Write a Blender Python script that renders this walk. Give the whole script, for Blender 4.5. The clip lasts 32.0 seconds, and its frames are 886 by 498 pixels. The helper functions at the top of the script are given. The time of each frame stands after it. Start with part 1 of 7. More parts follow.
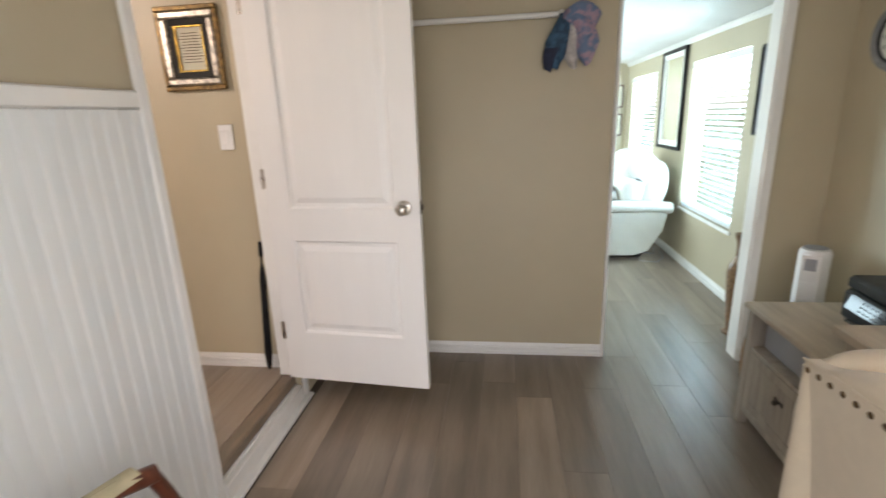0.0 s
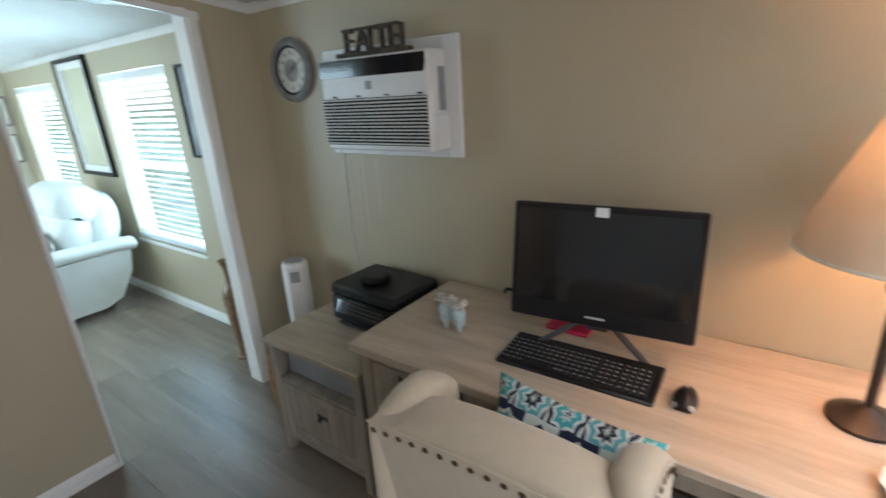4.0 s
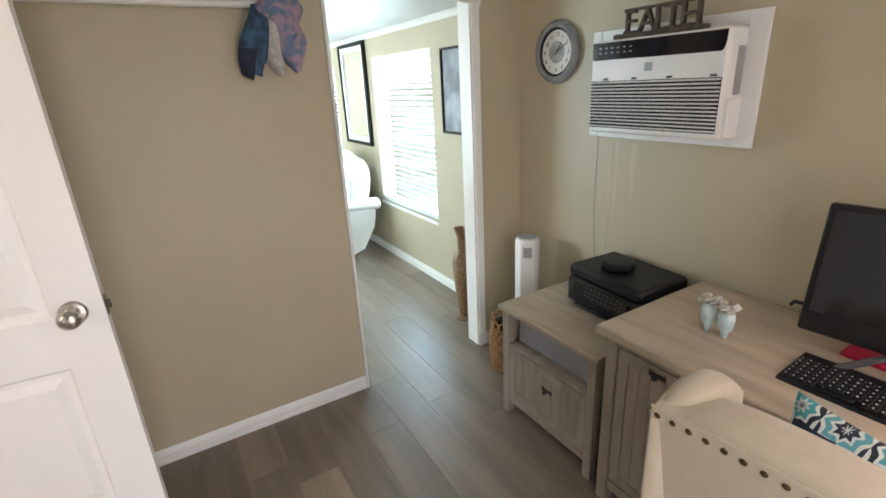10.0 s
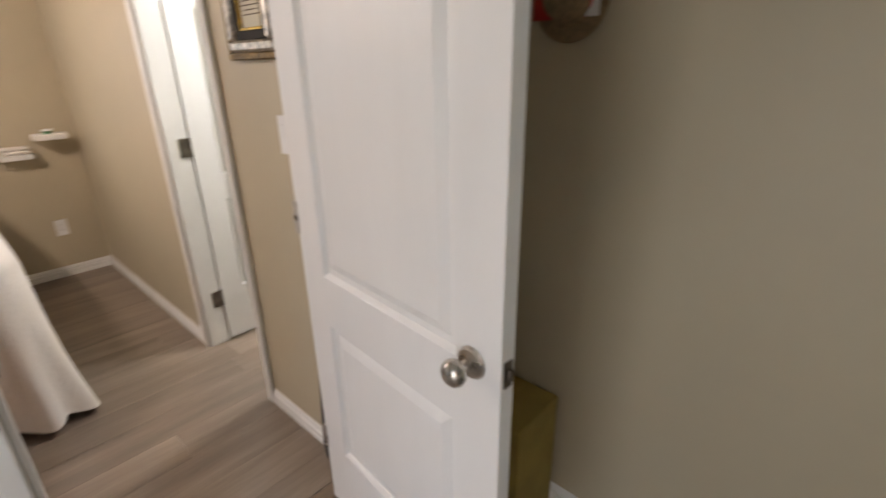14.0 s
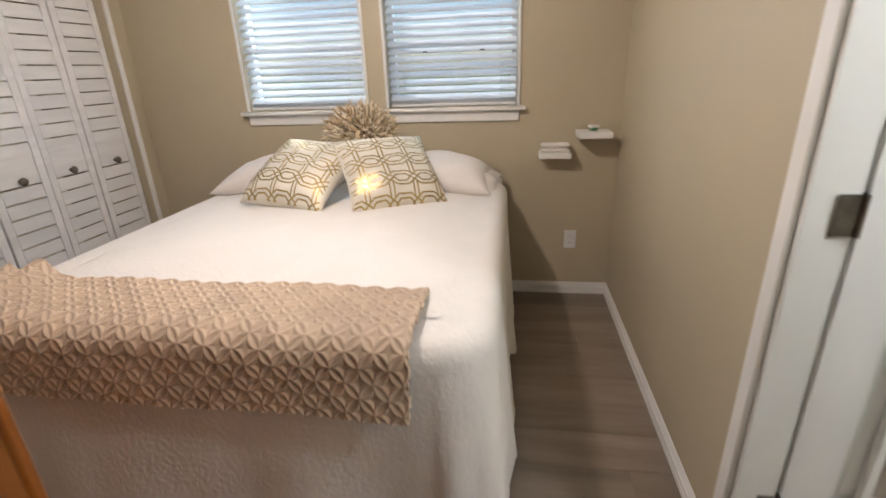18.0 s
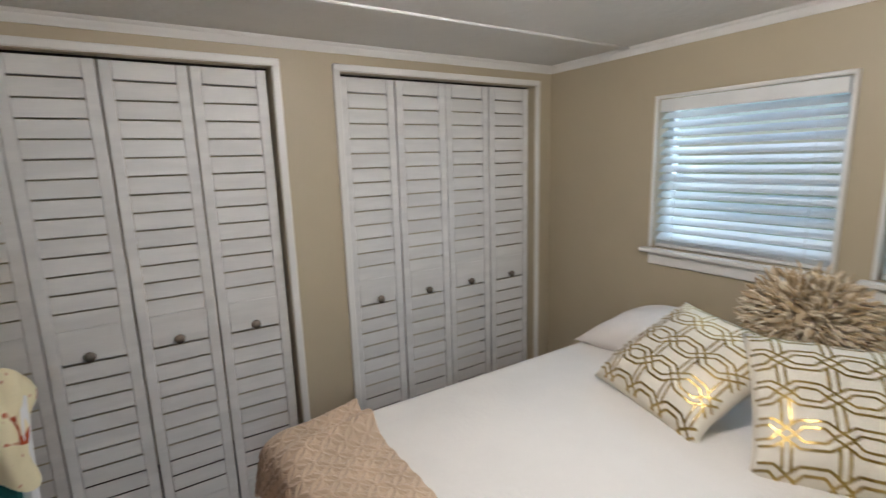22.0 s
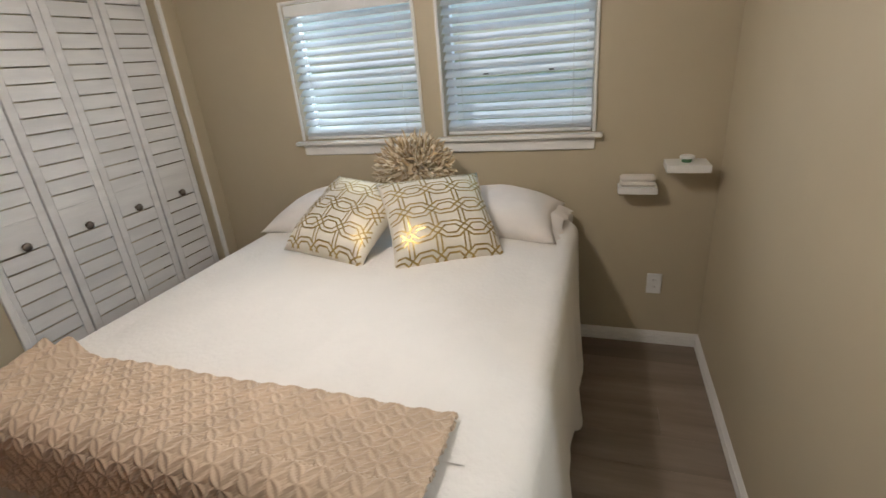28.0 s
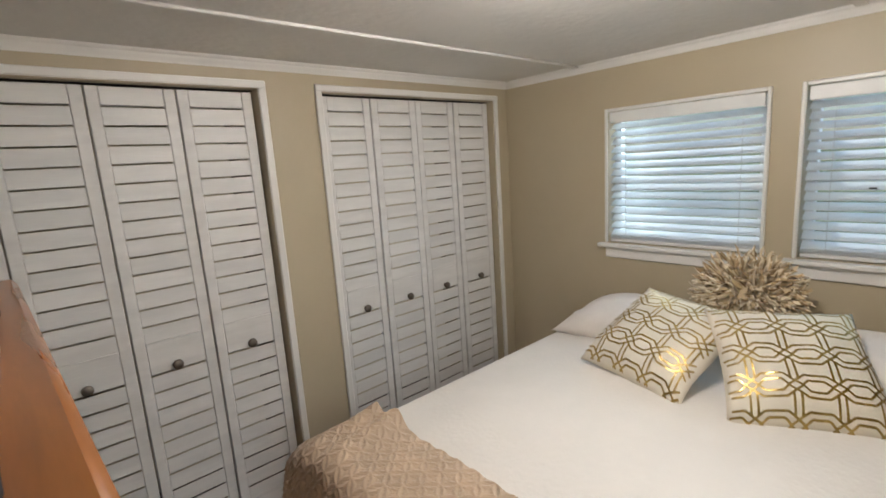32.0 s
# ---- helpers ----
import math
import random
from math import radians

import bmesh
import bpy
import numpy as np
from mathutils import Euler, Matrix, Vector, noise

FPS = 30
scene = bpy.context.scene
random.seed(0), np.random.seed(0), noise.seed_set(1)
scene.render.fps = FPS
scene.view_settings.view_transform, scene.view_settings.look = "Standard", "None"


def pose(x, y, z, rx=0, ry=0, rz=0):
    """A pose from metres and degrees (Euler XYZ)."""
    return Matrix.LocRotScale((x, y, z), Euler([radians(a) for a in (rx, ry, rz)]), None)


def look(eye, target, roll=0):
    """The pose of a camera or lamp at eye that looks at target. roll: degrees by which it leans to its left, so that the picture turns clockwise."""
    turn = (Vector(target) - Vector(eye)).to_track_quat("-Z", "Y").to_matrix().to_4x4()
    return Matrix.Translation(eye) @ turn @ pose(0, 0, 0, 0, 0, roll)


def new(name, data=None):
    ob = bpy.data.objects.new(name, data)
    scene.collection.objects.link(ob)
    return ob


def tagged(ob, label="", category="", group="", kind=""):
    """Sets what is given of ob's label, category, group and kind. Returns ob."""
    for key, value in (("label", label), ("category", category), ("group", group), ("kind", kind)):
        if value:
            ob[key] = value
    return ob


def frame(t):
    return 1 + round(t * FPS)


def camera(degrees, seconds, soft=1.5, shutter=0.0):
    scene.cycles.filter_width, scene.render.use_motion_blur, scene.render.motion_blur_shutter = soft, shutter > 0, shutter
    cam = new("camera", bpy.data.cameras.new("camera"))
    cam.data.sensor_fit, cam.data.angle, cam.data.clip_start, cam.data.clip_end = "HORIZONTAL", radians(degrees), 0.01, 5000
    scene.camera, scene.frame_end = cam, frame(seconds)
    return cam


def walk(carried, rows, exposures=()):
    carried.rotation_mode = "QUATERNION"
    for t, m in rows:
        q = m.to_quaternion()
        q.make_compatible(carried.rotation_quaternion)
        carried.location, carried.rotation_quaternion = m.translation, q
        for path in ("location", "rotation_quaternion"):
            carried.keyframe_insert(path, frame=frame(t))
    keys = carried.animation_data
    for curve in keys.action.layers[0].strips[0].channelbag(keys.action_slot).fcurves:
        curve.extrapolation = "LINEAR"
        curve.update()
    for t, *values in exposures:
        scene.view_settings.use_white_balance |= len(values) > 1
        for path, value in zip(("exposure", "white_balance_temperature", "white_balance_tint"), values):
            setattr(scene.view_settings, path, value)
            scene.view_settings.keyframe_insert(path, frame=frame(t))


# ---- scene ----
cam = camera(86.4, 32.0, shutter=0.4)
PATH = [
    (0, (0.382, 0.304, 1.442), (0.123, 2.212, 0.902), -2.2),
    (0.5, (0.445, 0.361, 1.47), (0.491, 2.294, 0.957), -2.1),
    (1, (0.415, 0.493, 1.539), (0.737, 2.4, 1.028), -1.5),
    (1.5, (0.395, 0.615, 1.598), (0.918, 2.483, 1.112), -1.1),
    (2, (0.358, 0.729, 1.612), (1.049, 2.541, 1.12), -1.4),
    (2.5, (0.304, 0.796, 1.608), (1.137, 2.542, 1.1), -2.3),
    (3, (0.308, 0.814, 1.622), (1.373, 2.418, 1.082), -2.8),
    (3.5, (0.368, 0.776, 1.611), (1.678, 2.169, 1.025), -3.4),
    (4, (0.458, 0.665, 1.582), (1.977, 1.795, 0.936), -3.6),
    (4.5, (0.473, 0.573, 1.564), (2.151, 1.397, 0.852), -3.3),
    (6.5, (0.465, 0.54, 1.535), (2.198, 1.155, 0.749), -2.5),
    (7, (0.411, 0.611, 1.551), (2.099, 1.398, 0.824), -2.3),
    (7.5, (0.371, 0.642, 1.579), (1.968, 1.65, 0.921), -2.3),
    (8, (0.345, 0.682, 1.605), (1.806, 1.916, 1.019), -2.5),
    (8.5, (0.313, 0.732, 1.642), (1.617, 2.151, 1.108), -2.8),
    (9, (0.287, 0.766, 1.649), (1.445, 2.306, 1.114), -2.8),
    (9.5, (0.254, 0.791, 1.632), (1.286, 2.399, 1.041), -2.9),
    (10, (0.223, 0.818, 1.59), (1.176, 2.446, 0.926), -3.0),
    (10.5, (0.21, 0.836, 1.554), (1.139, 2.447, 0.818), -3.2),
    (11, (0.264, 0.83, 1.547), (1.178, 2.434, 0.777), -3.5),
    (11.5, (0.391, 0.802, 1.546), (1.234, 2.445, 0.78), -4.0),
    (12, (0.516, 0.81, 1.556), (1.186, 2.547, 0.826), -4.2),
    (12.5, (0.534, 0.949, 1.551), (0.881, 2.79, 0.852), -3.9),
    (13, (0.513, 1.298, 1.583), (0.349, 3.16, 0.872), -3.1),
    (13.5, (0.469, 1.529, 1.586), (-0.271, 3.26, 0.911), -1.8),
    (14, (0.412, 1.721, 1.583), (-0.846, 3.092, 0.852), -1.0),
    (14.5, (0.287, 1.857, 1.567), (-1.328, 2.709, 0.751), -0.5),
    (15, (0.245, 1.944, 1.531), (-1.492, 2.265, 0.591), -1.3),
    (15.5, (0.172, 1.908, 1.463), (-1.527, 1.897, 0.409), -3.0),
    (17.5, (-0.81, 1.9, 1.516), (-2.642, 1.799, 0.718), -2.5),
    (18, (-1.008, 1.9, 1.536), (-2.854, 1.613, 0.82), -2.1),
    (18.5, (-1.196, 1.886, 1.679), (-3.038, 1.44, 1.042), -1.3),
    (19, (-1.289, 1.861, 1.773), (-3.125, 1.284, 1.228), -0.8),
    (19.5, (-1.344, 1.86, 1.809), (-3.166, 1.175, 1.349), -0.9),
    (20, (-1.363, 1.87, 1.792), (-3.163, 1.107, 1.369), -1.1),
    (20.5, (-1.375, 1.849, 1.786), (-3.104, 0.93, 1.376), -1.6),
    (21, (-1.442, 1.777, 1.789), (-3.022, 0.621, 1.378), -1.9),
    (21.5, (-1.589, 1.746, 1.8), (-2.936, 0.322, 1.404), -1.9),
    (22, (-1.683, 1.713, 1.792), (-2.733, 0.052, 1.42), -1.7),
    (22.5, (-1.742, 1.641, 1.79), (-2.452, -0.197, 1.445), -1.7),
    (23, (-1.75, 1.675, 1.779), (-2.192, -0.244, 1.429), -1.9),
    (23.5, (-1.749, 1.715, 1.758), (-2.079, -0.224, 1.395), -2.1),
    (24, (-1.753, 1.72, 1.749), (-2.126, -0.206, 1.359), -1.9),
    (24.5, (-1.804, 1.705, 1.75), (-2.4, -0.157, 1.328), -1.5),
    (25, (-1.845, 1.626, 1.773), (-2.764, -0.09, 1.312), -1.8),
    (25.5, (-1.8, 1.712, 1.774), (-3.016, 0.212, 1.255), -2.6),
    (26, (-1.65, 1.779, 1.772), (-3.068, 0.523, 1.13), -3.2),
    (26.5, (-1.557, 1.813, 1.767), (-3.045, 0.701, 1.023), -4.0),
    (28.5, (-1.371, 1.985, 1.722), (-3.143, 1.428, 0.979), -5.2),
    (29, (-1.389, 1.892, 1.724), (-3.1, 1.084, 1.078), -5.3),
    (29.5, (-1.364, 1.771, 1.794), (-2.922, 0.617, 1.303), -4.8),
    (30, (-1.34, 1.735, 1.865), (-2.752, 0.35, 1.572), -3.6),
    (30.5, (-1.326, 1.723, 1.914), (-2.658, 0.243, 1.729), -2.7),
    (31, (-1.338, 1.704, 1.897), (-2.614, 0.177, 1.699), -2.7),
    (31.5, (-1.354, 1.686, 1.874), (-2.598, 0.143, 1.605), -3.3),
    (32, (-1.372, 1.661, 1.831), (-2.67, 0.181, 1.474), -3.8),
]
EXPOSURES = [
    (0.0, 0.68, 7150, 22), (1.0, 0.8, 7250, 23), (2.0, 0.65, 7350, 23), (3.0, 0.75, 7500, 24), (4.0, 0.2, 6400, 18),
    (7.0, 0.12, 7600, 29), (8.0, 0.42, 6100, 19), (9.0, 0.62, 6900, 22), (10.0, 0.85, 7150, 23), (12.0, 0.85, 7150, 23),
    (13.0, 0.45, 7150, 25), (15.0, 0.36, 6650, 18), (18.0, 0.1, 6500, 18), (20.0, -0.4, 5950, 11), (22.0, -0.35, 6000, 12),
    (23.0, 0.02, 6650, 15), (24.0, 0.32, 6670, 15), (25.0, -0.3, 6200, 12), (26.0, -0.35, 6400, 12), (29.0, -0.25, 6250, 13),
    (30.0, -0.4, 6050, 13), (31.0, -0.35, 6350, 12), (32.0, -0.25, 6350, 12),
]
walk(cam, [(t, look(eye, target, roll)) for t, eye, target, roll in PATH], EXPOSURES)


# ---- light ----
world = bpy.data.worlds.new("world")
scene.world = world
world.use_nodes = True
wn, wl = world.node_tree.nodes, world.node_tree.links
sky = wn.new("ShaderNodeTexSky")
sky.sky_type, sky.sun_disc = "NISHITA", False
sky.sun_elevation, sky.sun_rotation = radians(52), radians(150)
wl.new(sky.outputs[0], wn["Background"].inputs[0])
wn["Background"].inputs[1].default_value = 0.15


def lamp(name, kind, energy, colour, m, size=0.1, size_y=0.0):
    data = bpy.data.lights.new(name, kind)
    data.energy, data.color = energy, colour
    if kind == "AREA":
        data.size = size
        if size_y:
            data.shape, data.size_y = "RECTANGLE", size_y
    elif kind == "SUN":
        data.angle = size
    else:
        data.shadow_soft_size = size
    ob = new(name, data)
    ob.matrix_world = m
    return ob


lamp("sun", "SUN", 3.0, (1.0, 0.95, 0.87), look((0, 0, 10), (4.2, 5.0, 1.0)), radians(0.5))
# daylight standing in the openings
# the entry is unseen and assumed; this lamp is added there to light the office
lamp("assumed_entry_daylight", "AREA", 12, (0.87, 0.96, 1.0), look((0.38, -0.02, 1.1), (0.38, 1.0, 1.0)), 0.9, 1.9)
lamp("desk_window_daylight", "AREA", 19, (0.92, 0.98, 1.0), look((1.46, 0.0, 1.4), (1.46, 1.0, 1.3)), 0.9, 1.1)
lamp("living_window_daylight", "AREA", 72, (0.54, 0.84, 1.0), look((2.215, 4.53, 1.18), (1.0, 4.53, 1.18)), 1.06, 1.30)
lamp("living_window_daylight_far", "AREA", 72, (0.54, 0.84, 1.0), look((2.215, 6.62, 1.18), (1.0, 6.62, 1.18)), 1.06, 1.30)
# added lamp in an unseen, assumed west window, to brighten living room and office
lamp("added_west_daylight", "AREA", 75, (0.60, 0.87, 1.0), look((-0.86, 5.75, 1.25), (1.0, 5.75, 1.2)), 1.9, 1.25)
lamp("bed_window_daylight", "AREA", 9.0, (0.42, 0.70, 1.0), look((-4.12, 1.1, 1.7), (-2.0, 1.1, 1.5)), 1.7, 0.75)
lamp("bed_window_sky", "AREA", 6.0, (0.85, 0.95, 1.0), look((-4.10, 0.32, 1.69), (-2.0, 0.32, 1.69)), 0.18, 0.70)
lamp("ceiling_bulb", "POINT", 44, (1.0, 0.925, 0.84), pose(-2.43, 1.14, 2.248), 0.055)
lamp("desk_bulb", "POINT", 8.5, (1.0, 0.56, 0.28), pose(1.785, 0.418, 1.39), 0.04)
# unseen lamp without a fixture, added to light the bathroom and what faces it
lamp("unseen_bath_bulb", "POINT", 48, (0.92, 0.98, 1.0), pose(-1.5, 3.4, 2.2), 0.08)


# ---- materials ----
def mat(name, col, rough=0.5, metal=0.0, var=0.08, vscale=6.0, bump=0.0, bscale=80.0, stretch=(1, 1, 1), second=None,
        mix=(0.42, 0.62), emit=0.0, ecol=None, spec=0.5, detail=4.0, rnd=0.0, bdist=0.002, trans=0.0, sheen=0.0, coat=0.0):
    m = bpy.data.materials.new(name)
    m.use_nodes = True
    n, l = m.node_tree.nodes, m.node_tree.links
    b = n["Principled BSDF"]
    tc = n.new("ShaderNodeTexCoord")
    mp = n.new("ShaderNodeMapping")
    mp.inputs["Scale"].default_value = stretch
    l.new(tc.outputs["Object"], mp.inputs[0])
    vec = mp.outputs[0]
    if rnd:
        oi = n.new("ShaderNodeObjectInfo")
        mul = n.new("ShaderNodeMath")
        mul.operation = "MULTIPLY"
        mul.inputs[1].default_value = 37.0
        l.new(oi.outputs["Random"], mul.inputs[0])
        add = n.new("ShaderNodeVectorMath")
        add.operation = "ADD"
        l.new(vec, add.inputs[0])
        l.new(mul.outputs[0], add.inputs[1])
        vec = add.outputs[0]
    tx = n.new("ShaderNodeTexNoise")
    tx.inputs["Scale"].default_value, tx.inputs["Detail"].default_value = vscale, detail
    l.new(vec, tx.inputs["Vector"])
    ramp = n.new("ShaderNodeValToRGB")
    ramp.color_ramp.elements[0].position, ramp.color_ramp.elements[1].position = mix
    lo = tuple(max(0, c * (1 - var)) for c in col)
    hi = tuple(min(1, c * (1 + var)) for c in col)
    ramp.color_ramp.elements[0].color = (*(second or lo), 1)
    ramp.color_ramp.elements[1].color = (*hi, 1)
    l.new(tx.outputs[0], ramp.inputs[0])
    colour = ramp.outputs[0]
    # a fine grain over the broad variation
    t2 = n.new("ShaderNodeTexNoise")
    t2.inputs["Scale"].default_value, t2.inputs["Detail"].default_value = vscale * 9, 3
    l.new(vec, t2.inputs["Vector"])
    hs = n.new("ShaderNodeHueSaturation")
    mr = n.new("ShaderNodeMapRange")
    mr.inputs["To Min"].default_value, mr.inputs["To Max"].default_value = 1 - var * 0.6, 1 + var * 0.6
    l.new(t2.outputs[0], mr.inputs[0])
    if rnd:
        m2 = n.new("ShaderNodeMapRange")
        m2.inputs["To Min"].default_value, m2.inputs["To Max"].default_value = 1 - rnd, 1 + rnd
        l.new(oi.outputs["Random"], m2.inputs[0])
        mm = n.new("ShaderNodeMath")
        mm.operation = "MULTIPLY"
        l.new(mr.outputs[0], mm.inputs[0])
        l.new(m2.outputs[0], mm.inputs[1])
        l.new(mm.outputs[0], hs.inputs["Value"])
    else:
        l.new(mr.outputs[0], hs.inputs["Value"])
    l.new(colour, hs.inputs["Color"])
    l.new(hs.outputs[0], b.inputs["Base Color"])
    b.inputs["Metallic"].default_value = metal
    b.inputs["Specular IOR Level"].default_value = spec
    rr = n.new("ShaderNodeMapRange")
    rr.inputs["To Min"].default_value, rr.inputs["To Max"].default_value = max(0.02, rough - 0.06), min(1, rough + 0.06)
    l.new(tx.outputs[0], rr.inputs[0])
    l.new(rr.outputs[0], b.inputs["Roughness"])
    if bump:
        tb = n.new("ShaderNodeTexNoise")
        tb.inputs["Scale"].default_value, tb.inputs["Detail"].default_value = bscale, 3
        l.new(vec, tb.inputs["Vector"])
        bp = n.new("ShaderNodeBump")
        bp.inputs["Strength"].default_value, bp.inputs["Distance"].default_value = bump, bdist
        l.new(tb.outputs[0], bp.inputs["Height"])
        l.new(bp.outputs[0], b.inputs["Normal"])
    if emit:
        b.inputs["Emission Color"].default_value = (*(ecol or col), 1)
        b.inputs["Emission Strength"].default_value = emit
    if trans:
        b.inputs["Transmission Weight"].default_value = trans
    if sheen:
        b.inputs["Sheen Weight"].default_value = sheen
    if coat:
        b.inputs["Coat Weight"].default_value = coat
        b.inputs["Coat Roughness"].default_value = 0.15
    return m


def thin_cloth(name, col, share, bump=0.2, bscale=300):
    """Cloth or vinyl that lets part of the light through."""
    m = mat(name, col, 0.75, var=0.04, bump=bump, bscale=bscale)
    n, l = m.node_tree.nodes, m.node_tree.links
    tr = n.new("ShaderNodeBsdfTranslucent")
    tr.inputs[0].default_value = (*col, 1)
    mx = n.new("ShaderNodeMixShader")
    mx.inputs[0].default_value = share
    l.new(n["Principled BSDF"].outputs[0], mx.inputs[1])
    l.new(tr.outputs[0], mx.inputs[2])
    l.new(mx.outputs[0], n["Material Output"].inputs[0])
    return m


def clear_glass(name, tint=(0.95, 0.98, 0.98), rough=0.0):
    m = bpy.data.materials.new(name)
    m.use_nodes = True
    n, l = m.node_tree.nodes, m.node_tree.links
    tr = n.new("ShaderNodeBsdfTransparent")
    tr.inputs[0].default_value = (*tint, 1)
    gl = n.new("ShaderNodeBsdfGlossy")
    gl.inputs["Roughness"].default_value = 0.03 + rough
    mx = n.new("ShaderNodeMixShader")
    mx.inputs[0].default_value = 0.07
    l.new(tr.outputs[0], mx.inputs[1])
    l.new(gl.outputs[0], mx.inputs[2])
    l.new(mx.outputs[0], n["Material Output"].inputs[0])
    return m


M_WALL = mat("beige_wall_paint", (0.49, 0.422, 0.298), 0.46, var=0.03, vscale=1.3, bump=0.12, bscale=220, bdist=0.001)
M_TRIM = mat("white_gloss_trim", (0.80, 0.79, 0.76), 0.35, var=0.03, vscale=3, bump=0.08, bscale=90, bdist=0.001)
M_DOOR = mat("white_door_paint", (0.80, 0.79, 0.77), 0.40, var=0.012, vscale=2, bump=0.05, bscale=60, stretch=(4, 4, 0.8), bdist=0.001)
M_BEAD = mat("white_beadboard", (0.76, 0.78, 0.77), 0.4, var=0.014, vscale=3, bump=0.05, bscale=60, stretch=(3, 3, 0.5), rnd=0.02, bdist=0.001)
M_CEIL = mat("stippled_ceiling", (0.74, 0.73, 0.70), 0.85, var=0.03, vscale=2, bump=0.55, bscale=26, bdist=0.006)
M_PLANK = mat("grey_brown_vinyl_plank", (0.262, 0.208, 0.163), 0.31, var=0.20, vscale=2.2, stretch=(5.5, 0.55, 4), second=(0.150, 0.114, 0.087),
              mix=(0.22, 0.80), bump=0.05, bscale=16, rnd=0.20, detail=5, bdist=0.001, spec=0.65)
M_GAP = mat("dark_joint", (0.11, 0.085, 0.066), 0.8)
M_NOSE = mat("brown_nosing", (0.20, 0.145, 0.10), 0.4, var=0.15, vscale=5, stretch=(6, 1, 6))
M_LOUV = mat("white_louvre_paint", (0.74, 0.73, 0.71), 0.45, var=0.05, vscale=4, bump=0.12, bscale=50, stretch=(0.6, 4, 4), rnd=0.02, bdist=0.001)
# near-black for dark parts, and for shade painted in holes and behind louvres
M_DARK = mat("dark_parts_and_shade", (0.03, 0.028, 0.025), 0.9)
M_NICKEL = mat("satin_nickel", (0.52, 0.48, 0.43), 0.28, 1.0, var=0.1, vscale=30)
M_PEWTER = mat("dark_pewter", (0.20, 0.17, 0.14), 0.38, 1.0, var=0.15, vscale=30)
M_BLIND = thin_cloth("white_faux_wood_slat", (0.74, 0.78, 0.80), 0.30, 0.05, 40)
M_BLIND_BRIGHT = thin_cloth("white_thin_slat", (0.86, 0.89, 0.90), 0.55, 0.05, 40)
M_BLIND_DESK = thin_cloth("white_vinyl_slat", (0.72, 0.74, 0.76), 0.10, 0.05, 40)
M_CORD = mat("white_cord", (0.7, 0.7, 0.68), 0.8)
M_VINYL = mat("white_vinyl_frame", (0.78, 0.79, 0.78), 0.4, var=0.03)
M_GLASS = clear_glass("window_glass")
M_MIRROR = mat("mirror_silver", (0.86, 0.88, 0.87), 0.03, 1.0, var=0.01)
M_GROUND = mat("outdoor_ground", (0.20, 0.24, 0.12), 0.95, var=0.3, vscale=0.6, bump=0.5, bscale=8)
M_CONC = mat("porch_concrete", (0.42, 0.41, 0.39), 0.9, var=0.12, vscale=2, bump=0.3, bscale=30)


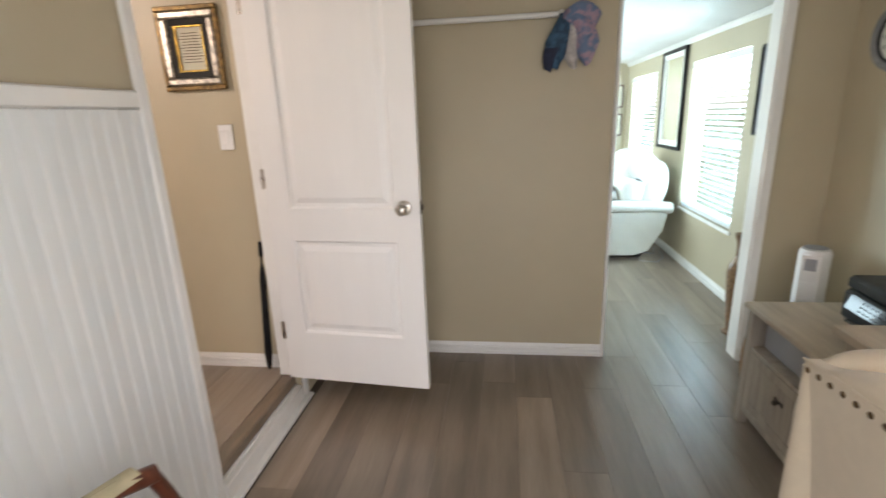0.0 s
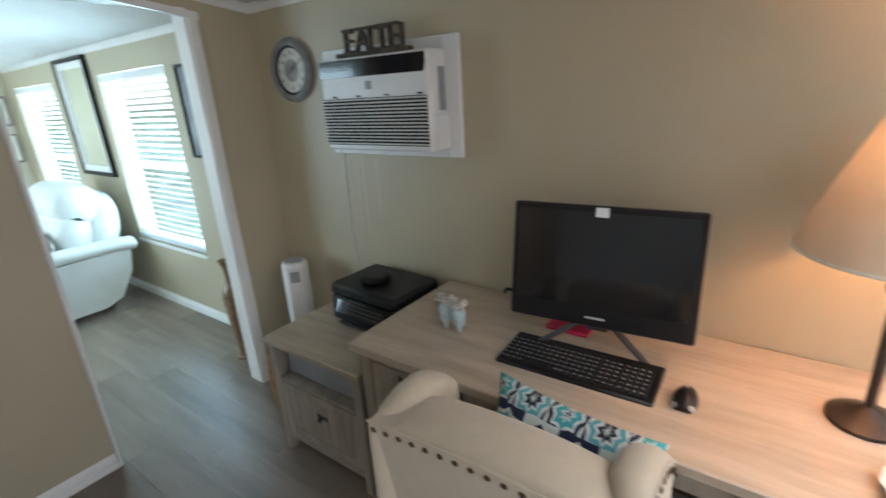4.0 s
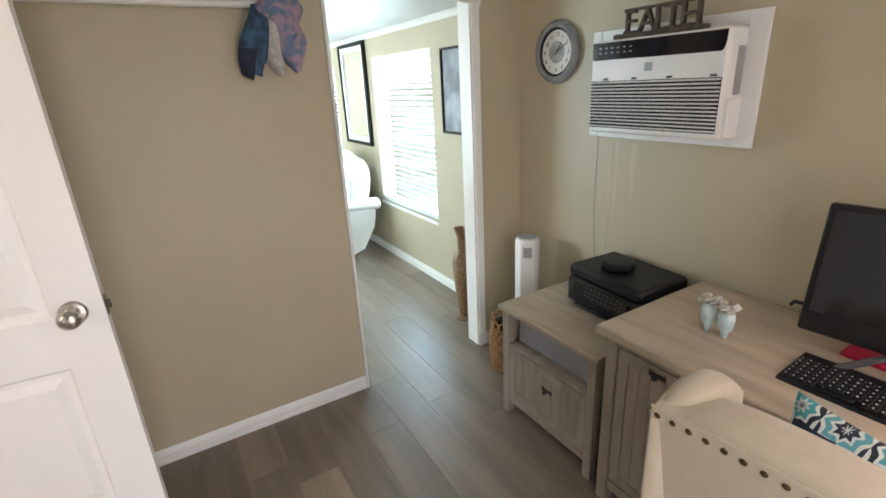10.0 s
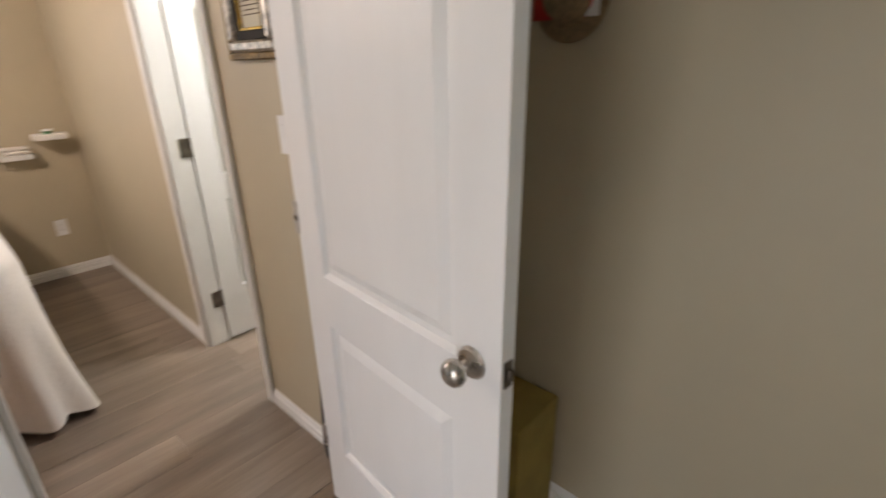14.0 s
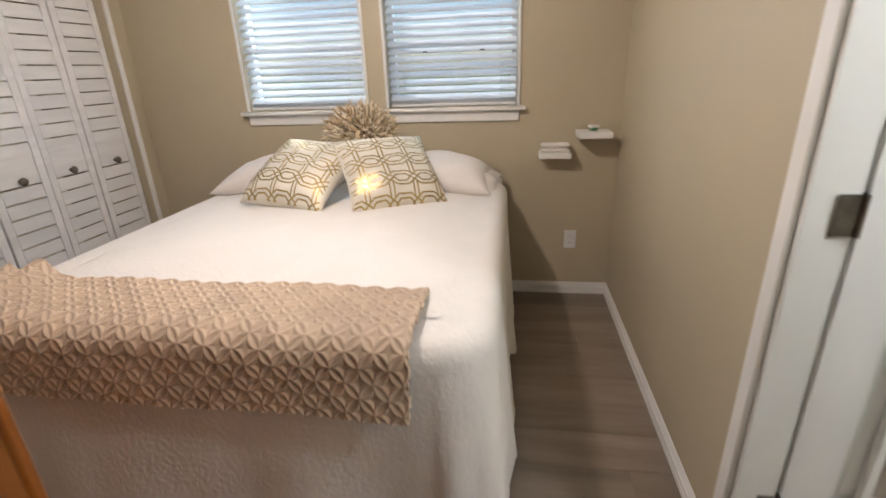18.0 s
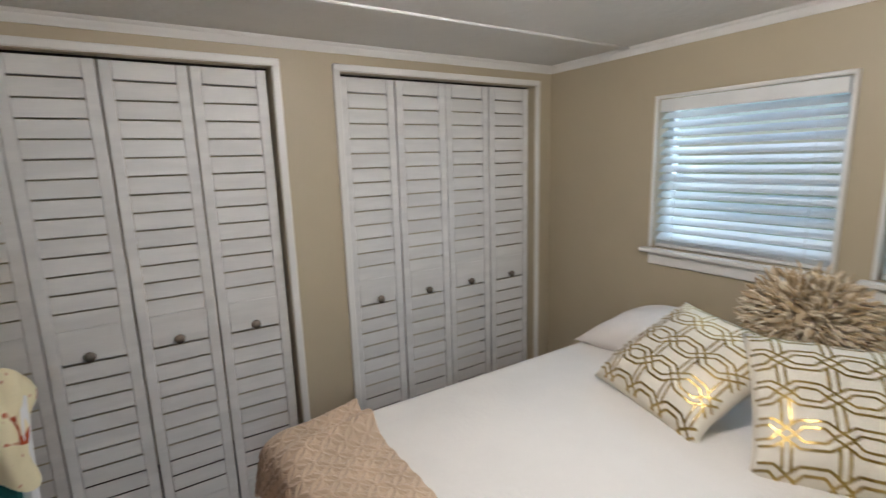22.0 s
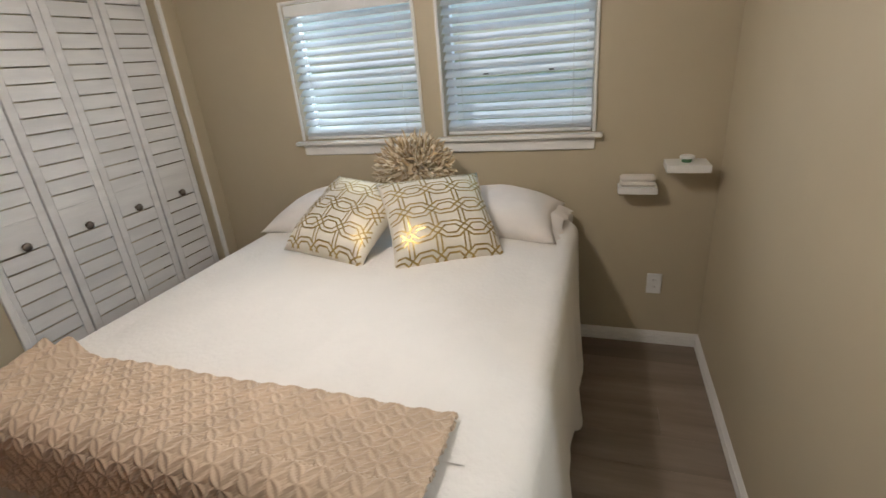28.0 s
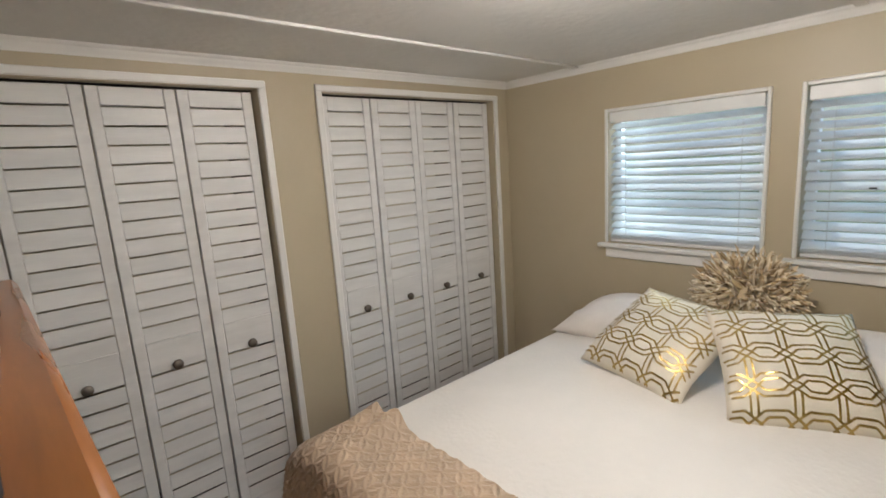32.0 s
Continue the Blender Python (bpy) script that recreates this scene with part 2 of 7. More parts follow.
# ---- mesh building ----
class Geo:
    """Collects vertices and faces of one mesh."""

    def __init__(self):
        self.v, self.f = [], []

    def add(self, verts, faces):
        k = len(self.v)
        self.v += [tuple(p) for p in verts]
        self.f += [tuple(i + k for i in face) for face in faces]
        return self

    def box(self, x0, x1, y0, y1, z0, z1, b=0.0):
        lo, hi = Vector((min(x0, x1), min(y0, y1), min(z0, z1))), Vector((max(x0, x1), max(y0, y1), max(z0, z1)))
        b = min(b, 0.45 * min(hi - lo))
        if b <= 0:
            p = [(x, y, z) for x in (lo.x, hi.x) for y in (lo.y, hi.y) for z in (lo.z, hi.z)]
            return self.add(p, [(0, 1, 3, 2), (4, 6, 7, 5), (0, 4, 5, 1), (2, 3, 7, 6), (0, 2, 6, 4), (1, 5, 7, 3)])
        p, ix = [], {}
        for sx in (0, 1):
            for sy in (0, 1):
                for sz in (0, 1):
                    s = (sx, sy, sz)
                    for a in range(3):
                        q = [(hi[k] - b) if s[k] else (lo[k] + b) for k in range(3)]
                        q[a] = hi[a] if s[a] else lo[a]
                        ix[s, a] = len(p)
                        p.append(q)
        fs = []
        for a in range(3):
            u, w = (a + 1) % 3, (a + 2) % 3
            for e in (0, 1):
                def key(i, j):
                    s = [0, 0, 0]
                    s[a], s[u], s[w] = e, i, j
                    return ix[tuple(s), a]
                ring = [key(0, 0), key(1, 0), key(1, 1), key(0, 1)]
                fs.append(ring if e else ring[::-1])
            for i in (0, 1):
                for j in (0, 1):
                    s0, s1 = [0, 0, 0], [0, 0, 0]
                    s0[a], s1[a] = 0, 1
                    s0[u] = s1[u] = i
                    s0[w] = s1[w] = j
                    ring = [ix[tuple(s0), u], ix[tuple(s1), u], ix[tuple(s1), w], ix[tuple(s0), w]]
                    fs.append(ring if (i ^ j) == 0 else ring[::-1])
        for sx in (0, 1):
            for sy in (0, 1):
                for sz in (0, 1):
                    s = (sx, sy, sz)
                    ring = [ix[s, 0], ix[s, 1], ix[s, 2]]
                    fs.append(ring if (sx + sy + sz) % 2 else ring[::-1])
        return self.add(p, fs)

    def ring_loft(self, rings, caps=True, closed=False):
        n = len(rings[0])
        fs = []
        m = len(rings)
        for i in range(m if closed else m - 1):
            for j in range(n):
                a, b2 = i * n + j, i * n + (j + 1) % n
                c, d = ((i + 1) % m) * n + (j + 1) % n, ((i + 1) % m) * n + j
                fs.append((a, b2, c, d))
        if caps and not closed:
            fs.append(tuple(range(n))[::-1])
            fs.append(tuple((m - 1) * n + j for j in range(n)))
        return self.add([p for r in rings for p in r], fs)

    def lathe(self, profile, at=(0, 0, 0), n=24, axis="z", sy=1.0):
        rings = []
        for r, h in profile:
            ring = []
            for j in range(n):
                a = 2 * math.pi * j / n
                c, s = max(r, 1e-5) * math.cos(a), max(r, 1e-5) * math.sin(a) * sy
                q = (c, s, h) if axis == "z" else (h, c, s) if axis == "x" else (s, h, c)
                ring.append((q[0] + at[0], q[1] + at[1], q[2] + at[2]))
            rings.append(ring)
        return self.ring_loft(rings)

    def tube(self, path, r, n=8, r1=None):
        path = [Vector(p) for p in path]
        rings, up = [], None
        for i, p in enumerate(path):
            d = (path[min(i + 1, len(path) - 1)] - path[max(i - 1, 0)]).normalized()
            if up is None:
                up = d.orthogonal().normalized()
            up = (up - d * up.dot(d)).normalized()
            side = d.cross(up)
            k = i / (len(path) - 1)
            rr = r if r1 is None else r + (r1 - r) * k
            rings.append([p + rr * (math.cos(2 * math.pi * j / n) * up + math.sin(2 * math.pi * j / n) * side) for j in range(n)])
        return self.ring_loft(rings)

    def ball(self, c, r, nu=16, nv=10):
        r = (r, r, r) if isinstance(r, (int, float)) else r
        rings = []
        for i in range(nv + 1):
            t = math.pi * i / nv
            s = max(math.sin(t), 1e-4)
            rings.append([(c[0] + r[0] * s * math.cos(2 * math.pi * j / nu), c[1] + r[1] * s * math.sin(2 * math.pi * j / nu), c[2] - r[2] * math.cos(t)) for j in range(nu)])
        return self.ring_loft(rings)

    def sheet(self, fn, nu, nv, thick=0.0):
        p = [Vector(fn(i / nu, j / nv)) for i in range(nu + 1) for j in range(nv + 1)]
        w = nv + 1
        fs = [(i * w + j, (i + 1) * w + j, (i + 1) * w + j + 1, i * w + j + 1) for i in range(nu) for j in range(nv)]
        if not thick:
            return self.add(p, fs)
        nor = [Vector() for _ in p]
        for fc in fs:
            nn = (p[fc[2]] - p[fc[0]]).cross(p[fc[3]] - p[fc[1]])
            for k in fc:
                nor[k] += nn
        q = [a - thick * b.normalized() for a, b in zip(p, nor)]
        k = len(p)
        edge = [i * w for i in range(nu + 1)] + [nu * w + j for j in range(1, nv + 1)] + [i * w + nv for i in range(nu - 1, -1, -1)] + list(range(nv - 1, 0, -1))
        fs2 = [tuple(x + k for x in fc[::-1]) for fc in fs]
        rim = [(edge[i], edge[i] + k, edge[(i + 1) % len(edge)] + k, edge[(i + 1) % len(edge)]) for i in range(len(edge))]
        return self.add(p + q, fs + fs2 + rim)

    def extrude(self, outline, y0, y1, axis="y"):
        """A closed outline in two coordinates, pulled along the third."""
        def place(a, c, h):
            return (a, h, c) if axis == "y" else (h, a, c) if axis == "x" else (a, c, h)
        return self.ring_loft([[place(a, c, h) for a, c in outline] for h in (y0, y1)])

    def mesh(self, name, smooth=True, angle=38):
        me = bpy.data.meshes.new(name)
        me.from_pydata(self.v, [], self.f)
        bm = bmesh.new()
        bm.from_mesh(me)
        bmesh.ops.recalc_face_normals(bm, faces=bm.faces)
        bm.to_mesh(me)
        bm.free()
        if smooth:
            me.shade_smooth()
            me.set_sharp_from_angle(angle=radians(angle))
        return me


def part(name, geo, material, parent=None, label="", m=None, angle=38):
    me = geo if isinstance(geo, bpy.types.Mesh) else geo.mesh(name, angle=angle)
    if material and not me.materials:
        me.materials.append(material)
    ob = new(name, me)
    if parent:
        ob.parent = parent
    if m is not None:
        ob.matrix_basis = m
    if label:
        ob["label"] = label
    return ob


def thing(name, label, category, m=None, group="", kind=""):
    ob = new(name)
    ob.empty_display_size = 0.1
    if m is not None:
        ob.matrix_basis = m
    return tagged(ob, label, category, group, kind)


def solid(name, geo, material, label, category, kind="", group="", m=None):
    return tagged(part(name, geo, material, None, "", m), label, category, group, kind)


def wall(name, axis, a0, a1, u0, u1, z0, z1, holes, label):
    """A wall across axis x or y from a0 to a1, along the other from u0 to u1, with holes (u0, u1, z0, z1) cut through."""
    us = sorted({u0, u1, *(h[0] for h in holes), *(h[1] for h in holes)})
    zs = sorted({z0, z1, *(h[2] for h in holes), *(h[3] for h in holes)})
    us, zs = [u for u in us if u0 <= u <= u1], [z for z in zs if z0 <= z <= z1]

    def full(i, j):
        if not (0 <= i < len(us) - 1 and 0 <= j < len(zs) - 1):
            return False
        cu, cz = (us[i] + us[i + 1]) / 2, (zs[j] + zs[j + 1]) / 2
        return not any(h[0] < cu < h[1] and h[2] < cz < h[3] for h in holes)

    def p(a, u, z):
        return (a, u, z) if axis == "x" else (u, a, z)

    g = Geo()
    for i in range(len(us) - 1):
        for j in range(len(zs) - 1):
            if not full(i, j):
                continue
            A, B, C, D = us[i], us[i + 1], zs[j], zs[j + 1]
            for a in (a0, a1):
                g.add([p(a, A, C), p(a, B, C), p(a, B, D), p(a, A, D)], [(0, 1, 2, 3)])
            for di, dj, q in ((-1, 0, [(A, C), (A, D)]), (1, 0, [(B, C), (B, D)]), (0, -1, [(A, C), (B, C)]), (0, 1, [(A, D), (B, D)])):
                if not full(i + di, j + dj):
                    (s, t), (s2, t2) = q
                    g.add([p(a0, s, t), p(a0, s2, t2), p(a1, s2, t2), p(a1, s, t)], [(0, 1, 2, 3)])
    me = g.mesh(name, smooth=False)
    bm = bmesh.new()
    bm.from_mesh(me)
    bmesh.ops.remove_doubles(bm, verts=bm.verts, dist=1e-5)
    bmesh.ops.recalc_face_normals(bm, faces=bm.faces)
    bm.to_mesh(me)
    bm.free()
    return tagged(part(name, me, M_WALL), label, "wall", kind="structure")


# ---- plan ----
ZB = 0.15                      # bedroom floor over the office floor
XW, XE, YS, YN = -0.70, 2.06, 0.12, 3.0        # office
BW, BE, BS, BN = -3.85, -0.80, -0.44, 2.50     # bedroom
SLOPE = 0.135                  # office ceiling falls towards the outer wall
CH, BCH = 2.036, 2.318          # office ceiling at the outer wall, bedroom ceiling
LRN = 7.4

wall("wall_east", "x", XE, XE + 0.14, -0.1, LRN, -0.02, 2.7, [(4.0, 5.06, 0.53, 1.83), (6.09, 7.15, 0.53, 1.83)], "beige painted outer wall with two windows in the living room")
wall("wall_office_north", "y", YN, YN + 0.1, XW, XE, -0.02, 2.7, [(0.968, 1.735, -0.03, 2.0)], "beige painted wall with an open cased doorway")
# first hole is the assumed, unseen entry, left open for daylight
wall("wall_office_south", "y", YS - 0.12, YS, XW, XE, -0.02, 2.7, [(-0.08, 0.84, -0.03, 2.03), (0.98, 1.95, 0.74, 1.95)], "beige painted wall with window beside the desk")
# second hole is for the unseen window added for light
wall("wall_partition", "x", BE, XW, -1.2, LRN, -0.02, 2.7, [(1.680, 2.43, -0.03, 2.19), (4.78, 6.72, 0.60, 1.90)], "beige painted partition wall with a doorway to the bedroom")
wall("wall_bedroom_north", "y", BN, BN + 0.1, BW, BE, -0.02, 2.7, [(-2.05, -1.40, -0.03, 2.2)], "beige painted bedroom wall with a bathroom doorway")
wall("wall_bedroom_west", "x", BW - 0.14, BW, -1.2, 4.4, -0.02, 2.7, [(0.285, 1.03, 1.325, 2.045), (1.17, 1.915, 1.325, 2.045)], "beige painted bedroom wall with two windows over the bed")
wall("wall_closet", "y", BS - 0.10, BS, BW, BE, -0.02, 2.7, [(-3.716, -2.513, -0.03, 2.198), (-2.210, -0.999, -0.03, 2.198)], "beige painted wall with two louvred closets")
wall("wall_closet_back", "y", -1.3, -1.2, BW - 0.14, XW, -0.02, 2.7, [], "plain closet back wall")
wall("wall_bath_north", "y", 4.3, 4.4, BW, BE, -0.02, 2.7, [], "plain bathroom wall")
wall("wall_living_north", "y", LRN, LRN + 0.1, XW, XE + 0.14, -0.02, 2.7, [], "beige painted living room end wall")

solid("wall_bath_east", Geo().box(-0.88, BE - 0.0005, BN + 0.101, 4.299, -0.02, 2.7), M_WALL, "thicker painted wall behind the bathroom vanity", "wall", "structure")

# floors under the planks
solid("floor", Geo().box(XW - 0.06, XE, YS - 0.12, LRN, -0.12, -0.006), M_GAP, "grey-brown vinyl plank floor of the office and living room", "floor", "structure")
FLOOR = bpy.data.objects["floor"]
FLOOR_B = solid("floor_bedroom", Geo().box(BW, BE + 0.05, -1.2, 4.3, -0.12, ZB - 0.006), M_GAP, "grey-brown vinyl plank floor of the bedroom, one step up", "floor", "structure")

# ceilings
def sloped(x):
    return CH + SLOPE * (XE - x)


g = Geo()
g.add([(XW, -0.1, sloped(XW)), (XE, -0.1, sloped(XE)), (XE, LRN, sloped(XE)), (XW, LRN, sloped(XW)),
       (XW, -0.1, sloped(XW) + 0.1), (XE, -0.1, sloped(XE) + 0.1), (XE, LRN, sloped(XE) + 0.1), (XW, LRN, sloped(XW) + 0.1)],
      [(0, 1, 2, 3), (4, 7, 6, 5), (0, 4, 5, 1), (1, 5, 6, 2), (2, 6, 7, 3), (3, 7, 4, 0)])
solid("ceiling_office", g, M_CEIL, "white sloping ceiling of the office and living room", "ceiling", "structure")
g = Geo().box(BW, BE, -1.2, 4.3, BCH, BCH + 0.1)
for y in (0.10, 1.32):
    g.box(BW, BE, y - 0.02, y + 0.02, BCH - 0.012, BCH - 0.0005, 0.003)
solid("ceiling_bedroom", g, M_CEIL, "white stippled bedroom ceiling with thin batten strips", "ceiling", "structure")
solid("roof", Geo().box(BW - 0.3, XE + 0.3, -1.5, LRN + 0.2, 2.72, 2.8), M_CONC, "plain flat roof deck closing the house", "roof", "structure")

# outdoors
solid("ground", Geo().box(-300, 300, -300, 300, -0.7, -0.5), M_GROUND, "mown lawn around the house", "ground", "structure")
# unseen slab, added outside the assumed entry
solid("porch_slab", Geo().box(-1.2, 2.4, -2.5, YS - 0.125, -0.5, -0.03, 0.01), M_CONC, "unseen grey concrete slab outside the assumed entry", "porch", "structure")


def moulding(name, pts, profile, label, material=None, up=True, z=None):
    """Trim of a given profile (out from the wall, up) along straight runs: (x0, y0, x1, y1, z0, z1, nx, ny)."""
    g = Geo()
    for x0, y0, x1, y1, z0, z1, nx, ny in pts:
        rings = []
        for x, y, zz in ((x0, y0, z0), (x1, y1, z1)):
            rings.append([(x + nx * o, y + ny * o, zz + h) for o, h in profile])
        g.ring_loft(rings)
    return solid(name, g, material or M_TRIM, label, "trim", "structure")


BASE = [(0.001, 0.0), (0.013, 0.0), (0.013, 0.020), (0.009, 0.023), (0.013, 0.027), (0.013, 0.046), (0.008, 0.050), (0.011, 0.055), (0.009, 0.062), (0.005, 0.067), (0.004, 0.074), (0.001, 0.076)]
CROWN = [(0.001, -0.042), (0.006, -0.042), (0.008, -0.033), (0.016, -0.026), (0.020, -0.014), (0.030, -0.008), (0.033, -0.001), (0.001, -0.001)]
moulding("baseboard_office", [(XW, YN, 0.957, YN, 0, 0, 0, -1), (1.78, YN, XE, YN, 0, 0, 0, -1), (XE, YS, XE, YN, 0, 0, -1, 0),
                              (0.9, YS, XE, YS, 0, 0, 0, 1)], BASE, "white profiled baseboard in the office")
moulding("baseboard_living", [(XE, YN + 0.1, XE, LRN, 0, 0, -1, 0), (XW, LRN, XE, LRN, 0, 0, 0, -1)], BASE, "white baseboard in the living room")
moulding("baseboard_bedroom", [(BW, BN, -2.108, BN, ZB, ZB, 0, -1), (-1.351, BN, -0.80, BN, ZB, ZB, 0, -1), (BW, BS, BW, BN, ZB, ZB, 1, 0),
                               (BE, BS, BE, 1.665, ZB, ZB, -1, 0), (-2.477, BS, -2.246, BS, ZB, ZB, 0, 1)], BASE, "white profiled baseboard in the bedroom")
moulding("crown_office", [(XW, YN, XE, YN, sloped(XW), sloped(XE), 0, -1), (XE, YS, XE, YN, CH, CH, -1, 0), (XW, YS, XE, YS, sloped(XW), sloped(XE), 0, 1),
                          (XW, YS, XW, YN, sloped(XW), sloped(XW), 1, 0)], CROWN, "white crown moulding along the sloping ceiling")
moulding("crown_living", [(XE, YN + 0.1, XE, LRN, CH, CH, -1, 0), (XW, YN + 0.1, XE, YN + 0.1, sloped(XW), sloped(XE), 0, 1)], CROWN, "white crown moulding in the living room")
moulding("crown_bedroom", [(BW, BS, BE, BS, BCH, BCH, 0, 1), (BW, BN, BE, BN, BCH, BCH, 0, -1), (BW, BS, BW, BN, BCH, BCH, 1, 0),
                           (BE, BS, BE, BN, BCH, BCH, -1, 0)], CROWN, "white crown moulding in the bedroom")


# cased doorway to the living room; its head follows the ceiling
def head(x):
    return 2.09 - (x - 0.97) * SLOPE


g = Geo()
for x0, x1 in ((0.955, 0.971), (1.731, 1.778)):
    g.box(x0, x1, YN - 0.016, YN - 0.001, 0, head(x0) - 0.002, 0.003)
g.ring_loft([[(x, YN - 0.018, head(x) - 0.032), (x, YN - 0.001, head(x) - 0.032), (x, YN - 0.001, head(x)), (x, YN - 0.018, head(x))] for x in (0.955, 1.785)])
g.box(0.9685, 0.976, YN - 0.004, YN + 0.104, 0, 1.999, 0.002)
g.box(1.721, 1.7345, YN - 0.004, YN + 0.104, 0, 1.999, 0.002)
g.box(1.72, 1.80, YN - 0.022, YN - 0.0165, 0, 0.085, 0.003)
solid("trim_doorway", g, M_TRIM, "white painted casing of the open doorway", "trim", "structure")

# beadboard wainscot on the partition, with its cap and the door casing
WAIN = thing("wainscot", "tall white beadboard panelling with a cap rail", "panelling", kind="structure")
bead = Geo().box(0.0, 0.010, 0.0008, 0.0452, 0.0, 1.485, 0.003).lathe([(0.0035, 0.0), (0.0035, 1.485)], (0.007, 0.0485, 0), 8).mesh("board")
bead.materials.append(M_BEAD)
for i in range(30):
    part("board", bead, None, WAIN, m=pose(XW + 0.001, YS + 0.03 + 0.05 * i, 0.01))
part("cap_rail", Geo().box(XW + 0.001, XW + 0.022, YS + 0.002, 1.636, 1.495, 1.548, 0.006), M_TRIM, WAIN)
g = Geo().box(XW + 0.001, XW + 0.020, 1.637, 1.6795, 0.0, 2.23, 0.005).box(XW + 0.001, XW + 0.020, 2.432, 2.475, 0.0, 2.23, 0.005)
g.box(XW + 0.001, XW + 0.022, 1.630, 2.487, 2.19, 2.235, 0.004)
g.box(BE - 0.004, XW - 0.001, 1.6805, 1.694, ZB, 2.189, 0.002).box(BE - 0.004, XW - 0.001, 2.4145, 2.4295, ZB, 2.189, 0.002).box(BE, XW, 1.695, 2.414, 2.175, 2.189, 0.002)
solid("trim_bedroom_door", g, M_TRIM, "white door frame and casing of the bedroom doorway", "trim", "structure")
g = Geo().box(XW - 0.06, XW - 0.010, 1.695, 2.413, 0.0, 0.100, 0.003).box(XW - 0.009, XW + 0.045, 0.9, 2.47, 0.0, 0.020, 0.004)
g.box(XW - 0.010, XW + 0.018, 1.695, 2.413, 0.021, 0.095, 0.004)
solid("step_riser", g, M_TRIM, "white painted riser and sill board of the step", "step", "structure")
solid("step_nosing", Geo().box(XW - 0.09, XW - 0.018, 1.6955, 2.4125, 0.102, ZB + 0.006, 0.008), M_NOSE, "brown stair nosing on the bedroom step", "step", "structure")
SP = thing("strike_plate", "satin nickel strike plate on the white door jamb", "strike plate", pose(0, 0, 0))
part("plate", Geo().box(-0.772, -0.728, 1.6945, 1.6960, 1.025, 1.095, 0.0005).lathe([(0.007, 1.040), (0.007, 1.080)], (-0.726, 1.6955, 0), 10), M_NICKEL, SP)
part("latch_hole", Geo().box(-0.762, -0.742, 1.6962, 1.6966, 1.045, 1.075), M_DARK, SP)
# bathroom door frame
g = Geo()
for x0, x1 in ((-2.108, -2.052), (-1.398, -1.352)):
    g.box(x0, x1, BN - 0.018, BN - 0.001, ZB, 2.252, 0.005)
g.box(-2.112, -1.348, BN - 0.020, BN - 0.001, 2.202, 2.256, 0.005)
g.box(-2.0495, -2.0375, BN - 0.004, BN + 0.094, ZB, 2.199, 0.002).box(-1.415, -1.4005, BN - 0.004, BN + 0.104, ZB, 2.199, 0.002).box(-2.037, -1.415, BN, BN + 0.1, 2.186, 2.199, 0.002)
g.box(-2.0495, -2.047, BN + 0.0945, BN + 0.104, ZB, 2.199)
solid("trim_bath_door", g, M_TRIM, "white door frame and casing of the bathroom doorway", "trim", "structure")


def panel_door(name, label, width, height, m, zs=(0.26, 0.735, 0.885)):
    """A moulded two-panel door, hinged at its origin, lying along +x."""
    root = thing(name, label, "door", m, kind="structure")
    g = Geo().box(0.003, width - 0.003, 0.0135, 0.0215, 0.003, height - 0.003)
    sw, zlo, zmid, zmid2, zup = 0.115, *zs, height - 0.13
    for x0, x1 in ((0, sw), (width - sw, width)):
        g.box(x0, x1, 0, 0.035, 0, height)
    for z0, z1 in ((0, zlo), (zmid, zmid2), (zup, height)):
        g.box(sw, width - sw, 0, 0.035, z0, z1)
    for z0, z1 in ((zlo, zmid), (zmid2, zup)):
        for s in (0, 1):
            y = 0.0 if s == 0 else 0.035
            d = 1 if s == 0 else -1
            ring = []
            for inset, depth in ((0.0, 0.0002), (0.005, 0.005), (0.010, 0.012), (0.026, 0.013), (0.034, 0.009), (0.052, 0.003)):
                ring.append([(sw + inset, y + d * depth, z0 + inset), (width - sw - inset, y + d * depth, z0 + inset),
                             (width - sw - inset, y + d * depth, z1 - inset), (sw + inset, y + d * depth, z1 - inset)])
            g.ring_loft(ring, caps=False)
            q = ring[-1]
            g.add(q, [(0, 1, 2, 3)])
    part("slab", g, M_DOOR, root, angle=25)
    return root


DOOR1 = panel_door("door_1", "white two-panel interior door, standing open into the office", 0.742, 2.0, pose(-0.722, 2.366, 0.17, 0, 0, -5.3))
for side in (-1, 1):
    y = 0.0 if side < 0 else 0.035
    kn = part("door_knob", Geo().lathe([(0.0, 0.068), (0.014, 0.067), (0.024, 0.060), (0.0275, 0.050), (0.025, 0.040), (0.016, 0.032), (0.011, 0.028), (0.011, 0.004)], n=28), M_NICKEL, DOOR1,
              "satin nickel knob", pose(0.672, y, 0.893, 90 if side < 0 else -90))
    part("rose", Geo().lathe([(0.033, 0.001), (0.033, 0.005), (0.029, 0.010), (0.016, 0.013), (0.012, 0.014)], n=28), M_NICKEL, kn)
latch = part("latch_plate", Geo().box(0.7425, 0.744, 0.006, 0.029, 0.865, 0.922, 0.0005).box(0.744, 0.754, 0.011, 0.024, 0.881, 0.906, 0.003), M_PEWTER, DOOR1, "dark metal latch plate")
for z in (0.22, 0.98, 1.72):
    part("hinge", Geo().lathe([(0.006, 0), (0.006, 0.09)], (-0.006, 0.0, z), 10).box(-0.004, 0.008, -0.0015, 0.0, z, z + 0.09), M_NICKEL, DOOR1, "steel hinge")
DOOR2 = panel_door("door_2", "white two-panel bathroom door standing open, with a hung mirror", 0.64, 2.02, pose(-2.034, 2.606, ZB + 0.012, 0, 0, 90), (0.29, 0.785, 0.915))
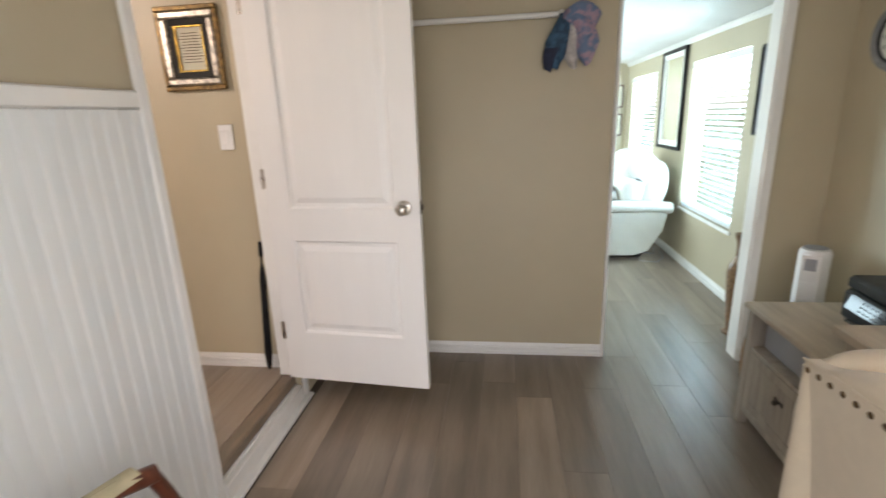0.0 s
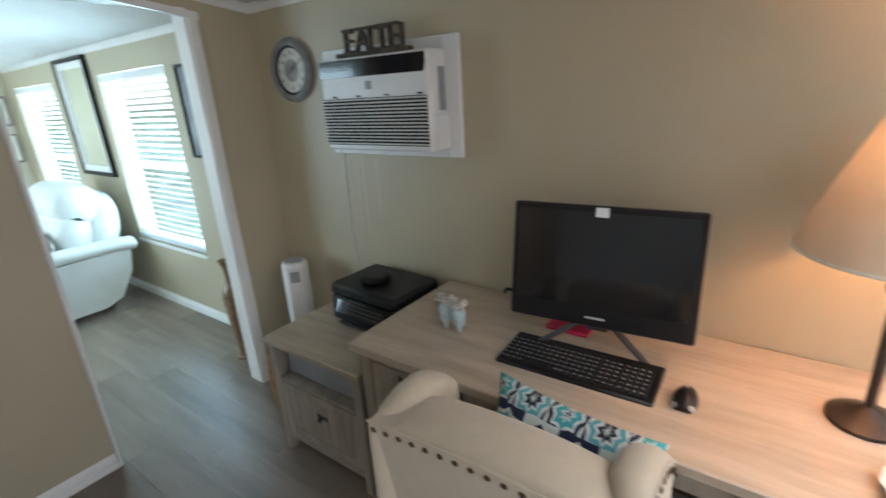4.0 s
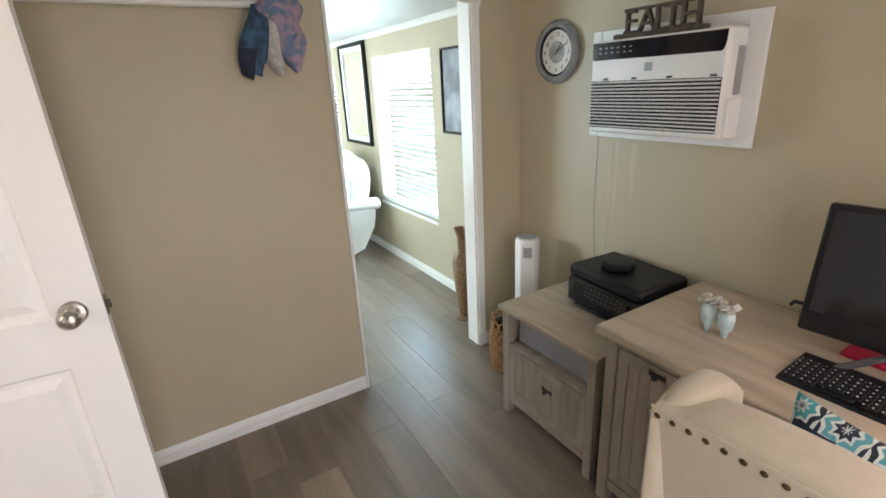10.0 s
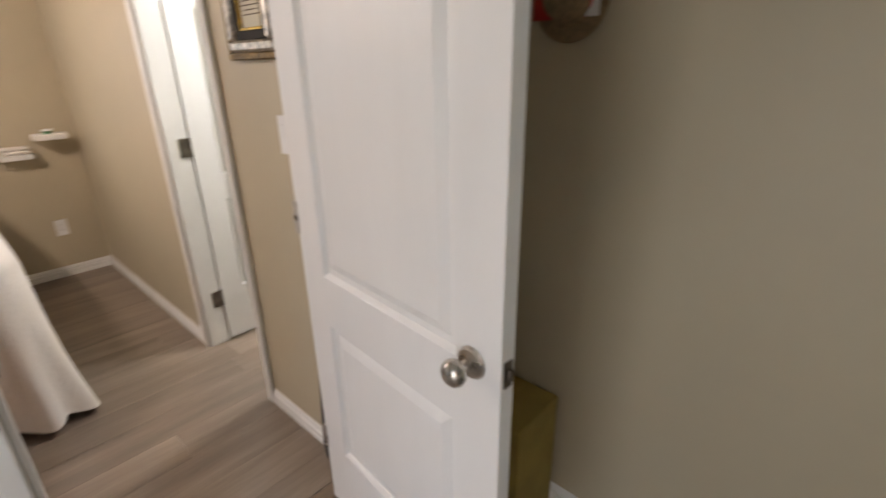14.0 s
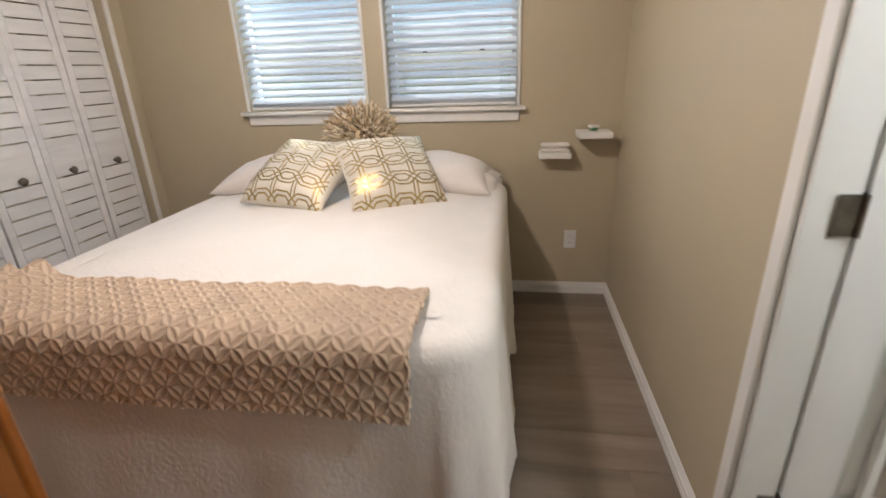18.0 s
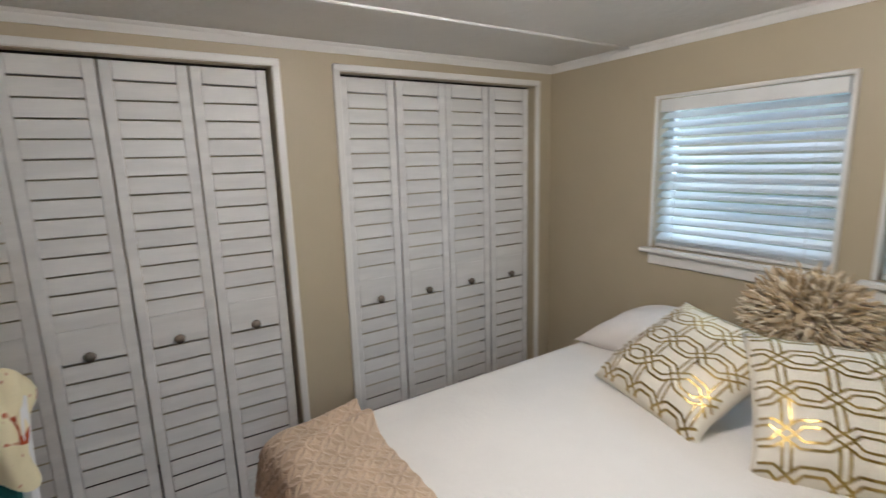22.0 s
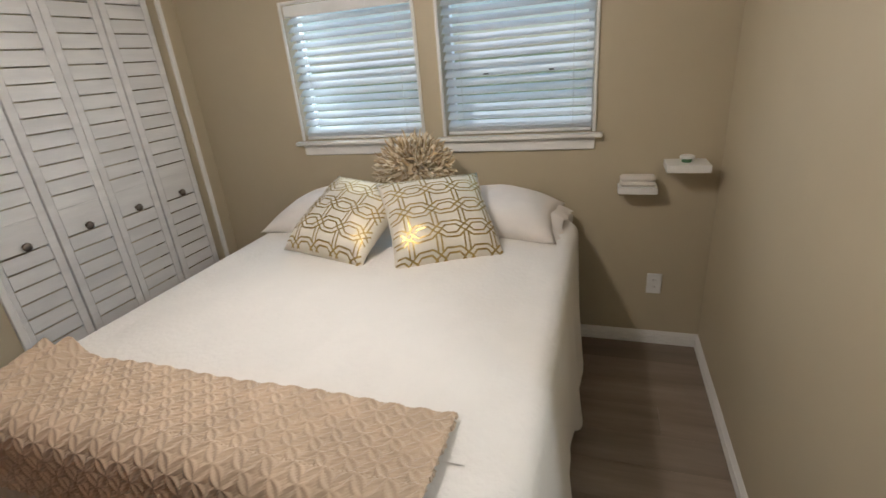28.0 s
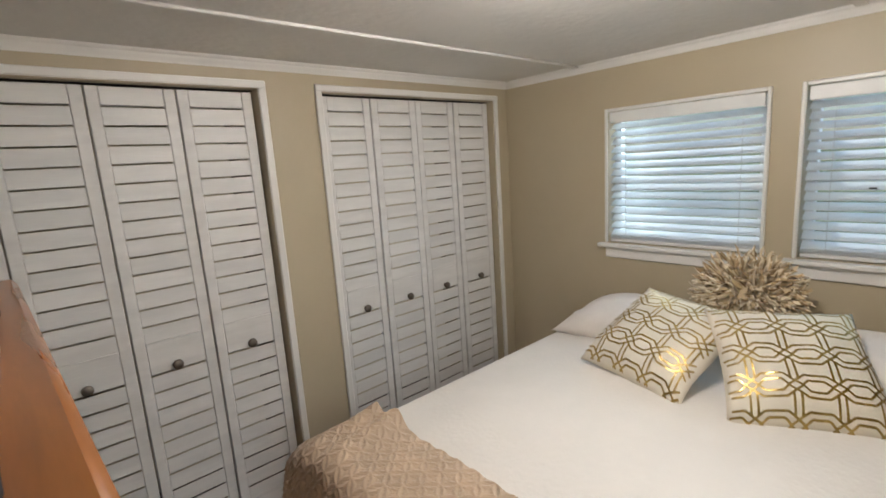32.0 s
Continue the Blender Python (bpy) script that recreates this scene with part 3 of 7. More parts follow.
for z in (0.21, 1.02):
    part("hinge", Geo().lathe([(0.006, 0), (0.006, 0.09)], (-0.006, -0.004, z), 10).box(-0.055, 0.0, -0.0018, 0.0, z, z + 0.09).box(-0.004, 0.0, 0.001, 0.033, z, z + 0.09), M_PEWTER, DOOR2, "dark steel hinge")
g = Geo()
for x0, x1, z0, z1 in ((0.160, 0.189, 0.295, 1.70), (0.521, 0.550, 0.295, 1.70), (0.1895, 0.5205, 0.295, 0.325), (0.1895, 0.5205, 1.67, 1.70)):
    g.box(x0, x1, -0.022, -0.001, z0, z1, 0.005)
hm = part("hung_mirror", g, M_TRIM, DOOR2, "narrow white-framed door mirror")
part("mirror_glass", Geo().box(0.190, 0.520, -0.010, -0.004, 0.326, 1.669), M_MIRROR, hm)


def window(name, label, axis, plane, out, u0, u1, z0, z1, casing=0.018, sill=0.0):
    """A single-hung window in the opening u0..u1, z0..z1 of a wall; out: which way outdoors lies."""
    root = thing(name, label, "window", kind="structure")

    def bx(g, ua, ub, da, db, za, zb, b=0.004):
        if axis == "x":
            return g.box(plane + out * da, plane + out * db, ua, ub, za, zb, b)
        return g.box(ua, ub, plane + out * da, plane + out * db, za, zb, b)

    g = Geo()
    if casing:
        c = casing
        bx(g, u0 - c, u0 - 0.001, -0.014, -0.001, z0, z1 + c)
        bx(g, u1 + 0.001, u1 + c, -0.014, -0.001, z0, z1 + c)
        bx(g, u0, u1, -0.014, -0.001, z1 + 0.001, z1 + c)
        part("window_casing", g, M_TRIM, root)
    g = Geo()
    w = 0.035
    bx(g, u0 + 0.001, u0 + w, 0.075, 0.125, z0 + 0.001, z1 - 0.001)
    bx(g, u1 - w, u1 - 0.001, 0.075, 0.125, z0 + 0.001, z1 - 0.001)
    bx(g, u0 + w, u1 - w, 0.075, 0.125, z0 + 0.001, z0 + w)
    bx(g, u0 + w, u1 - w, 0.075, 0.125, z1 - w, z1 - 0.001)
    zm = z0 + 0.475 * (z1 - z0)
    bx(g, u0 + w, u1 - w, 0.080, 0.120, zm - 0.02, zm + 0.02)
    part("window_frame", g, M_VINYL, root)
    for a, b in ((z0 + w, zm - 0.02), (zm + 0.02, z1 - w)):
        pane = part("pane", bx(Geo(), u0 + w, u1 - w, 0.098, 0.102, a, b, 0), M_GLASS, root)
        pane.visible_shadow = False
    return root, bx


def blind(name, label, axis, plane, out, u0, u1, z0, z1, tilt, pitch=0.042, depth=0.05, stack=3, valance=0.055, material=None):
    """A faux-wood blind: valance, slats, bottom rail and ladder cords."""
    root = thing(name, label, "blind")
    L = u1 - u0
    n = 5
    prof = [(-depth / 2 + depth * i / (n - 1), 0.0025 * (1 - (2 * i / (n - 1) - 1) ** 2)) for i in range(n)]
    outl = [(a, h + 0.0012) for a, h in prof] + [(a, h - 0.0012) for a, h in prof[::-1]]
    slat = Geo().ring_loft([[(x, a, h) for a, h in outl] for x in (-L / 2, L / 2)]).mesh("slat")
    slat.materials.append(material or M_BLIND)
    base = pose(plane, (u0 + u1) / 2, 0, 0, 0, 90) if axis == "x" else pose((u0 + u1) / 2, plane, 0)
    z = z1 - valance - 0.02
    zs = []
    while z > z0 + 0.03 + 0.006 * stack:
        zs.append((z, tilt))
        z -= pitch
    zs += [(z0 + 0.024 + 0.006 * k, 0.0) for k in range(stack)]
    for z, tl in zs:
        part("slat", slat, None, root, m=base @ pose(0, 0, z, tl))
    g = Geo().box(-L / 2, L / 2, -0.026, 0.026, z0 + 0.001, z0 + 0.020, 0.004)
    part("bottom_rail", g, M_VINYL, root, m=base)
    return root, base, L


def bed_window(name, u0, u1):
    root, bx = window(name, "white single-hung bedroom window over the bed", "x", BW, -1, u0, u1, 1.325, 2.045)
    b, base, L = blind("window_blind", "white faux-wood blind, lowered with tilted slats", "x", BW - 0.035, -1, u0 + 0.006, u1 - 0.006, 1.327, 2.043, 37)
    part("valance", Geo().box(-L / 2, L / 2, -0.040, -0.030, 1.985, 2.043, 0.004), M_VINYL, b, m=base)
    if u0 > 1.0:
        for f in (0.30, 0.74):
            part("cord_hole", Geo().box(f * L - L / 2 - 0.012, f * L - L / 2 + 0.012, -0.0275, -0.0265, 1.622, 1.628), M_DARK, b, m=base)
    for f in (0.12, 0.88):
        for d in (-0.024, 0.024):
            part("ladder_cord", Geo().tube([((f - 0.5) * L, d, 1.33), ((f - 0.5) * L, d, 2.0)], 0.0011, 5), M_CORD, b, m=base)
    return b


bed_window("window_1", 0.285, 1.03)
bed_window("window_2", 1.17, 1.915)

# sills and aprons under the bedroom windows, shared by both
g = Geo().box(BW + 0.001, BW + 0.045, 0.235, 1.062, 1.300, 1.322, 0.005).box(BW + 0.001, BW + 0.045, 1.122, 1.965, 1.300, 1.322, 0.005)
g.box(BW + 0.001, BW + 0.016, 0.272, 1.045, 1.240, 1.299, 0.004).box(BW + 0.001, BW + 0.016, 1.150, 1.930, 1.240, 1.299, 0.004)
solid("trim_window_sills", g, M_TRIM, "white window sills and aprons over the bed", "trim", "structure")


# ---- closets ----
def closet(name, x0, x1, knobs, tall=0):
    """Four bifold louvred panels in the opening x0..x1, and their casing."""
    g = Geo()
    for a, b in ((x0 - 0.034, x0 - 0.001), (x1 + 0.001, x1 + 0.034)):
        g.box(a, b, BS + 0.001, BS + 0.016, ZB, 2.2295, 0.004)
    g.box(x0 - 0.034, x1 + 0.034, BS + 0.001, BS + 0.018, 2.200, 2.231, 0.004)
    solid("trim_" + name, g, M_TRIM, "white casing of a louvred closet", "trim", "structure")
    solid("closet_track", Geo().box(x0 + 0.002, x1 - 0.002, BS - 0.09, BS - 0.05, 2.196, 2.1975, 0.002), M_DARK, "dark bifold track over the closet doors", "track", "structure")
    W = (x1 - x0 - 0.016) / 4
    for k in range(4):
        # panels fold a little, as they hang
        turn = (1.2, -1.2, 1.0, -1.0)[k]
        root = thing("louvred_door", "white louvred bifold closet panel with a round knob", "closet door",
                     pose(x1 - 0.008 - W * k, BS - 0.072, ZB + 0.012, 0, 0, 180 + turn), "bifold closet panels")
        w, H, st = W - 0.004, 2.026, 0.042
        for nm, bx in (("stile", (0.002, st)), ("stile", (w - st, w))):
            part(nm, Geo().box(bx[0], bx[1], -0.028, 0.0, 0, H, 0.003), M_LOUV, root)
        for z0, z1 in ((0.0, 0.165), (0.900, 1.036), (1.958, H)):
            part("rail", Geo().box(st + 0.0005, w - st - 0.0005, -0.026, -0.002, z0, z1, 0.003), M_LOUV, root)
        for z0, z1, n in ((0.165, 0.900, 10), (1.036, 1.958, 13)):
            pitch = (z1 - z0) / n
            key = (round(w, 4), n)
            if key not in SLATS:
                slot, back = (0.0072, -0.0245) if n == 10 else (0.0064, -0.0242)
                h = pitch - slot
                prof = [(back, 0.0), (-0.0266, -h + 0.002), (-0.0256, -h), (-0.0225, -h), (-0.004, -0.026)]
                me = Geo().ring_loft([[(x, a, q) for a, q in prof] for x in (st + 0.001, w - st - 0.001)]).mesh("slat", smooth=False)
                me.materials.append(M_LOUV)
                SLATS[key] = me
            for i in range(n):
                part("slat", SLATS[key], None, root, m=pose(0, 0, z0 + pitch * (i + 1) - 0.007))
        kx = 0.03 + (w - 0.06) * knobs[k]
        part("knob", Geo().lathe([(0.0, 0.034), (0.012, 0.033), (0.019, 0.028), (0.0205, 0.021), (0.014, 0.014), (0.008, 0.009), (0.010, 0.0)], n=18), M_PEWTER, root, "brushed metal knob", pose(kx, -0.026, 0.925, 90))


SLATS = {}
closet("closet_west", -3.716, -2.513, (0.52, 0.50, 0.47, 0.50))
closet("closet_east", -2.210, -0.999, (0.45, 0.45, 0.47, 0.50))
solid("closet_partition", Geo().box(-2.42, -2.30, -1.199, BS - 0.101, ZB, BCH), M_WALL, "plain wall between the closets", "wall", "structure")

# ---- bed ----
M_SPREAD = mat("ivory_matelasse_spread", (0.80, 0.77, 0.725), 0.85, var=0.012, vscale=8, bump=0.5, bscale=58, bdist=0.0045, sheen=0.2)
M_SHEET = mat("ivory_cotton_pillow", (0.79, 0.745, 0.70), 0.85, var=0.03, vscale=5, bump=0.2, bscale=40, bdist=0.003, sheen=0.2)
M_BEDDARK = mat("black_bed_base", (0.02, 0.02, 0.022), 0.8)
M_THROW = mat("tan_quilted_throw", (0.55, 0.42, 0.295), 0.55, var=0.08, vscale=10, bump=0.3, bscale=160, sheen=0.3)
BX0, BX1, BY0, BY1, BZ = -3.80, -1.95, 0.20, 1.87, 0.912

BED = thing("bed", "queen bed made up with an ivory matelasse bedspread", "bed", pose(0, 0, 0))
part("mattress", Geo().box(BX0 + 0.02, BX1 - 0.05, BY0 + 0.05, BY1 - 0.05, 0.62, BZ - 0.018, 0.06), M_SHEET, BED)
part("box_spring", Geo().box(BX0 + 0.02, BX1 - 0.06, BY0 + 0.06, BY1 - 0.06, 0.36, 0.615, 0.03), M_BEDDARK, BED, "dark box spring")
part("bed_frame", Geo().box(BX0 + 0.03, BX1 - 0.08, BY0 + 0.08, BY1 - 0.08, 0.31, 0.355, 0.005), M_BEDDARK, BED)
for x in (BX0 + 0.15, BX1 - 0.2):
    for y in (BY0 + 0.15, BY1 - 0.15):
        part("bed_leg", Geo().lathe([(0.022, ZB + 0.001), (0.022, 0.309)], (x, y, 0), 10), M_BEDDARK, BED)


def drape(drop=0.738, wave=0.026):
    """The spread: a flat top that rolls over the edges into hanging folds with a scalloped hem."""
    g = Geo()
    r = 0.07
    x0, x1, y0, y1 = BX0 + 0.10, BX1, BY0, BY1
    per = []
    # outline of the top, from the head along one side, the foot, and back along the other
    steps = 26
    corner = 0.16
    for i in range(steps):
        per.append((x0 + (x1 - corner - x0) * i / steps, y0, 0.0, -1.0))
    for i in range(13):
        a = -math.pi / 2 + math.pi / 2 * i / 12
        per.append((x1 - corner + corner * math.cos(a), y0 + corner + corner * math.sin(a), math.cos(a), math.sin(a)))
    for i in range(1, steps):
        per.append((x1, y0 + corner + (y1 - y0 - 2 * corner) * i / steps, 1.0, 0.0))
    for i in range(13):
        a = math.pi / 2 * i / 12
        per.append((x1 - corner + corner * math.cos(a), y1 - corner + corner * math.sin(a), math.cos(a), math.sin(a)))
    for i in range(1, steps + 1):
        per.append((x1 - corner - (x1 - corner - x0) * i / steps, y1, 0.0, 1.0))
    fine = []
    for i in range(len(per) - 1):
        for k in range(3):
            t = k / 3
            a, b = per[i], per[i + 1]
            fine.append([a[q] + (b[q] - a[q]) * t for q in range(4)])
    fine.append(list(per[-1]))
    rings, s = [], 0.0
    prev = fine[0]
    cx, cy = (x0 + x1) / 2, (y0 + y1) / 2
    for k, p in enumerate(fine):
        s += math.hypot(p[0] - prev[0], p[1] - prev[1])
        prev = p
        x, y, nx, ny = p
        col = []
        inset = 0.155
        bulge = abs(nx * ny) * 2
        for d in (inset, 0.12, 0.07):
            col.append((x - nx * d, y - ny * d, BZ + 0.004 * math.sin(7 * x + 3 * y) * (d / inset)))
        for q in range(1, 6):
            a = math.pi / 2 * q / 5
            col.append((x - nx * (r - r * math.sin(a)), y - ny * (r - r * math.sin(a)), BZ - r + r * math.cos(a)))
        for q in range(1, 13):
            t = q / 12
            fold = math.sin(s * 12 + 1.6 * math.sin(s * 4.1)) * 0.7 + math.sin(s * 27 + 2) * 0.28 * t
            crease = 1.5 * bulge * math.sin(9 * math.atan2(ny, nx)) * t
            off = wave * t * (fold + crease + 0.8) + 0.085 * t * bulge + 0.02 * t
            hem = 0.035 * (1 - abs(math.sin(s * 24))) if q == 12 else 0
            low = drop - 0.012 + 0.012 * min(1.0, 1.4 * bulge) - 0.010 * (0.5 + 0.5 * math.sin(s * 3.3))
            col.append((x + nx * off, y + ny * off, BZ - r - (low - r) * t + hem))
        rings.append(col)
    n = len(rings[0])
    verts = [v for c in rings for v in c]
    faces = [(i * n + j, i * n + j + 1, (i + 1) * n + j + 1, (i + 1) * n + j) for i in range(len(rings) - 1) for j in range(n - 1)]
    g.add(verts, faces)
    # flat middle of the top
    nu, nv = 26, 22
    xs0, xs1, ys0, ys1 = x0, x1 - 0.155, y0 + 0.155, y1 - 0.155

    def top(u, v):
        x, y = xs0 + (xs1 - xs0) * u, ys0 + (ys1 - ys0) * v
        e = min(u, 1 - u, v, 1 - v)
        crown = 0.036 * (1 - (2 * u - 1) ** 4) * (1 - (2 * v - 1) ** 4)
        return (x, y, BZ + crown + 0.004 * math.sin(7 * x + 3 * y) + 0.004 * noise.noise((x * 3, y * 3, 1.0)) * min(1, e * 8))
    g.sheet(lambda u, v: top(u, 1 - v), nu, nv)
    return g


def spread_mesh():
    g = drape()
    me = g.mesh("bedspread", angle=60)
    bm = bmesh.new()
    bm.from_mesh(me)
    bmesh.ops.remove_doubles(bm, verts=bm.verts, dist=0.004)
    bmesh.ops.recalc_face_normals(bm, faces=bm.faces)
    bm.to_mesh(me)
    bm.free()
    return me


part("bedspread", spread_mesh(), M_SPREAD, BED, "ivory matelasse bedspread with a scalloped hem")


def pillow_fn(w, h, t, pinch, droop, seed, sag=0.0):
    def f(a, b, s):
        fat = max(0.0, (1 - abs(a) ** 2.6)) ** 0.55 * max(0.0, (1 - abs(b) ** 2.6)) ** 0.55
        k = 1 - pinch * (1 - abs(b) ** 2) * abs(a) ** 3
        k2 = 1 - pinch * (1 - abs(a) ** 2) * abs(b) ** 3
        wr = (0.012 * noise.noise((a * 2.2 + seed, b * 2.2, s * 1.0)) + 0.005 * noise.noise((a * 7 + seed, b * 3, s * 1.0))) * fat
        return (a * w / 2 * k, b * h / 2 * k2, s * t / 2 * fat + wr - droop * (a * a) - sag * max(0.0, -b) ** 3)
    return f


def welded(me, dist):
    bm = bmesh.new()
    bm.from_mesh(me)
    bmesh.ops.remove_doubles(bm, verts=bm.verts, dist=dist)
    bmesh.ops.recalc_face_normals(bm, faces=bm.faces)
    bm.to_mesh(me)
    bm.free()
    return me


def pillow(w, h, t, nu=24, nv=24, pinch=0.10, droop=0.0, seed=0.0, sag=0.0):
    """A stuffed pillow lying in x and y, thickest in the middle, corners drawn to points."""
    g, fn = Geo(), pillow_fn(w, h, t, pinch, droop, seed, sag)
    g.sheet(lambda u, v: fn(2 * u - 1, 2 * v - 1, 1), nu, nv)
    g.sheet(lambda u, v: fn(2 * u - 1, 1 - 2 * v, -1), nu, nv)
    return welded(g.mesh("pillow", angle=75), 0.0008)


def frame_pose(o, ax, ay):
    """A pose at o whose x axis runs along ax and whose y axis lies towards ay."""
    ax = Vector(ax).normalized()
    az = ax.cross(Vector(ay)).normalized()
    ay = az.cross(ax)
    m = Matrix((ax, ay, az)).transposed().to_4x4()
    m.translation = o
    return m


def quad_pose(bl, br, tl):
    bl, br, tl = Vector(bl), Vector(br), Vector(tl)
    return frame_pose((br + tl) / 2, br - bl, tl - bl)


for y, nm, wide in ((0.60, 0.0, 0.74), (1.455, 3.1, 0.68)):
    solid("bed_pillow", pillow(wide, 0.46, 0.20, 32, 28, seed=nm, droop=0.05), M_SHEET, "plump ivory pillow at the head of the bed", "pillow", group="bed pillows",
          m=frame_pose((-3.57, y, BZ + 0.085), (0, 1, 0), (-1, 0, 0.10)))

def case_flap(side, end, reach):
    """One layer of the open end of a pillowcase, gathered at the pillow, fanning out and drooping at its lower corner."""
    def f(u, v):
        q = 2 * u - 1
        open_by = side * (0.010 + 0.020 * (1 - q * q))
        return (end * (reach + 0.125 * v * (0.70 + 0.30 * q * q) + 0.006 * math.sin(17 * q) * v), q * (0.170 + 0.035 * v),
                -0.040 + open_by - 0.045 * v * v + 0.014 * math.sin(8 * q + side) * v - 0.075 * v * max(0.0, -q) - 0.02 * v * max(0.0, q))
    return f


for nm, end, reach in (("bed_pillow", -1, 0.292), ("bed_pillow.001", 1, 0.262)):
    g = Geo()
    for side in (1, -1):
        g.sheet(case_flap(side, end, reach), 28, 10, 0.003)
    part("pillowcase_hem", g, M_SHEET, bpy.data.objects[nm], "open pillowcase hem")

# ---- the throw folded over the foot of the bed ----
def rings_lattice(p, q, pitch):
    """Height of overlapping stitched circles at (p, q)."""
    r = pitch / math.sqrt(2)
    i0, j0 = round(p / pitch), round(q / pitch)
    best = 1.0
    for i in (i0 - 1, i0, i0 + 1):
        for j in (j0 - 1, j0, j0 + 1):
            best = min(best, abs(math.hypot(p - i * pitch, q - j * pitch) - r))
    return math.exp(-(best / 0.0052) ** 2)


def throw_mesh():
    g = Geo()
    ya, yb = 0.10, 1.665

    def f(u, v):
        y = ya + (yb - ya) * v
        arc = 0.462 * u
        x0 = -2.225
        flat = BX1 + 0.012 - 0.07 - x0
        if arc < flat:
            x, z = x0 + arc, BZ + 0.022
        elif arc < flat + 0.12:
            a = (arc - flat) / 0.12 * math.pi / 2
            x, z = x0 + flat + 0.090 * math.sin(a), BZ + 0.024 - 0.078 * (1 - math.cos(a))
        else:
            d = arc - flat - 0.12
            x, z = x0 + flat + 0.090 + 0.16 * d + 0.005 * math.sin(9 * y) * min(1.0, d / 0.06), BZ + 0.024 - 0.078 - d
        dy = BY0 + 0.07 - y
        if dy > 0:
            z -= 1.6 * dy * dy + 0.25 * dy
        # rucks where it bunches near the far edge
        z += (0.065 * math.exp(-((y - 0.385) / 0.055) ** 2) + 0.04 * math.exp(-((y - 0.26) / 0.04) ** 2)) * (1 - u) ** 2
        z += 0.004 * math.sin(11 * y + 5 * u) + 0.006
        k = 0.0060 * rings_lattice((y + arc) * 0.7071, (y - arc) * 0.7071, 0.052) + 0.0012 * math.sin(900 * (y * 0.6 + arc))
        down = 0.0 if arc < flat else min(1.0, (arc - flat) / 0.12)
        return (x + k * down, y, z + k * (1 - down))
    g.sheet(f, 220, 480, 0.012)
    return g


solid("throw_blanket", throw_mesh(), M_THROW, "tan quilted throw with a raised lattice, folded over the bed foot", "blanket")

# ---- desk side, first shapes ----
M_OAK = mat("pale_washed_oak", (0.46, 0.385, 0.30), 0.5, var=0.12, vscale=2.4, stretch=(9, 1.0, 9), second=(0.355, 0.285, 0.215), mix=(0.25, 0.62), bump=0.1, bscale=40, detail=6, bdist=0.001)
# same washed oak with upright grain, darker and greyer than the tops
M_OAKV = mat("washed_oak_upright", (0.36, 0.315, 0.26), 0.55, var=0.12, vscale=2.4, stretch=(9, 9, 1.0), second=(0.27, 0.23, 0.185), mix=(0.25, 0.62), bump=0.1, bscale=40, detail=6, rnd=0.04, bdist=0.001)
M_BLACK = mat("black_plastic", (0.010, 0.010, 0.011), 0.42, spec=0.3, var=0.1, vscale=20, bump=0.1, bscale=400, bdist=0.0005)
M_SCREEN = mat("glossy_black_screen", (0.012, 0.012, 0.014), 0.09, var=0.02)
M_STEEL = mat("grey_metal_stand", (0.10, 0.10, 0.11), 0.35, 0.6)
M_WHITEP = mat("white_plastic", (0.78, 0.78, 0.77), 0.4, var=0.03, bump=0.05, bscale=200)
M_GREYP = mat("grey_plastic", (0.32, 0.33, 0.35), 0.5)
M_KEYMARK = mat("pale_key_print", (0.6, 0.6, 0.6), 0.6)
M_LINEN = mat("oatmeal_linen", (0.49, 0.412, 0.306), 0.9, var=0.025, vscale=30, bump=0.35, bscale=500, bdist=0.001, sheen=0.25)
M_BRASS = mat("aged_brass", (0.30, 0.215, 0.105), 0.33, 1.0, var=0.25, vscale=40)
M_NAIL = mat("antique_nailhead", (0.13, 0.085, 0.045), 0.35, 0.9, var=0.2, vscale=60)
M_SHADE = thin_cloth("cream_pleated_shade", (0.66, 0.53, 0.40), 0.06, 0.1)
M_BRONZE = mat("dark_bronze", (0.055, 0.042, 0.035), 0.4, 0.5, var=0.2, vscale=12)
M_CERAMIC = mat("white_glazed_ceramic", (0.78, 0.79, 0.74), 0.2, var=0.03)
M_SOAP = mat("tan_soap", (0.42, 0.33, 0.19), 0.6, var=0.1, vscale=40)
M_BLUEC = mat("pale_blue_ceramic", (0.50, 0.64, 0.67), 0.35, var=0.12, vscale=25)
M_SILVERF = mat("silvery_petals", (0.58, 0.56, 0.52), 0.4, 0.2, var=0.2, vscale=60)
M_RUST = mat("weathered_dark_wood", (0.085, 0.062, 0.042), 0.8, var=0.3, vscale=30, bump=0.3, bscale=120)
M_CLOCKW = mat("grey_washed_rim", (0.23, 0.24, 0.245), 0.6, var=0.15, vscale=18)
M_CLOCKF = mat("pale_clock_face", (0.72, 0.73, 0.69), 0.5, var=0.04)
M_CLOCKC = mat("grey_clock_centre", (0.33, 0.345, 0.335), 0.6, var=0.2, vscale=20)
M_WICKER = mat("honey_wicker", (0.36, 0.19, 0.075), 0.55, var=0.25, vscale=40, rnd=0.1)
M_VASE = mat("brown_mosaic_vase", (0.13, 0.065, 0.035), 0.35, var=0.45, vscale=45, second=(0.30, 0.17, 0.09), coat=0.4)
M_LEATHER = mat("white_leather", (0.74, 0.75, 0.71), 0.42, var=0.03, vscale=5, bump=0.2, bscale=70, bdist=0.002)
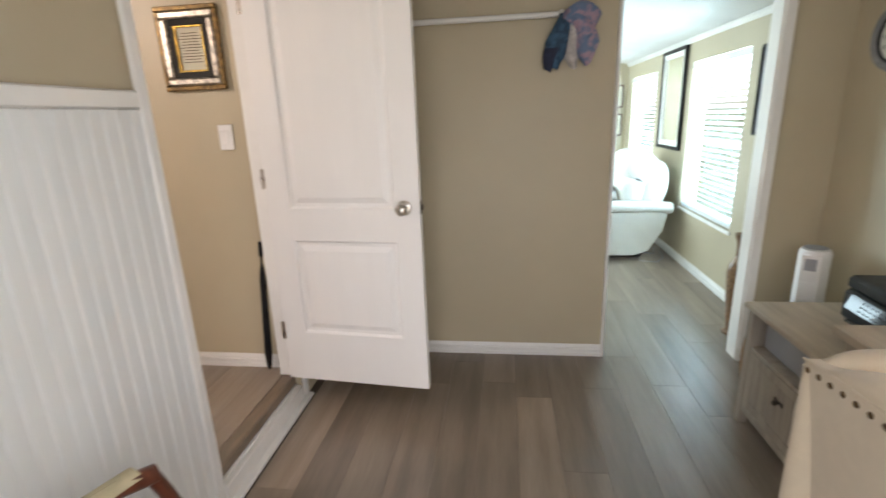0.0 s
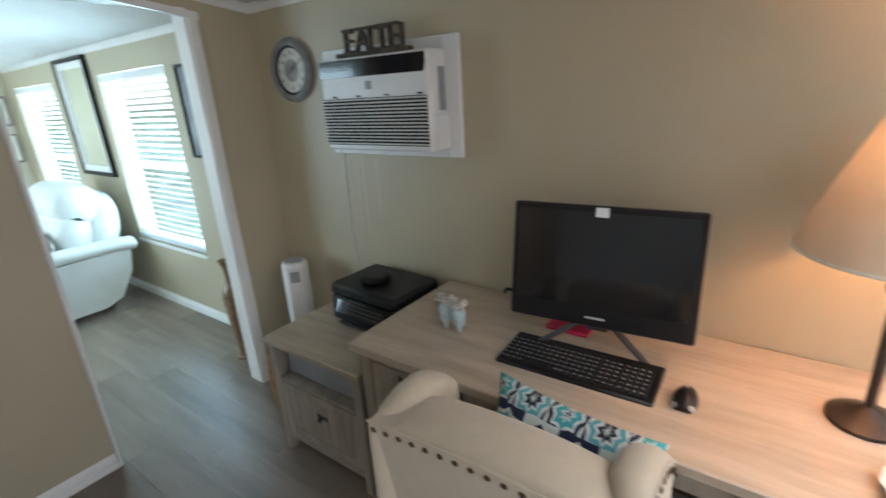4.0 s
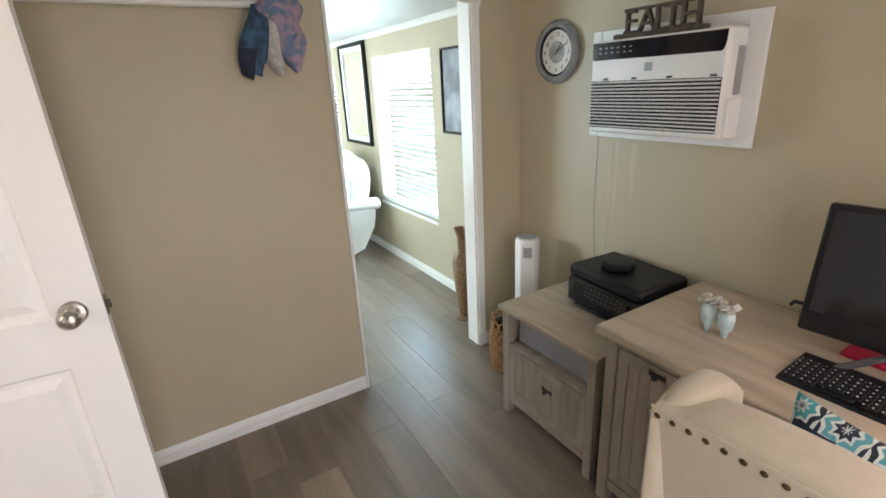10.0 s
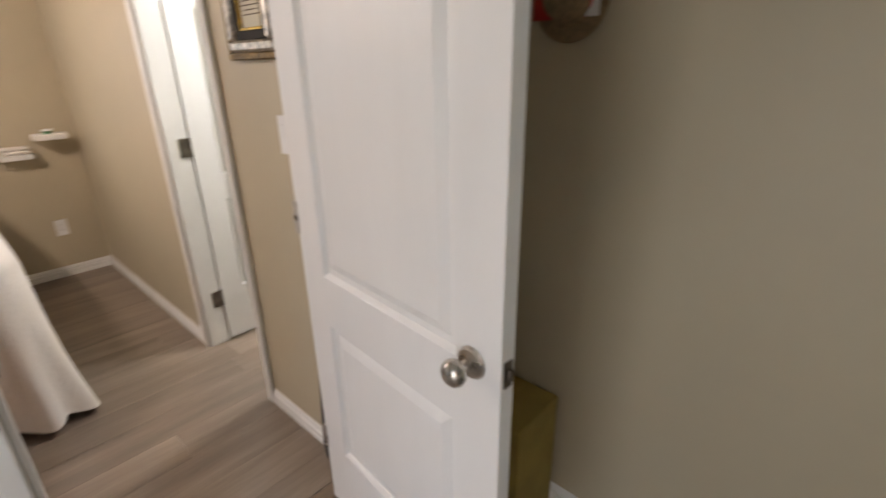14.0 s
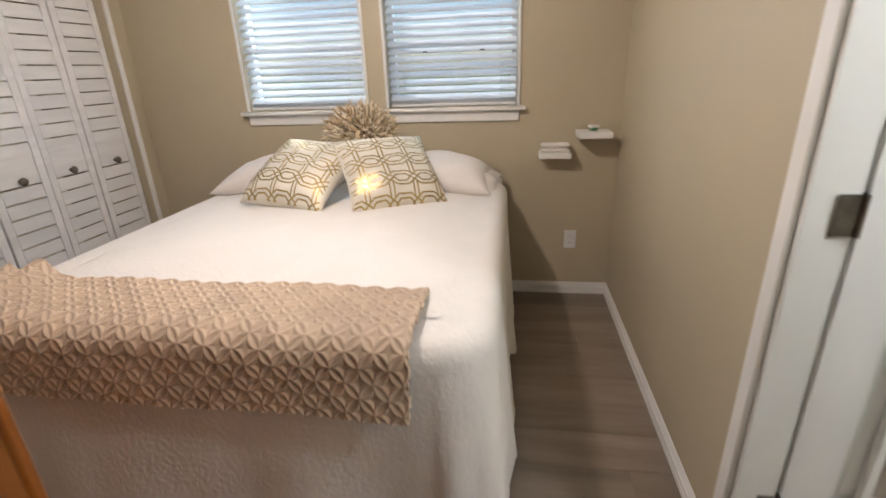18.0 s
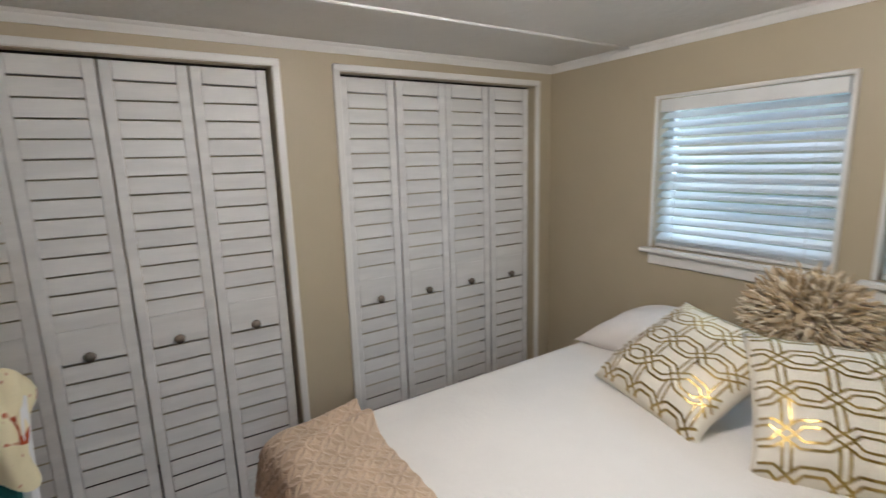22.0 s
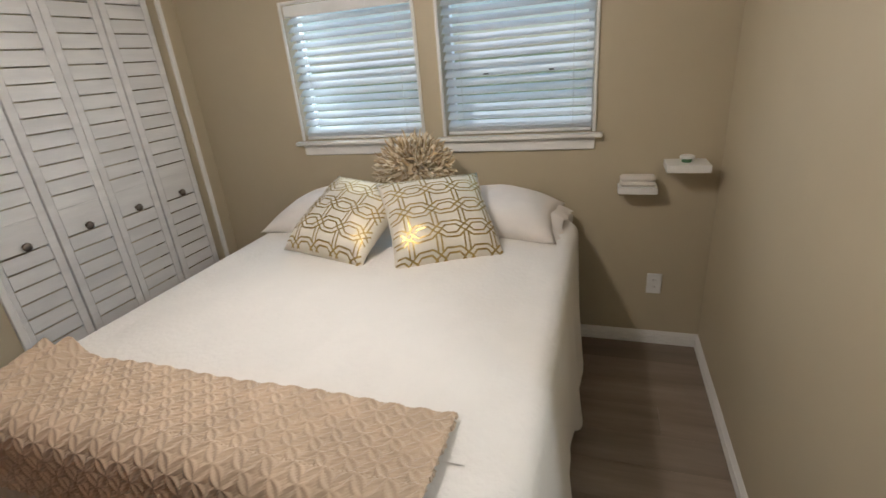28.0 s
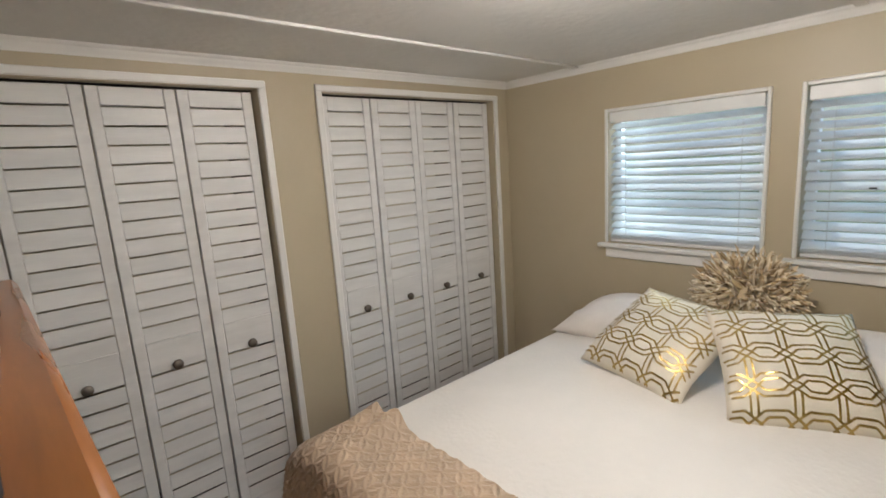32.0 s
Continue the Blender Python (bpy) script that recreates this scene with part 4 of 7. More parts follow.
# upright-grain copy of the honey oak, darkened for the chest's shaded side
M_HONEYV = mat("honey_oak_upright", (0.31, 0.098, 0.012), 0.40, var=0.12, vscale=3.0, stretch=(9, 9, 0.8), second=(0.155, 0.043, 0.006), mix=(0.34, 0.6), detail=7, bump=0.1, bscale=60, coat=0.08, bdist=0.001)
M_HONEY = mat("honey_oak", (0.385, 0.135, 0.017), 0.38, var=0.12, vscale=4.6, stretch=(1.1, 0.6, 13), second=(0.19, 0.056, 0.007), mix=(0.36, 0.56), detail=7, bump=0.1, bscale=60, coat=0.08, bdist=0.001)
M_HONEYT = mat("honey_oak_top", (0.33, 0.122, 0.030), 0.28, var=0.18, vscale=2.6, stretch=(10, 1.0, 8), second=(0.235, 0.078, 0.018), mix=(0.3, 0.65), detail=6, coat=0.4)
M_MAHOG = mat("dark_red_mahogany", (0.085, 0.024, 0.013), 0.28, var=0.2, vscale=10, coat=0.4)
M_GOLD = mat("gold_leaf_frame", (0.42, 0.27, 0.06), 0.38, 0.9, var=0.35, vscale=50, bump=0.3, bscale=150)
M_BLACKGOLD = mat("dark_antiqued_frame", (0.17, 0.105, 0.036), 0.4, 0.6, var=0.45, vscale=40, bump=0.4, bscale=120)
M_SMOKE = clear_glass("frosted_clear_plastic", (0.80, 0.80, 0.82), 0.25)
# darker copy of the straw, with the shade behind the door put into its colour
M_SHADESTRAW = mat("shaded_straw", (0.24, 0.165, 0.09), 0.85, var=0.2, vscale=60, bump=0.6, bscale=160, bdist=0.003)
M_STRAW = mat("straw_weave", (0.62, 0.36, 0.17), 0.8, var=0.2, vscale=60, bump=0.6, bscale=160, bdist=0.003)
M_FLORAL = mat("cream_floral_cloth", (0.76, 0.69, 0.46), 0.85, var=0.08, vscale=15, second=(0.46, 0.085, 0.03), mix=(0.40, 0.43), detail=2)
M_TEAL = mat("teal_cloth", (0.04, 0.24, 0.25), 0.85)
M_NAVY = mat("navy_cloth", (0.018, 0.024, 0.055), 0.8, var=0.2, vscale=30)
M_BLUEPINK = mat("blue_pink_print", (0.33, 0.22, 0.27), 0.85, var=0.2, vscale=22, second=(0.13, 0.19, 0.30), mix=(0.42, 0.58), detail=3)
M_PALEC = mat("pale_print_cloth", (0.50, 0.47, 0.45), 0.85, var=0.15, vscale=50)
M_BLUEC2 = mat("deep_blue_print", (0.035, 0.085, 0.15), 0.85, var=0.4, vscale=30)
M_RED = mat("red_cloth", (0.45, 0.02, 0.015), 0.8, var=0.1)
M_YELLOW = mat("ochre_cardboard", (0.33, 0.24, 0.06), 0.8, var=0.1)
M_PINK = mat("hot_pink_plastic", (0.55, 0.01, 0.07), 0.4)
M_WALNUT = mat("red_brown_chair_wood", (0.10, 0.028, 0.014), 0.3, var=0.25, vscale=8, stretch=(4, 4, 1), coat=0.4)
M_SEATC = mat("cream_gold_upholstery", (0.46, 0.40, 0.26), 0.8, var=0.08, vscale=20, bump=0.2, bscale=300)
M_PAPER = mat("cream_paper", (0.62, 0.58, 0.46), 0.8, var=0.03)
M_INK = mat("brown_ink", (0.12, 0.09, 0.06), 0.8)
M_SILVERL = mat("silver_leaf_frame", (0.50, 0.46, 0.40), 0.35, 0.85, var=0.35, vscale=60, bump=0.4, bscale=140)
M_FOIL = mat("gold_foil", (0.46, 0.33, 0.12), 0.36, 1.0, var=0.15, vscale=30)
M_CREAMC = mat("cream_cotton", (0.80, 0.745, 0.63), 0.85, var=0.04, bump=0.2, bscale=300, bdist=0.001)
M_PETAL = mat("champagne_satin_petals", (0.80, 0.71, 0.55), 0.3, 0.0, var=0.2, vscale=14, second=(0.54, 0.41, 0.24), sheen=0.3)
n_, l_ = M_PETAL.node_tree.nodes, M_PETAL.node_tree.links
gi, rp = n_.new("ShaderNodeNewGeometry"), n_.new("ShaderNodeValToRGB")
rp.color_ramp.elements[0].color, rp.color_ramp.elements[1].color = (0.26, 0.165, 0.07, 1), (0.88, 0.80, 0.64, 1)
rp.color_ramp.elements.new(0.45).color = (0.62, 0.47, 0.27, 1)
l_.new(gi.outputs["Random Per Island"], rp.inputs[0])
l_.new(rp.outputs[0], n_["Principled BSDF"].inputs["Base Color"])
M_DOME = mat("lit_opal_glass", (0.95, 0.92, 0.86), 0.3, var=0.01, emit=9.0, ecol=(1.0, 0.92, 0.82))
M_TOWEL = mat("white_terry_towel", (0.74, 0.70, 0.64), 0.95, var=0.04, bump=0.6, bscale=260, bdist=0.003)
M_VANITY = mat("cream_vanity_paint", (0.66, 0.62, 0.50), 0.45, var=0.03)
M_AQUA = mat("aqua_towel", (0.36, 0.56, 0.58), 0.95, bump=0.5, bscale=250, bdist=0.003)
M_TILE = mat("grey_mosaic_tile", (0.30, 0.29, 0.28), 0.25, var=0.1, rnd=0.75)
M_RUG = mat("grey_coral_bath_mat", (0.30, 0.30, 0.30), 0.95, var=0.1, vscale=5, second=(0.50, 0.13, 0.09), mix=(0.40, 0.46), detail=1)
M_SAGE = mat("print_under_glass", (0.34, 0.37, 0.42), 0.12, var=0.3, vscale=4)


def medallion(name, pitch):
    """Printed cotton with rows of ringed flowers in teal, navy and white."""
    m = mat(name, (0.62, 0.66, 0.64), 0.85, bump=0.2, bscale=400)
    n, l = m.node_tree.nodes, m.node_tree.links
    tc = n.new("ShaderNodeTexCoord")

    def op(kind, a, b=None, c=None):
        q = n.new("ShaderNodeMath")
        q.operation = kind
        for k, v in enumerate((a, b, c)):
            if v is None:
                continue
            if isinstance(v, (int, float)):
                q.inputs[k].default_value = v
            else:
                l.new(v, q.inputs[k])
        return q.outputs[0]
    sp = n.new("ShaderNodeSeparateXYZ")
    l.new(tc.outputs["Object"], sp.inputs[0])
    x, y = op("DIVIDE", sp.outputs[0], pitch), op("DIVIDE", sp.outputs[1], pitch)
    row = op("FLOOR", y)
    x = op("ADD", x, op("MULTIPLY", row, 0.5))
    fx, fy = op("SUBTRACT", op("FRACT", x), 0.5), op("SUBTRACT", op("FRACT", y), 0.35)
    r = op("SQRT", op("ADD", op("MULTIPLY", fx, fx), op("MULTIPLY", fy, fy)))
    ang = op("ARCTAN2", fy, fx)
    petal = op("MULTIPLY", op("ABSOLUTE", op("SINE", op("MULTIPLY", ang, 4.0))), 0.10)
    v = op("ADD", r, petal)
    cell = op("ADD", op("FLOOR", x), op("MULTIPLY", row, 3.0))
    odd = op("MODULO", op("ABSOLUTE", cell), 2.0)
    ramps = []
    for cols in (((0.05, (0.55, 0.60, 0.58)), (0.12, (0.012, 0.018, 0.034)), (0.26, (0.55, 0.62, 0.60)), (0.34, (0.09, 0.34, 0.40)), (0.47, (0.60, 0.64, 0.60)), (0.56, (0.015, 0.025, 0.06))),
                 ((0.05, (0.02, 0.03, 0.07)), (0.13, (0.62, 0.66, 0.62)), (0.20, (0.05, 0.33, 0.36)), (0.36, (0.60, 0.66, 0.64)), (0.44, (0.012, 0.02, 0.035)), (0.56, (0.60, 0.65, 0.62)))):
        rp = n.new("ShaderNodeValToRGB")
        rp.color_ramp.interpolation = "CONSTANT"
        el = rp.color_ramp.elements
        el[0].position, el[0].color = 0.0, (0.55, 0.60, 0.58, 1)
        el[1].position, el[1].color = cols[0][0], (*cols[0][1], 1)
        for pos, c in cols[1:]:
            e = el.new(pos)
            e.color = (*c, 1)
        l.new(v, rp.inputs[0])
        ramps.append(rp.outputs[0])
    mx = n.new("ShaderNodeMix")
    mx.data_type = "RGBA"
    l.new(odd, mx.inputs[0])
    l.new(ramps[0], mx.inputs[6])
    l.new(ramps[1], mx.inputs[7])
    l.new(mx.outputs[2], n["Principled BSDF"].inputs["Base Color"])
    return m


M_MEDAL = medallion("teal_navy_medallion_print", 0.094)


def grooved_panel(parent, y0, y1, z0, z1, x, n, depth=0.012):
    """Vertical boards with grooves, facing -x."""
    w = (y1 - y0) / n
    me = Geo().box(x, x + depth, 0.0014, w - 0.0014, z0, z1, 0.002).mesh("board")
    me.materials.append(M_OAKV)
    for i in range(n):
        part("board", me, None, parent, m=pose(0, y0 + w * i, 0))


def frame_front(parent, name, x0, x1, a, b, z0, z1, w):
    """A framed front of two stiles and two rails; the stile carries the rest."""
    d = part(name, Geo().box(x0 + 0.006, x1, a + 0.001, b - 0.001, z0 + 0.001, z1 - 0.001), M_OAKV, parent)
    for y in (a, b - w):
        part("stile", Geo().box(x0, x0 + 0.0058, y, y + w, z0, z1, 0.0015), M_OAKV, d)
    for z in (z0, z1 - w):
        part("rail", Geo().box(x0 + 0.0005, x0 + 0.0058, a + w, b - w, z, z + w, 0.0015), M_OAKV, d)
    return d


def bow_pull(parent, x, y, z):
    """A small dark pull facing -x: a bow-tie plate, a post and a drop knob."""
    p = part("pull_plate", Geo().extrude([(y - 0.030, z + 0.011), (y - 0.006, z + 0.005), (y + 0.006, z + 0.005), (y + 0.030, z + 0.011), (y + 0.030, z - 0.011), (y + 0.006, z - 0.005), (y - 0.006, z - 0.005), (y - 0.030, z - 0.011)], x - 0.003, x, "x"), M_BRONZE, parent, "dark bronze pull")
    part("knob", Geo().lathe([(0.0, -0.024), (0.008, -0.023), (0.011, -0.017), (0.008, -0.011), (0.004, -0.003)], (x, y, z - 0.003), 14, "x"), M_BRONZE, p)
    return p


# ---- office: desk ----
DESK = thing("desk", "pale washed-oak executive desk with beadboard drawers", "desk", pose(0, 0, 0))
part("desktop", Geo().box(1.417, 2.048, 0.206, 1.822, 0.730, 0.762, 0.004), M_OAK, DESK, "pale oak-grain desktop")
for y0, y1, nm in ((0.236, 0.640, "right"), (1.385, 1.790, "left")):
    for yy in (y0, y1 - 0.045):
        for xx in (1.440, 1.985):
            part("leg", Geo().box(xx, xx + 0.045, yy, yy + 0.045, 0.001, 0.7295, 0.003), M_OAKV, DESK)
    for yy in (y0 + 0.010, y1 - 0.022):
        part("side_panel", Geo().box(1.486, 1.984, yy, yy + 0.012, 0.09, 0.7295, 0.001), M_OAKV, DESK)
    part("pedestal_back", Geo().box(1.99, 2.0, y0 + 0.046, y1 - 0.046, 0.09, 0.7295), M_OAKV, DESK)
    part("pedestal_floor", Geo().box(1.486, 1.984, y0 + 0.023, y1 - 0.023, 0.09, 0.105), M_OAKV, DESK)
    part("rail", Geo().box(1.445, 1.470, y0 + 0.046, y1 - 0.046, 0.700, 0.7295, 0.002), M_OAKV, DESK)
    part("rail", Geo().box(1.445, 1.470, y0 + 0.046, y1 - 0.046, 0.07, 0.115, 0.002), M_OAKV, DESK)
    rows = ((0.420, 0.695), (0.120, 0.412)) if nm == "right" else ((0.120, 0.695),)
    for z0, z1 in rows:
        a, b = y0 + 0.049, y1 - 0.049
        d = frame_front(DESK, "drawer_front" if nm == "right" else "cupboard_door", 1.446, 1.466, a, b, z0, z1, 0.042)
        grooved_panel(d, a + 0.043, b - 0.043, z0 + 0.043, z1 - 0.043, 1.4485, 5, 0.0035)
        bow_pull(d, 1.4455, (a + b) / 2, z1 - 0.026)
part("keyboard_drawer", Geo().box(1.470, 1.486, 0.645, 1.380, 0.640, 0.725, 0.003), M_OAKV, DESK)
for y in (0.80, 1.22):
    bow_pull(DESK, 1.4695, y, 0.69)
part("modesty_panel", Geo().box(1.99, 2.0, 0.640, 1.385, 0.25, 0.7295), M_OAKV, DESK)

CAB = thing("printer_stand", "washed-oak printer stand with an open shelf and beadboard door", "cabinet", pose(0, 0, 0))
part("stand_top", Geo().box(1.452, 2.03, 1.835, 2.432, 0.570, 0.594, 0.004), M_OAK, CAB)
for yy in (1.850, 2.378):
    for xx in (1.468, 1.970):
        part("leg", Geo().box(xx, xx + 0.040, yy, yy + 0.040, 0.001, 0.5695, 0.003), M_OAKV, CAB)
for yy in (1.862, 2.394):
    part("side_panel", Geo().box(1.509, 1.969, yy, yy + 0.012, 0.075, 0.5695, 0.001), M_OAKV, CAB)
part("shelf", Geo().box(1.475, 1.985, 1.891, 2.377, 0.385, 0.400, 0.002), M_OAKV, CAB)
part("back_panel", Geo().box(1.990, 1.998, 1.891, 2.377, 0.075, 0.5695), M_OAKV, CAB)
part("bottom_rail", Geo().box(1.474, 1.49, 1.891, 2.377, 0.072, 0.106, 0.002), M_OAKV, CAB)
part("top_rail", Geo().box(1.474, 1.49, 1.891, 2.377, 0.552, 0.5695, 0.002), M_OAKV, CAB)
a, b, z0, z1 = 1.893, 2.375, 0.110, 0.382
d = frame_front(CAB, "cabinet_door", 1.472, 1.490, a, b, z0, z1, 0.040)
grooved_panel(d, a + 0.041, b - 0.041, z0 + 0.041, z1 - 0.041, 1.4745, 8, 0.0035)
bow_pull(d, 1.4740, (a + b) / 2 - 0.02, 0.285)
solid("storage_bin", Geo().box(1.52, 1.96, 1.905, 2.365, 0.401, 0.535, 0.012), M_GREYP, "grey fabric bin on the open shelf of the stand", "bin")

PR = thing("printer", "black all-in-one inkjet printer on the stand", "printer", pose(1.875, 2.060, 0.5945, 0, 0, -3))
part("printer_body", Geo().box(-0.15, 0.145, -0.205, 0.205, 0.006, 0.128, 0.012), M_BLACK, PR)
part("scanner_lid", Geo().box(-0.148, 0.145, -0.203, 0.203, 0.130, 0.186, 0.014), M_BLACK, PR)
cp = part("control_panel", Geo().add([(-0.152, -0.15, 0.120), (-0.152, 0.15, 0.120), (-0.172, 0.15, 0.066), (-0.172, -0.15, 0.066), (-0.15, -0.15, 0.120), (-0.15, 0.15, 0.120), (-0.15, 0.15, 0.060), (-0.15, -0.15, 0.060)],
          [(0, 1, 2, 3), (4, 7, 6, 5), (0, 4, 5, 1), (3, 2, 6, 7), (1, 5, 6, 2), (0, 3, 7, 4)]), M_SCREEN, PR, "glossy control panel with buttons")
key = Geo().box(-0.003, 0.003, -0.005, 0.005, 0, 0.0015, 0.0005).mesh("button")
key.materials.append(mat("dim_button", (0.035, 0.035, 0.038), 0.5))
for i in range(3):
    for j in range(9):
        part("button", key, None, cp, m=pose(-0.1556 - 0.006 * i, -0.12 + 0.024 * j, 0.110 - 0.0165 * i, 0, -70))
part("output_tray", Geo().box(-0.168, -0.15, -0.14, 0.14, 0.010, 0.020, 0.003), M_BLACK, PR)
for y in (-0.17, -0.155):
    part("label_sticker", Geo().box(-0.1512, -0.1502, y, y + 0.010, 0.045, 0.085), M_KEYMARK, PR)
solid("router", Geo().lathe([(0.0, 0.0), (0.060, 0.0), (0.074, 0.010), (0.074, 0.026), (0.064, 0.036), (0.0, 0.038)], n=8), M_BLACK, "small black router on the printer lid", "router", m=pose(1.855, 2.09, 0.7815, 0, 0, -25))

# computer
mo = thing("computer", "black all-in-one desktop computer on a splayed metal stand", "computer", frame_pose((1.806, 1.083, 1.035), (0.05, -0.557, 0), (0.055, 0, 0.36)))
part("screen_case", Geo().box(-0.280, 0.280, -0.192, 0.188, -0.034, 0.0, 0.006), M_BLACK, mo)
part("screen", Geo().box(-0.262, 0.262, -0.128, 0.170, 0.0005, 0.0015, 0.0002), M_SCREEN, mo)
part("maker_mark", Geo().box(-0.03, 0.03, -0.165, -0.158, 0.0005, 0.0012), M_KEYMARK, mo, "small pale maker mark")
part("sticker", Geo().box(-0.020, 0.018, 0.155, 0.184, 0.0018, 0.0024), M_WHITEP, mo, "white paper sticker over the webcam")
for s in (-1, 1):
    part("stand_leg", Geo().tube([(s * 0.02, -0.12, -0.045), (s * 0.06, -0.195, -0.03), (s * 0.165, -0.268, 0.02)], 0.010, 8), M_STEEL, mo)
part("stand_neck", Geo().box(-0.035, 0.035, -0.215, -0.05, -0.06, -0.036, 0.006), M_STEEL, mo)
part("side_plug", Geo().tube([(-0.28, -0.12, -0.02), (-0.305, -0.12, -0.02), (-0.315, -0.135, -0.03)], 0.006, 8), M_BLACK, mo)
solid("pink_notebook", Geo().box(1.84, 1.95, 1.12, 1.27, 0.7625, 0.778, 0.004), M_PINK, "hot pink notebook lying under the computer screen", "notebook")
KB = thing("keyboard", "black full-size keyboard on the desk", "keyboard", frame_pose((1.668, 1.090, 0.7635), (0.01, -0.47, 0), (0.18, 0, 0.012)))
part("key_tray", Geo().box(-0.232, 0.232, -0.090, 0.090, 0, 0.014, 0.005), M_BLACK, KB)
kmesh = Geo().box(-0.0082, 0.0082, -0.0082, 0.0082, 0, 0.006, 0.002).mesh("key")
kmesh.materials.append(M_BLACK)
mark = Geo().box(-0.0022, 0.0022, -0.0026, 0.0026, 0.0061, 0.0064).mesh("key_mark")
mark.materials.append(M_KEYMARK)
for r in range(6):
    for c in range(22):
        x = -0.214 + 0.0193 * c + (0.006 if c > 14 else 0) + (0.004 if c > 17 else 0)
        if r == 0 and 3 < c < 9:
            continue
        k = part("key", kmesh, None, KB, m=pose(x, -0.066 + 0.0205 * r, 0.0142))
        part("key_mark", mark, None, k, m=pose(-0.003, 0.003, 0))
part("space_bar", Geo().box(-0.130, -0.062, -0.0742, -0.0578, 0.0142, 0.0202, 0.002), M_BLACK, KB)
MS = thing("mouse", "black and grey optical mouse beside the keyboard", "mouse", frame_pose((1.655, 0.792, 0.7625), (0.02, -1, 0), (1, 0, 0)))
g = Geo()
rings = []
for i in range(10):
    t = i / 9
    w = 0.031 * math.sin(math.pi * (0.12 + 0.80 * t)) ** 0.5
    h = 0.036 * math.sin(math.pi * (0.10 + 0.78 * t)) ** 0.7
    rings.append([(w * math.cos(a), -0.05 + 0.10 * t, max(0.0, h * math.sin(a))) for a in [math.pi * k / 10 for k in range(11)]] + [(0, -0.05 + 0.10 * t, 0.0)])
part("shell", g.ring_loft(rings), M_BLACK, MS)
part("wheel", Geo().lathe([(0.009, -0.004), (0.011, 0.0), (0.009, 0.004)], (0, 0.02, 0.028), 14, "x"), M_GREYP, MS)
part("grip", Geo().box(-0.028, 0.028, -0.049, -0.030, 0.001, 0.016, 0.006), M_GREYP, MS, "grey grip at the heel")

# table lamp
LP = thing("table_lamp", "lit table lamp with a pleated cream shade and bronze base", "lamp", pose(1.785, 0.422, 0.7625))
part("base", Geo().lathe([(0.0, 0.0), (0.078, 0.0), (0.079, 0.010), (0.070, 0.016), (0.060, 0.020), (0.045, 0.030), (0.020, 0.038), (0.013, 0.046), (0.0, 0.046)], n=36), M_BRONZE, LP)
part("stem", Geo().lathe([(0.011, 0.046), (0.0105, 0.10), (0.013, 0.30), (0.016, 0.325), (0.024, 0.340), (0.026, 0.350), (0.018, 0.360), (0.013, 0.366), (0.016, 0.38), (0.011, 0.385), (0.0, 0.385)], n=20), M_BRONZE, LP)
part("socket_plate", Geo().lathe([(0.0, 0.385), (0.035, 0.386), (0.037, 0.390), (0.014, 0.396), (0.014, 0.43), (0.0, 0.43)], n=24), M_NAIL, LP)
part("socket", Geo().lathe([(0.012, 0.43), (0.014, 0.44), (0.014, 0.565), (0.0, 0.566)], n=14), M_BRASS, LP)
g, n = Geo(), 112
rings = []
for k in range(9):
    t = k / 8
    r = 0.206 + (0.086 - 0.206) * t
    rings.append([((r + (0.0028 if j % 2 else -0.0028)) * math.cos(2 * math.pi * j / n), (r + (0.0028 if j % 2 else -0.0028)) * math.sin(2 * math.pi * j / n), 0.432 + 0.288 * t) for j in range(n)])
g.ring_loft(rings, caps=False)
part("shade", g, M_SHADE, LP, "cream pleated empire shade", angle=80)
for r, z in ((0.207, 0.432), (0.087, 0.720)):
    part("shade_trim", Geo().ring_loft([[((r + 0.003 * math.cos(q)) * math.cos(a), (r + 0.003 * math.cos(q)) * math.sin(a), z + 0.005 * math.sin(q)) for q in [2 * math.pi * k / 6 for k in range(6)]] for a in [2 * math.pi * j / 48 for j in range(48)]], closed=True), M_CREAMC, LP)
for a in (0, 120, 240):
    part("spider_arm", Geo().tube([(0, 0, 0.716), (0.081 * math.cos(radians(a)), 0.081 * math.sin(radians(a)), 0.712)], 0.0016, 6), M_BRASS, LP)
for s in (-1, 1):
    part("harp", Geo().tube([(0, 0, 0.43), (0, s * 0.045, 0.50), (0, s * 0.05, 0.60), (0, s * 0.025, 0.70), (0, 0, 0.716)], 0.0016, 6), M_BRASS, LP)
part("finial", Geo().lathe([(0.004, 0.716), (0.007, 0.722), (0.004, 0.728), (0.006, 0.738), (0.0, 0.745)], n=12), M_BRASS, LP)
part("bulb", Geo().ball((0, 0, 0.60), (0.028, 0.028, 0.034), 14, 10), mat("warm_bulb_glass", (1, 0.8, 0.5), 0.3, emit=3.0, ecol=(1.0, 0.66, 0.32)), LP).visible_shadow = False
part("cord", Geo().tube([(0.04, -0.05, 0.006), (0.06, -0.12, 0.004), (0.05, -0.19, 0.004), (0.06, -0.224, 0.002), (0.07, -0.234, -0.05), (0.08, -0.236, -0.4)], 0.003, 6), M_RUST, LP)
# plate
PL = thing("plate", "white fluted ceramic dish with a tan soap on it", "plate", pose(1.556, 0.333, 0.7625))
g, rings = Geo(), []
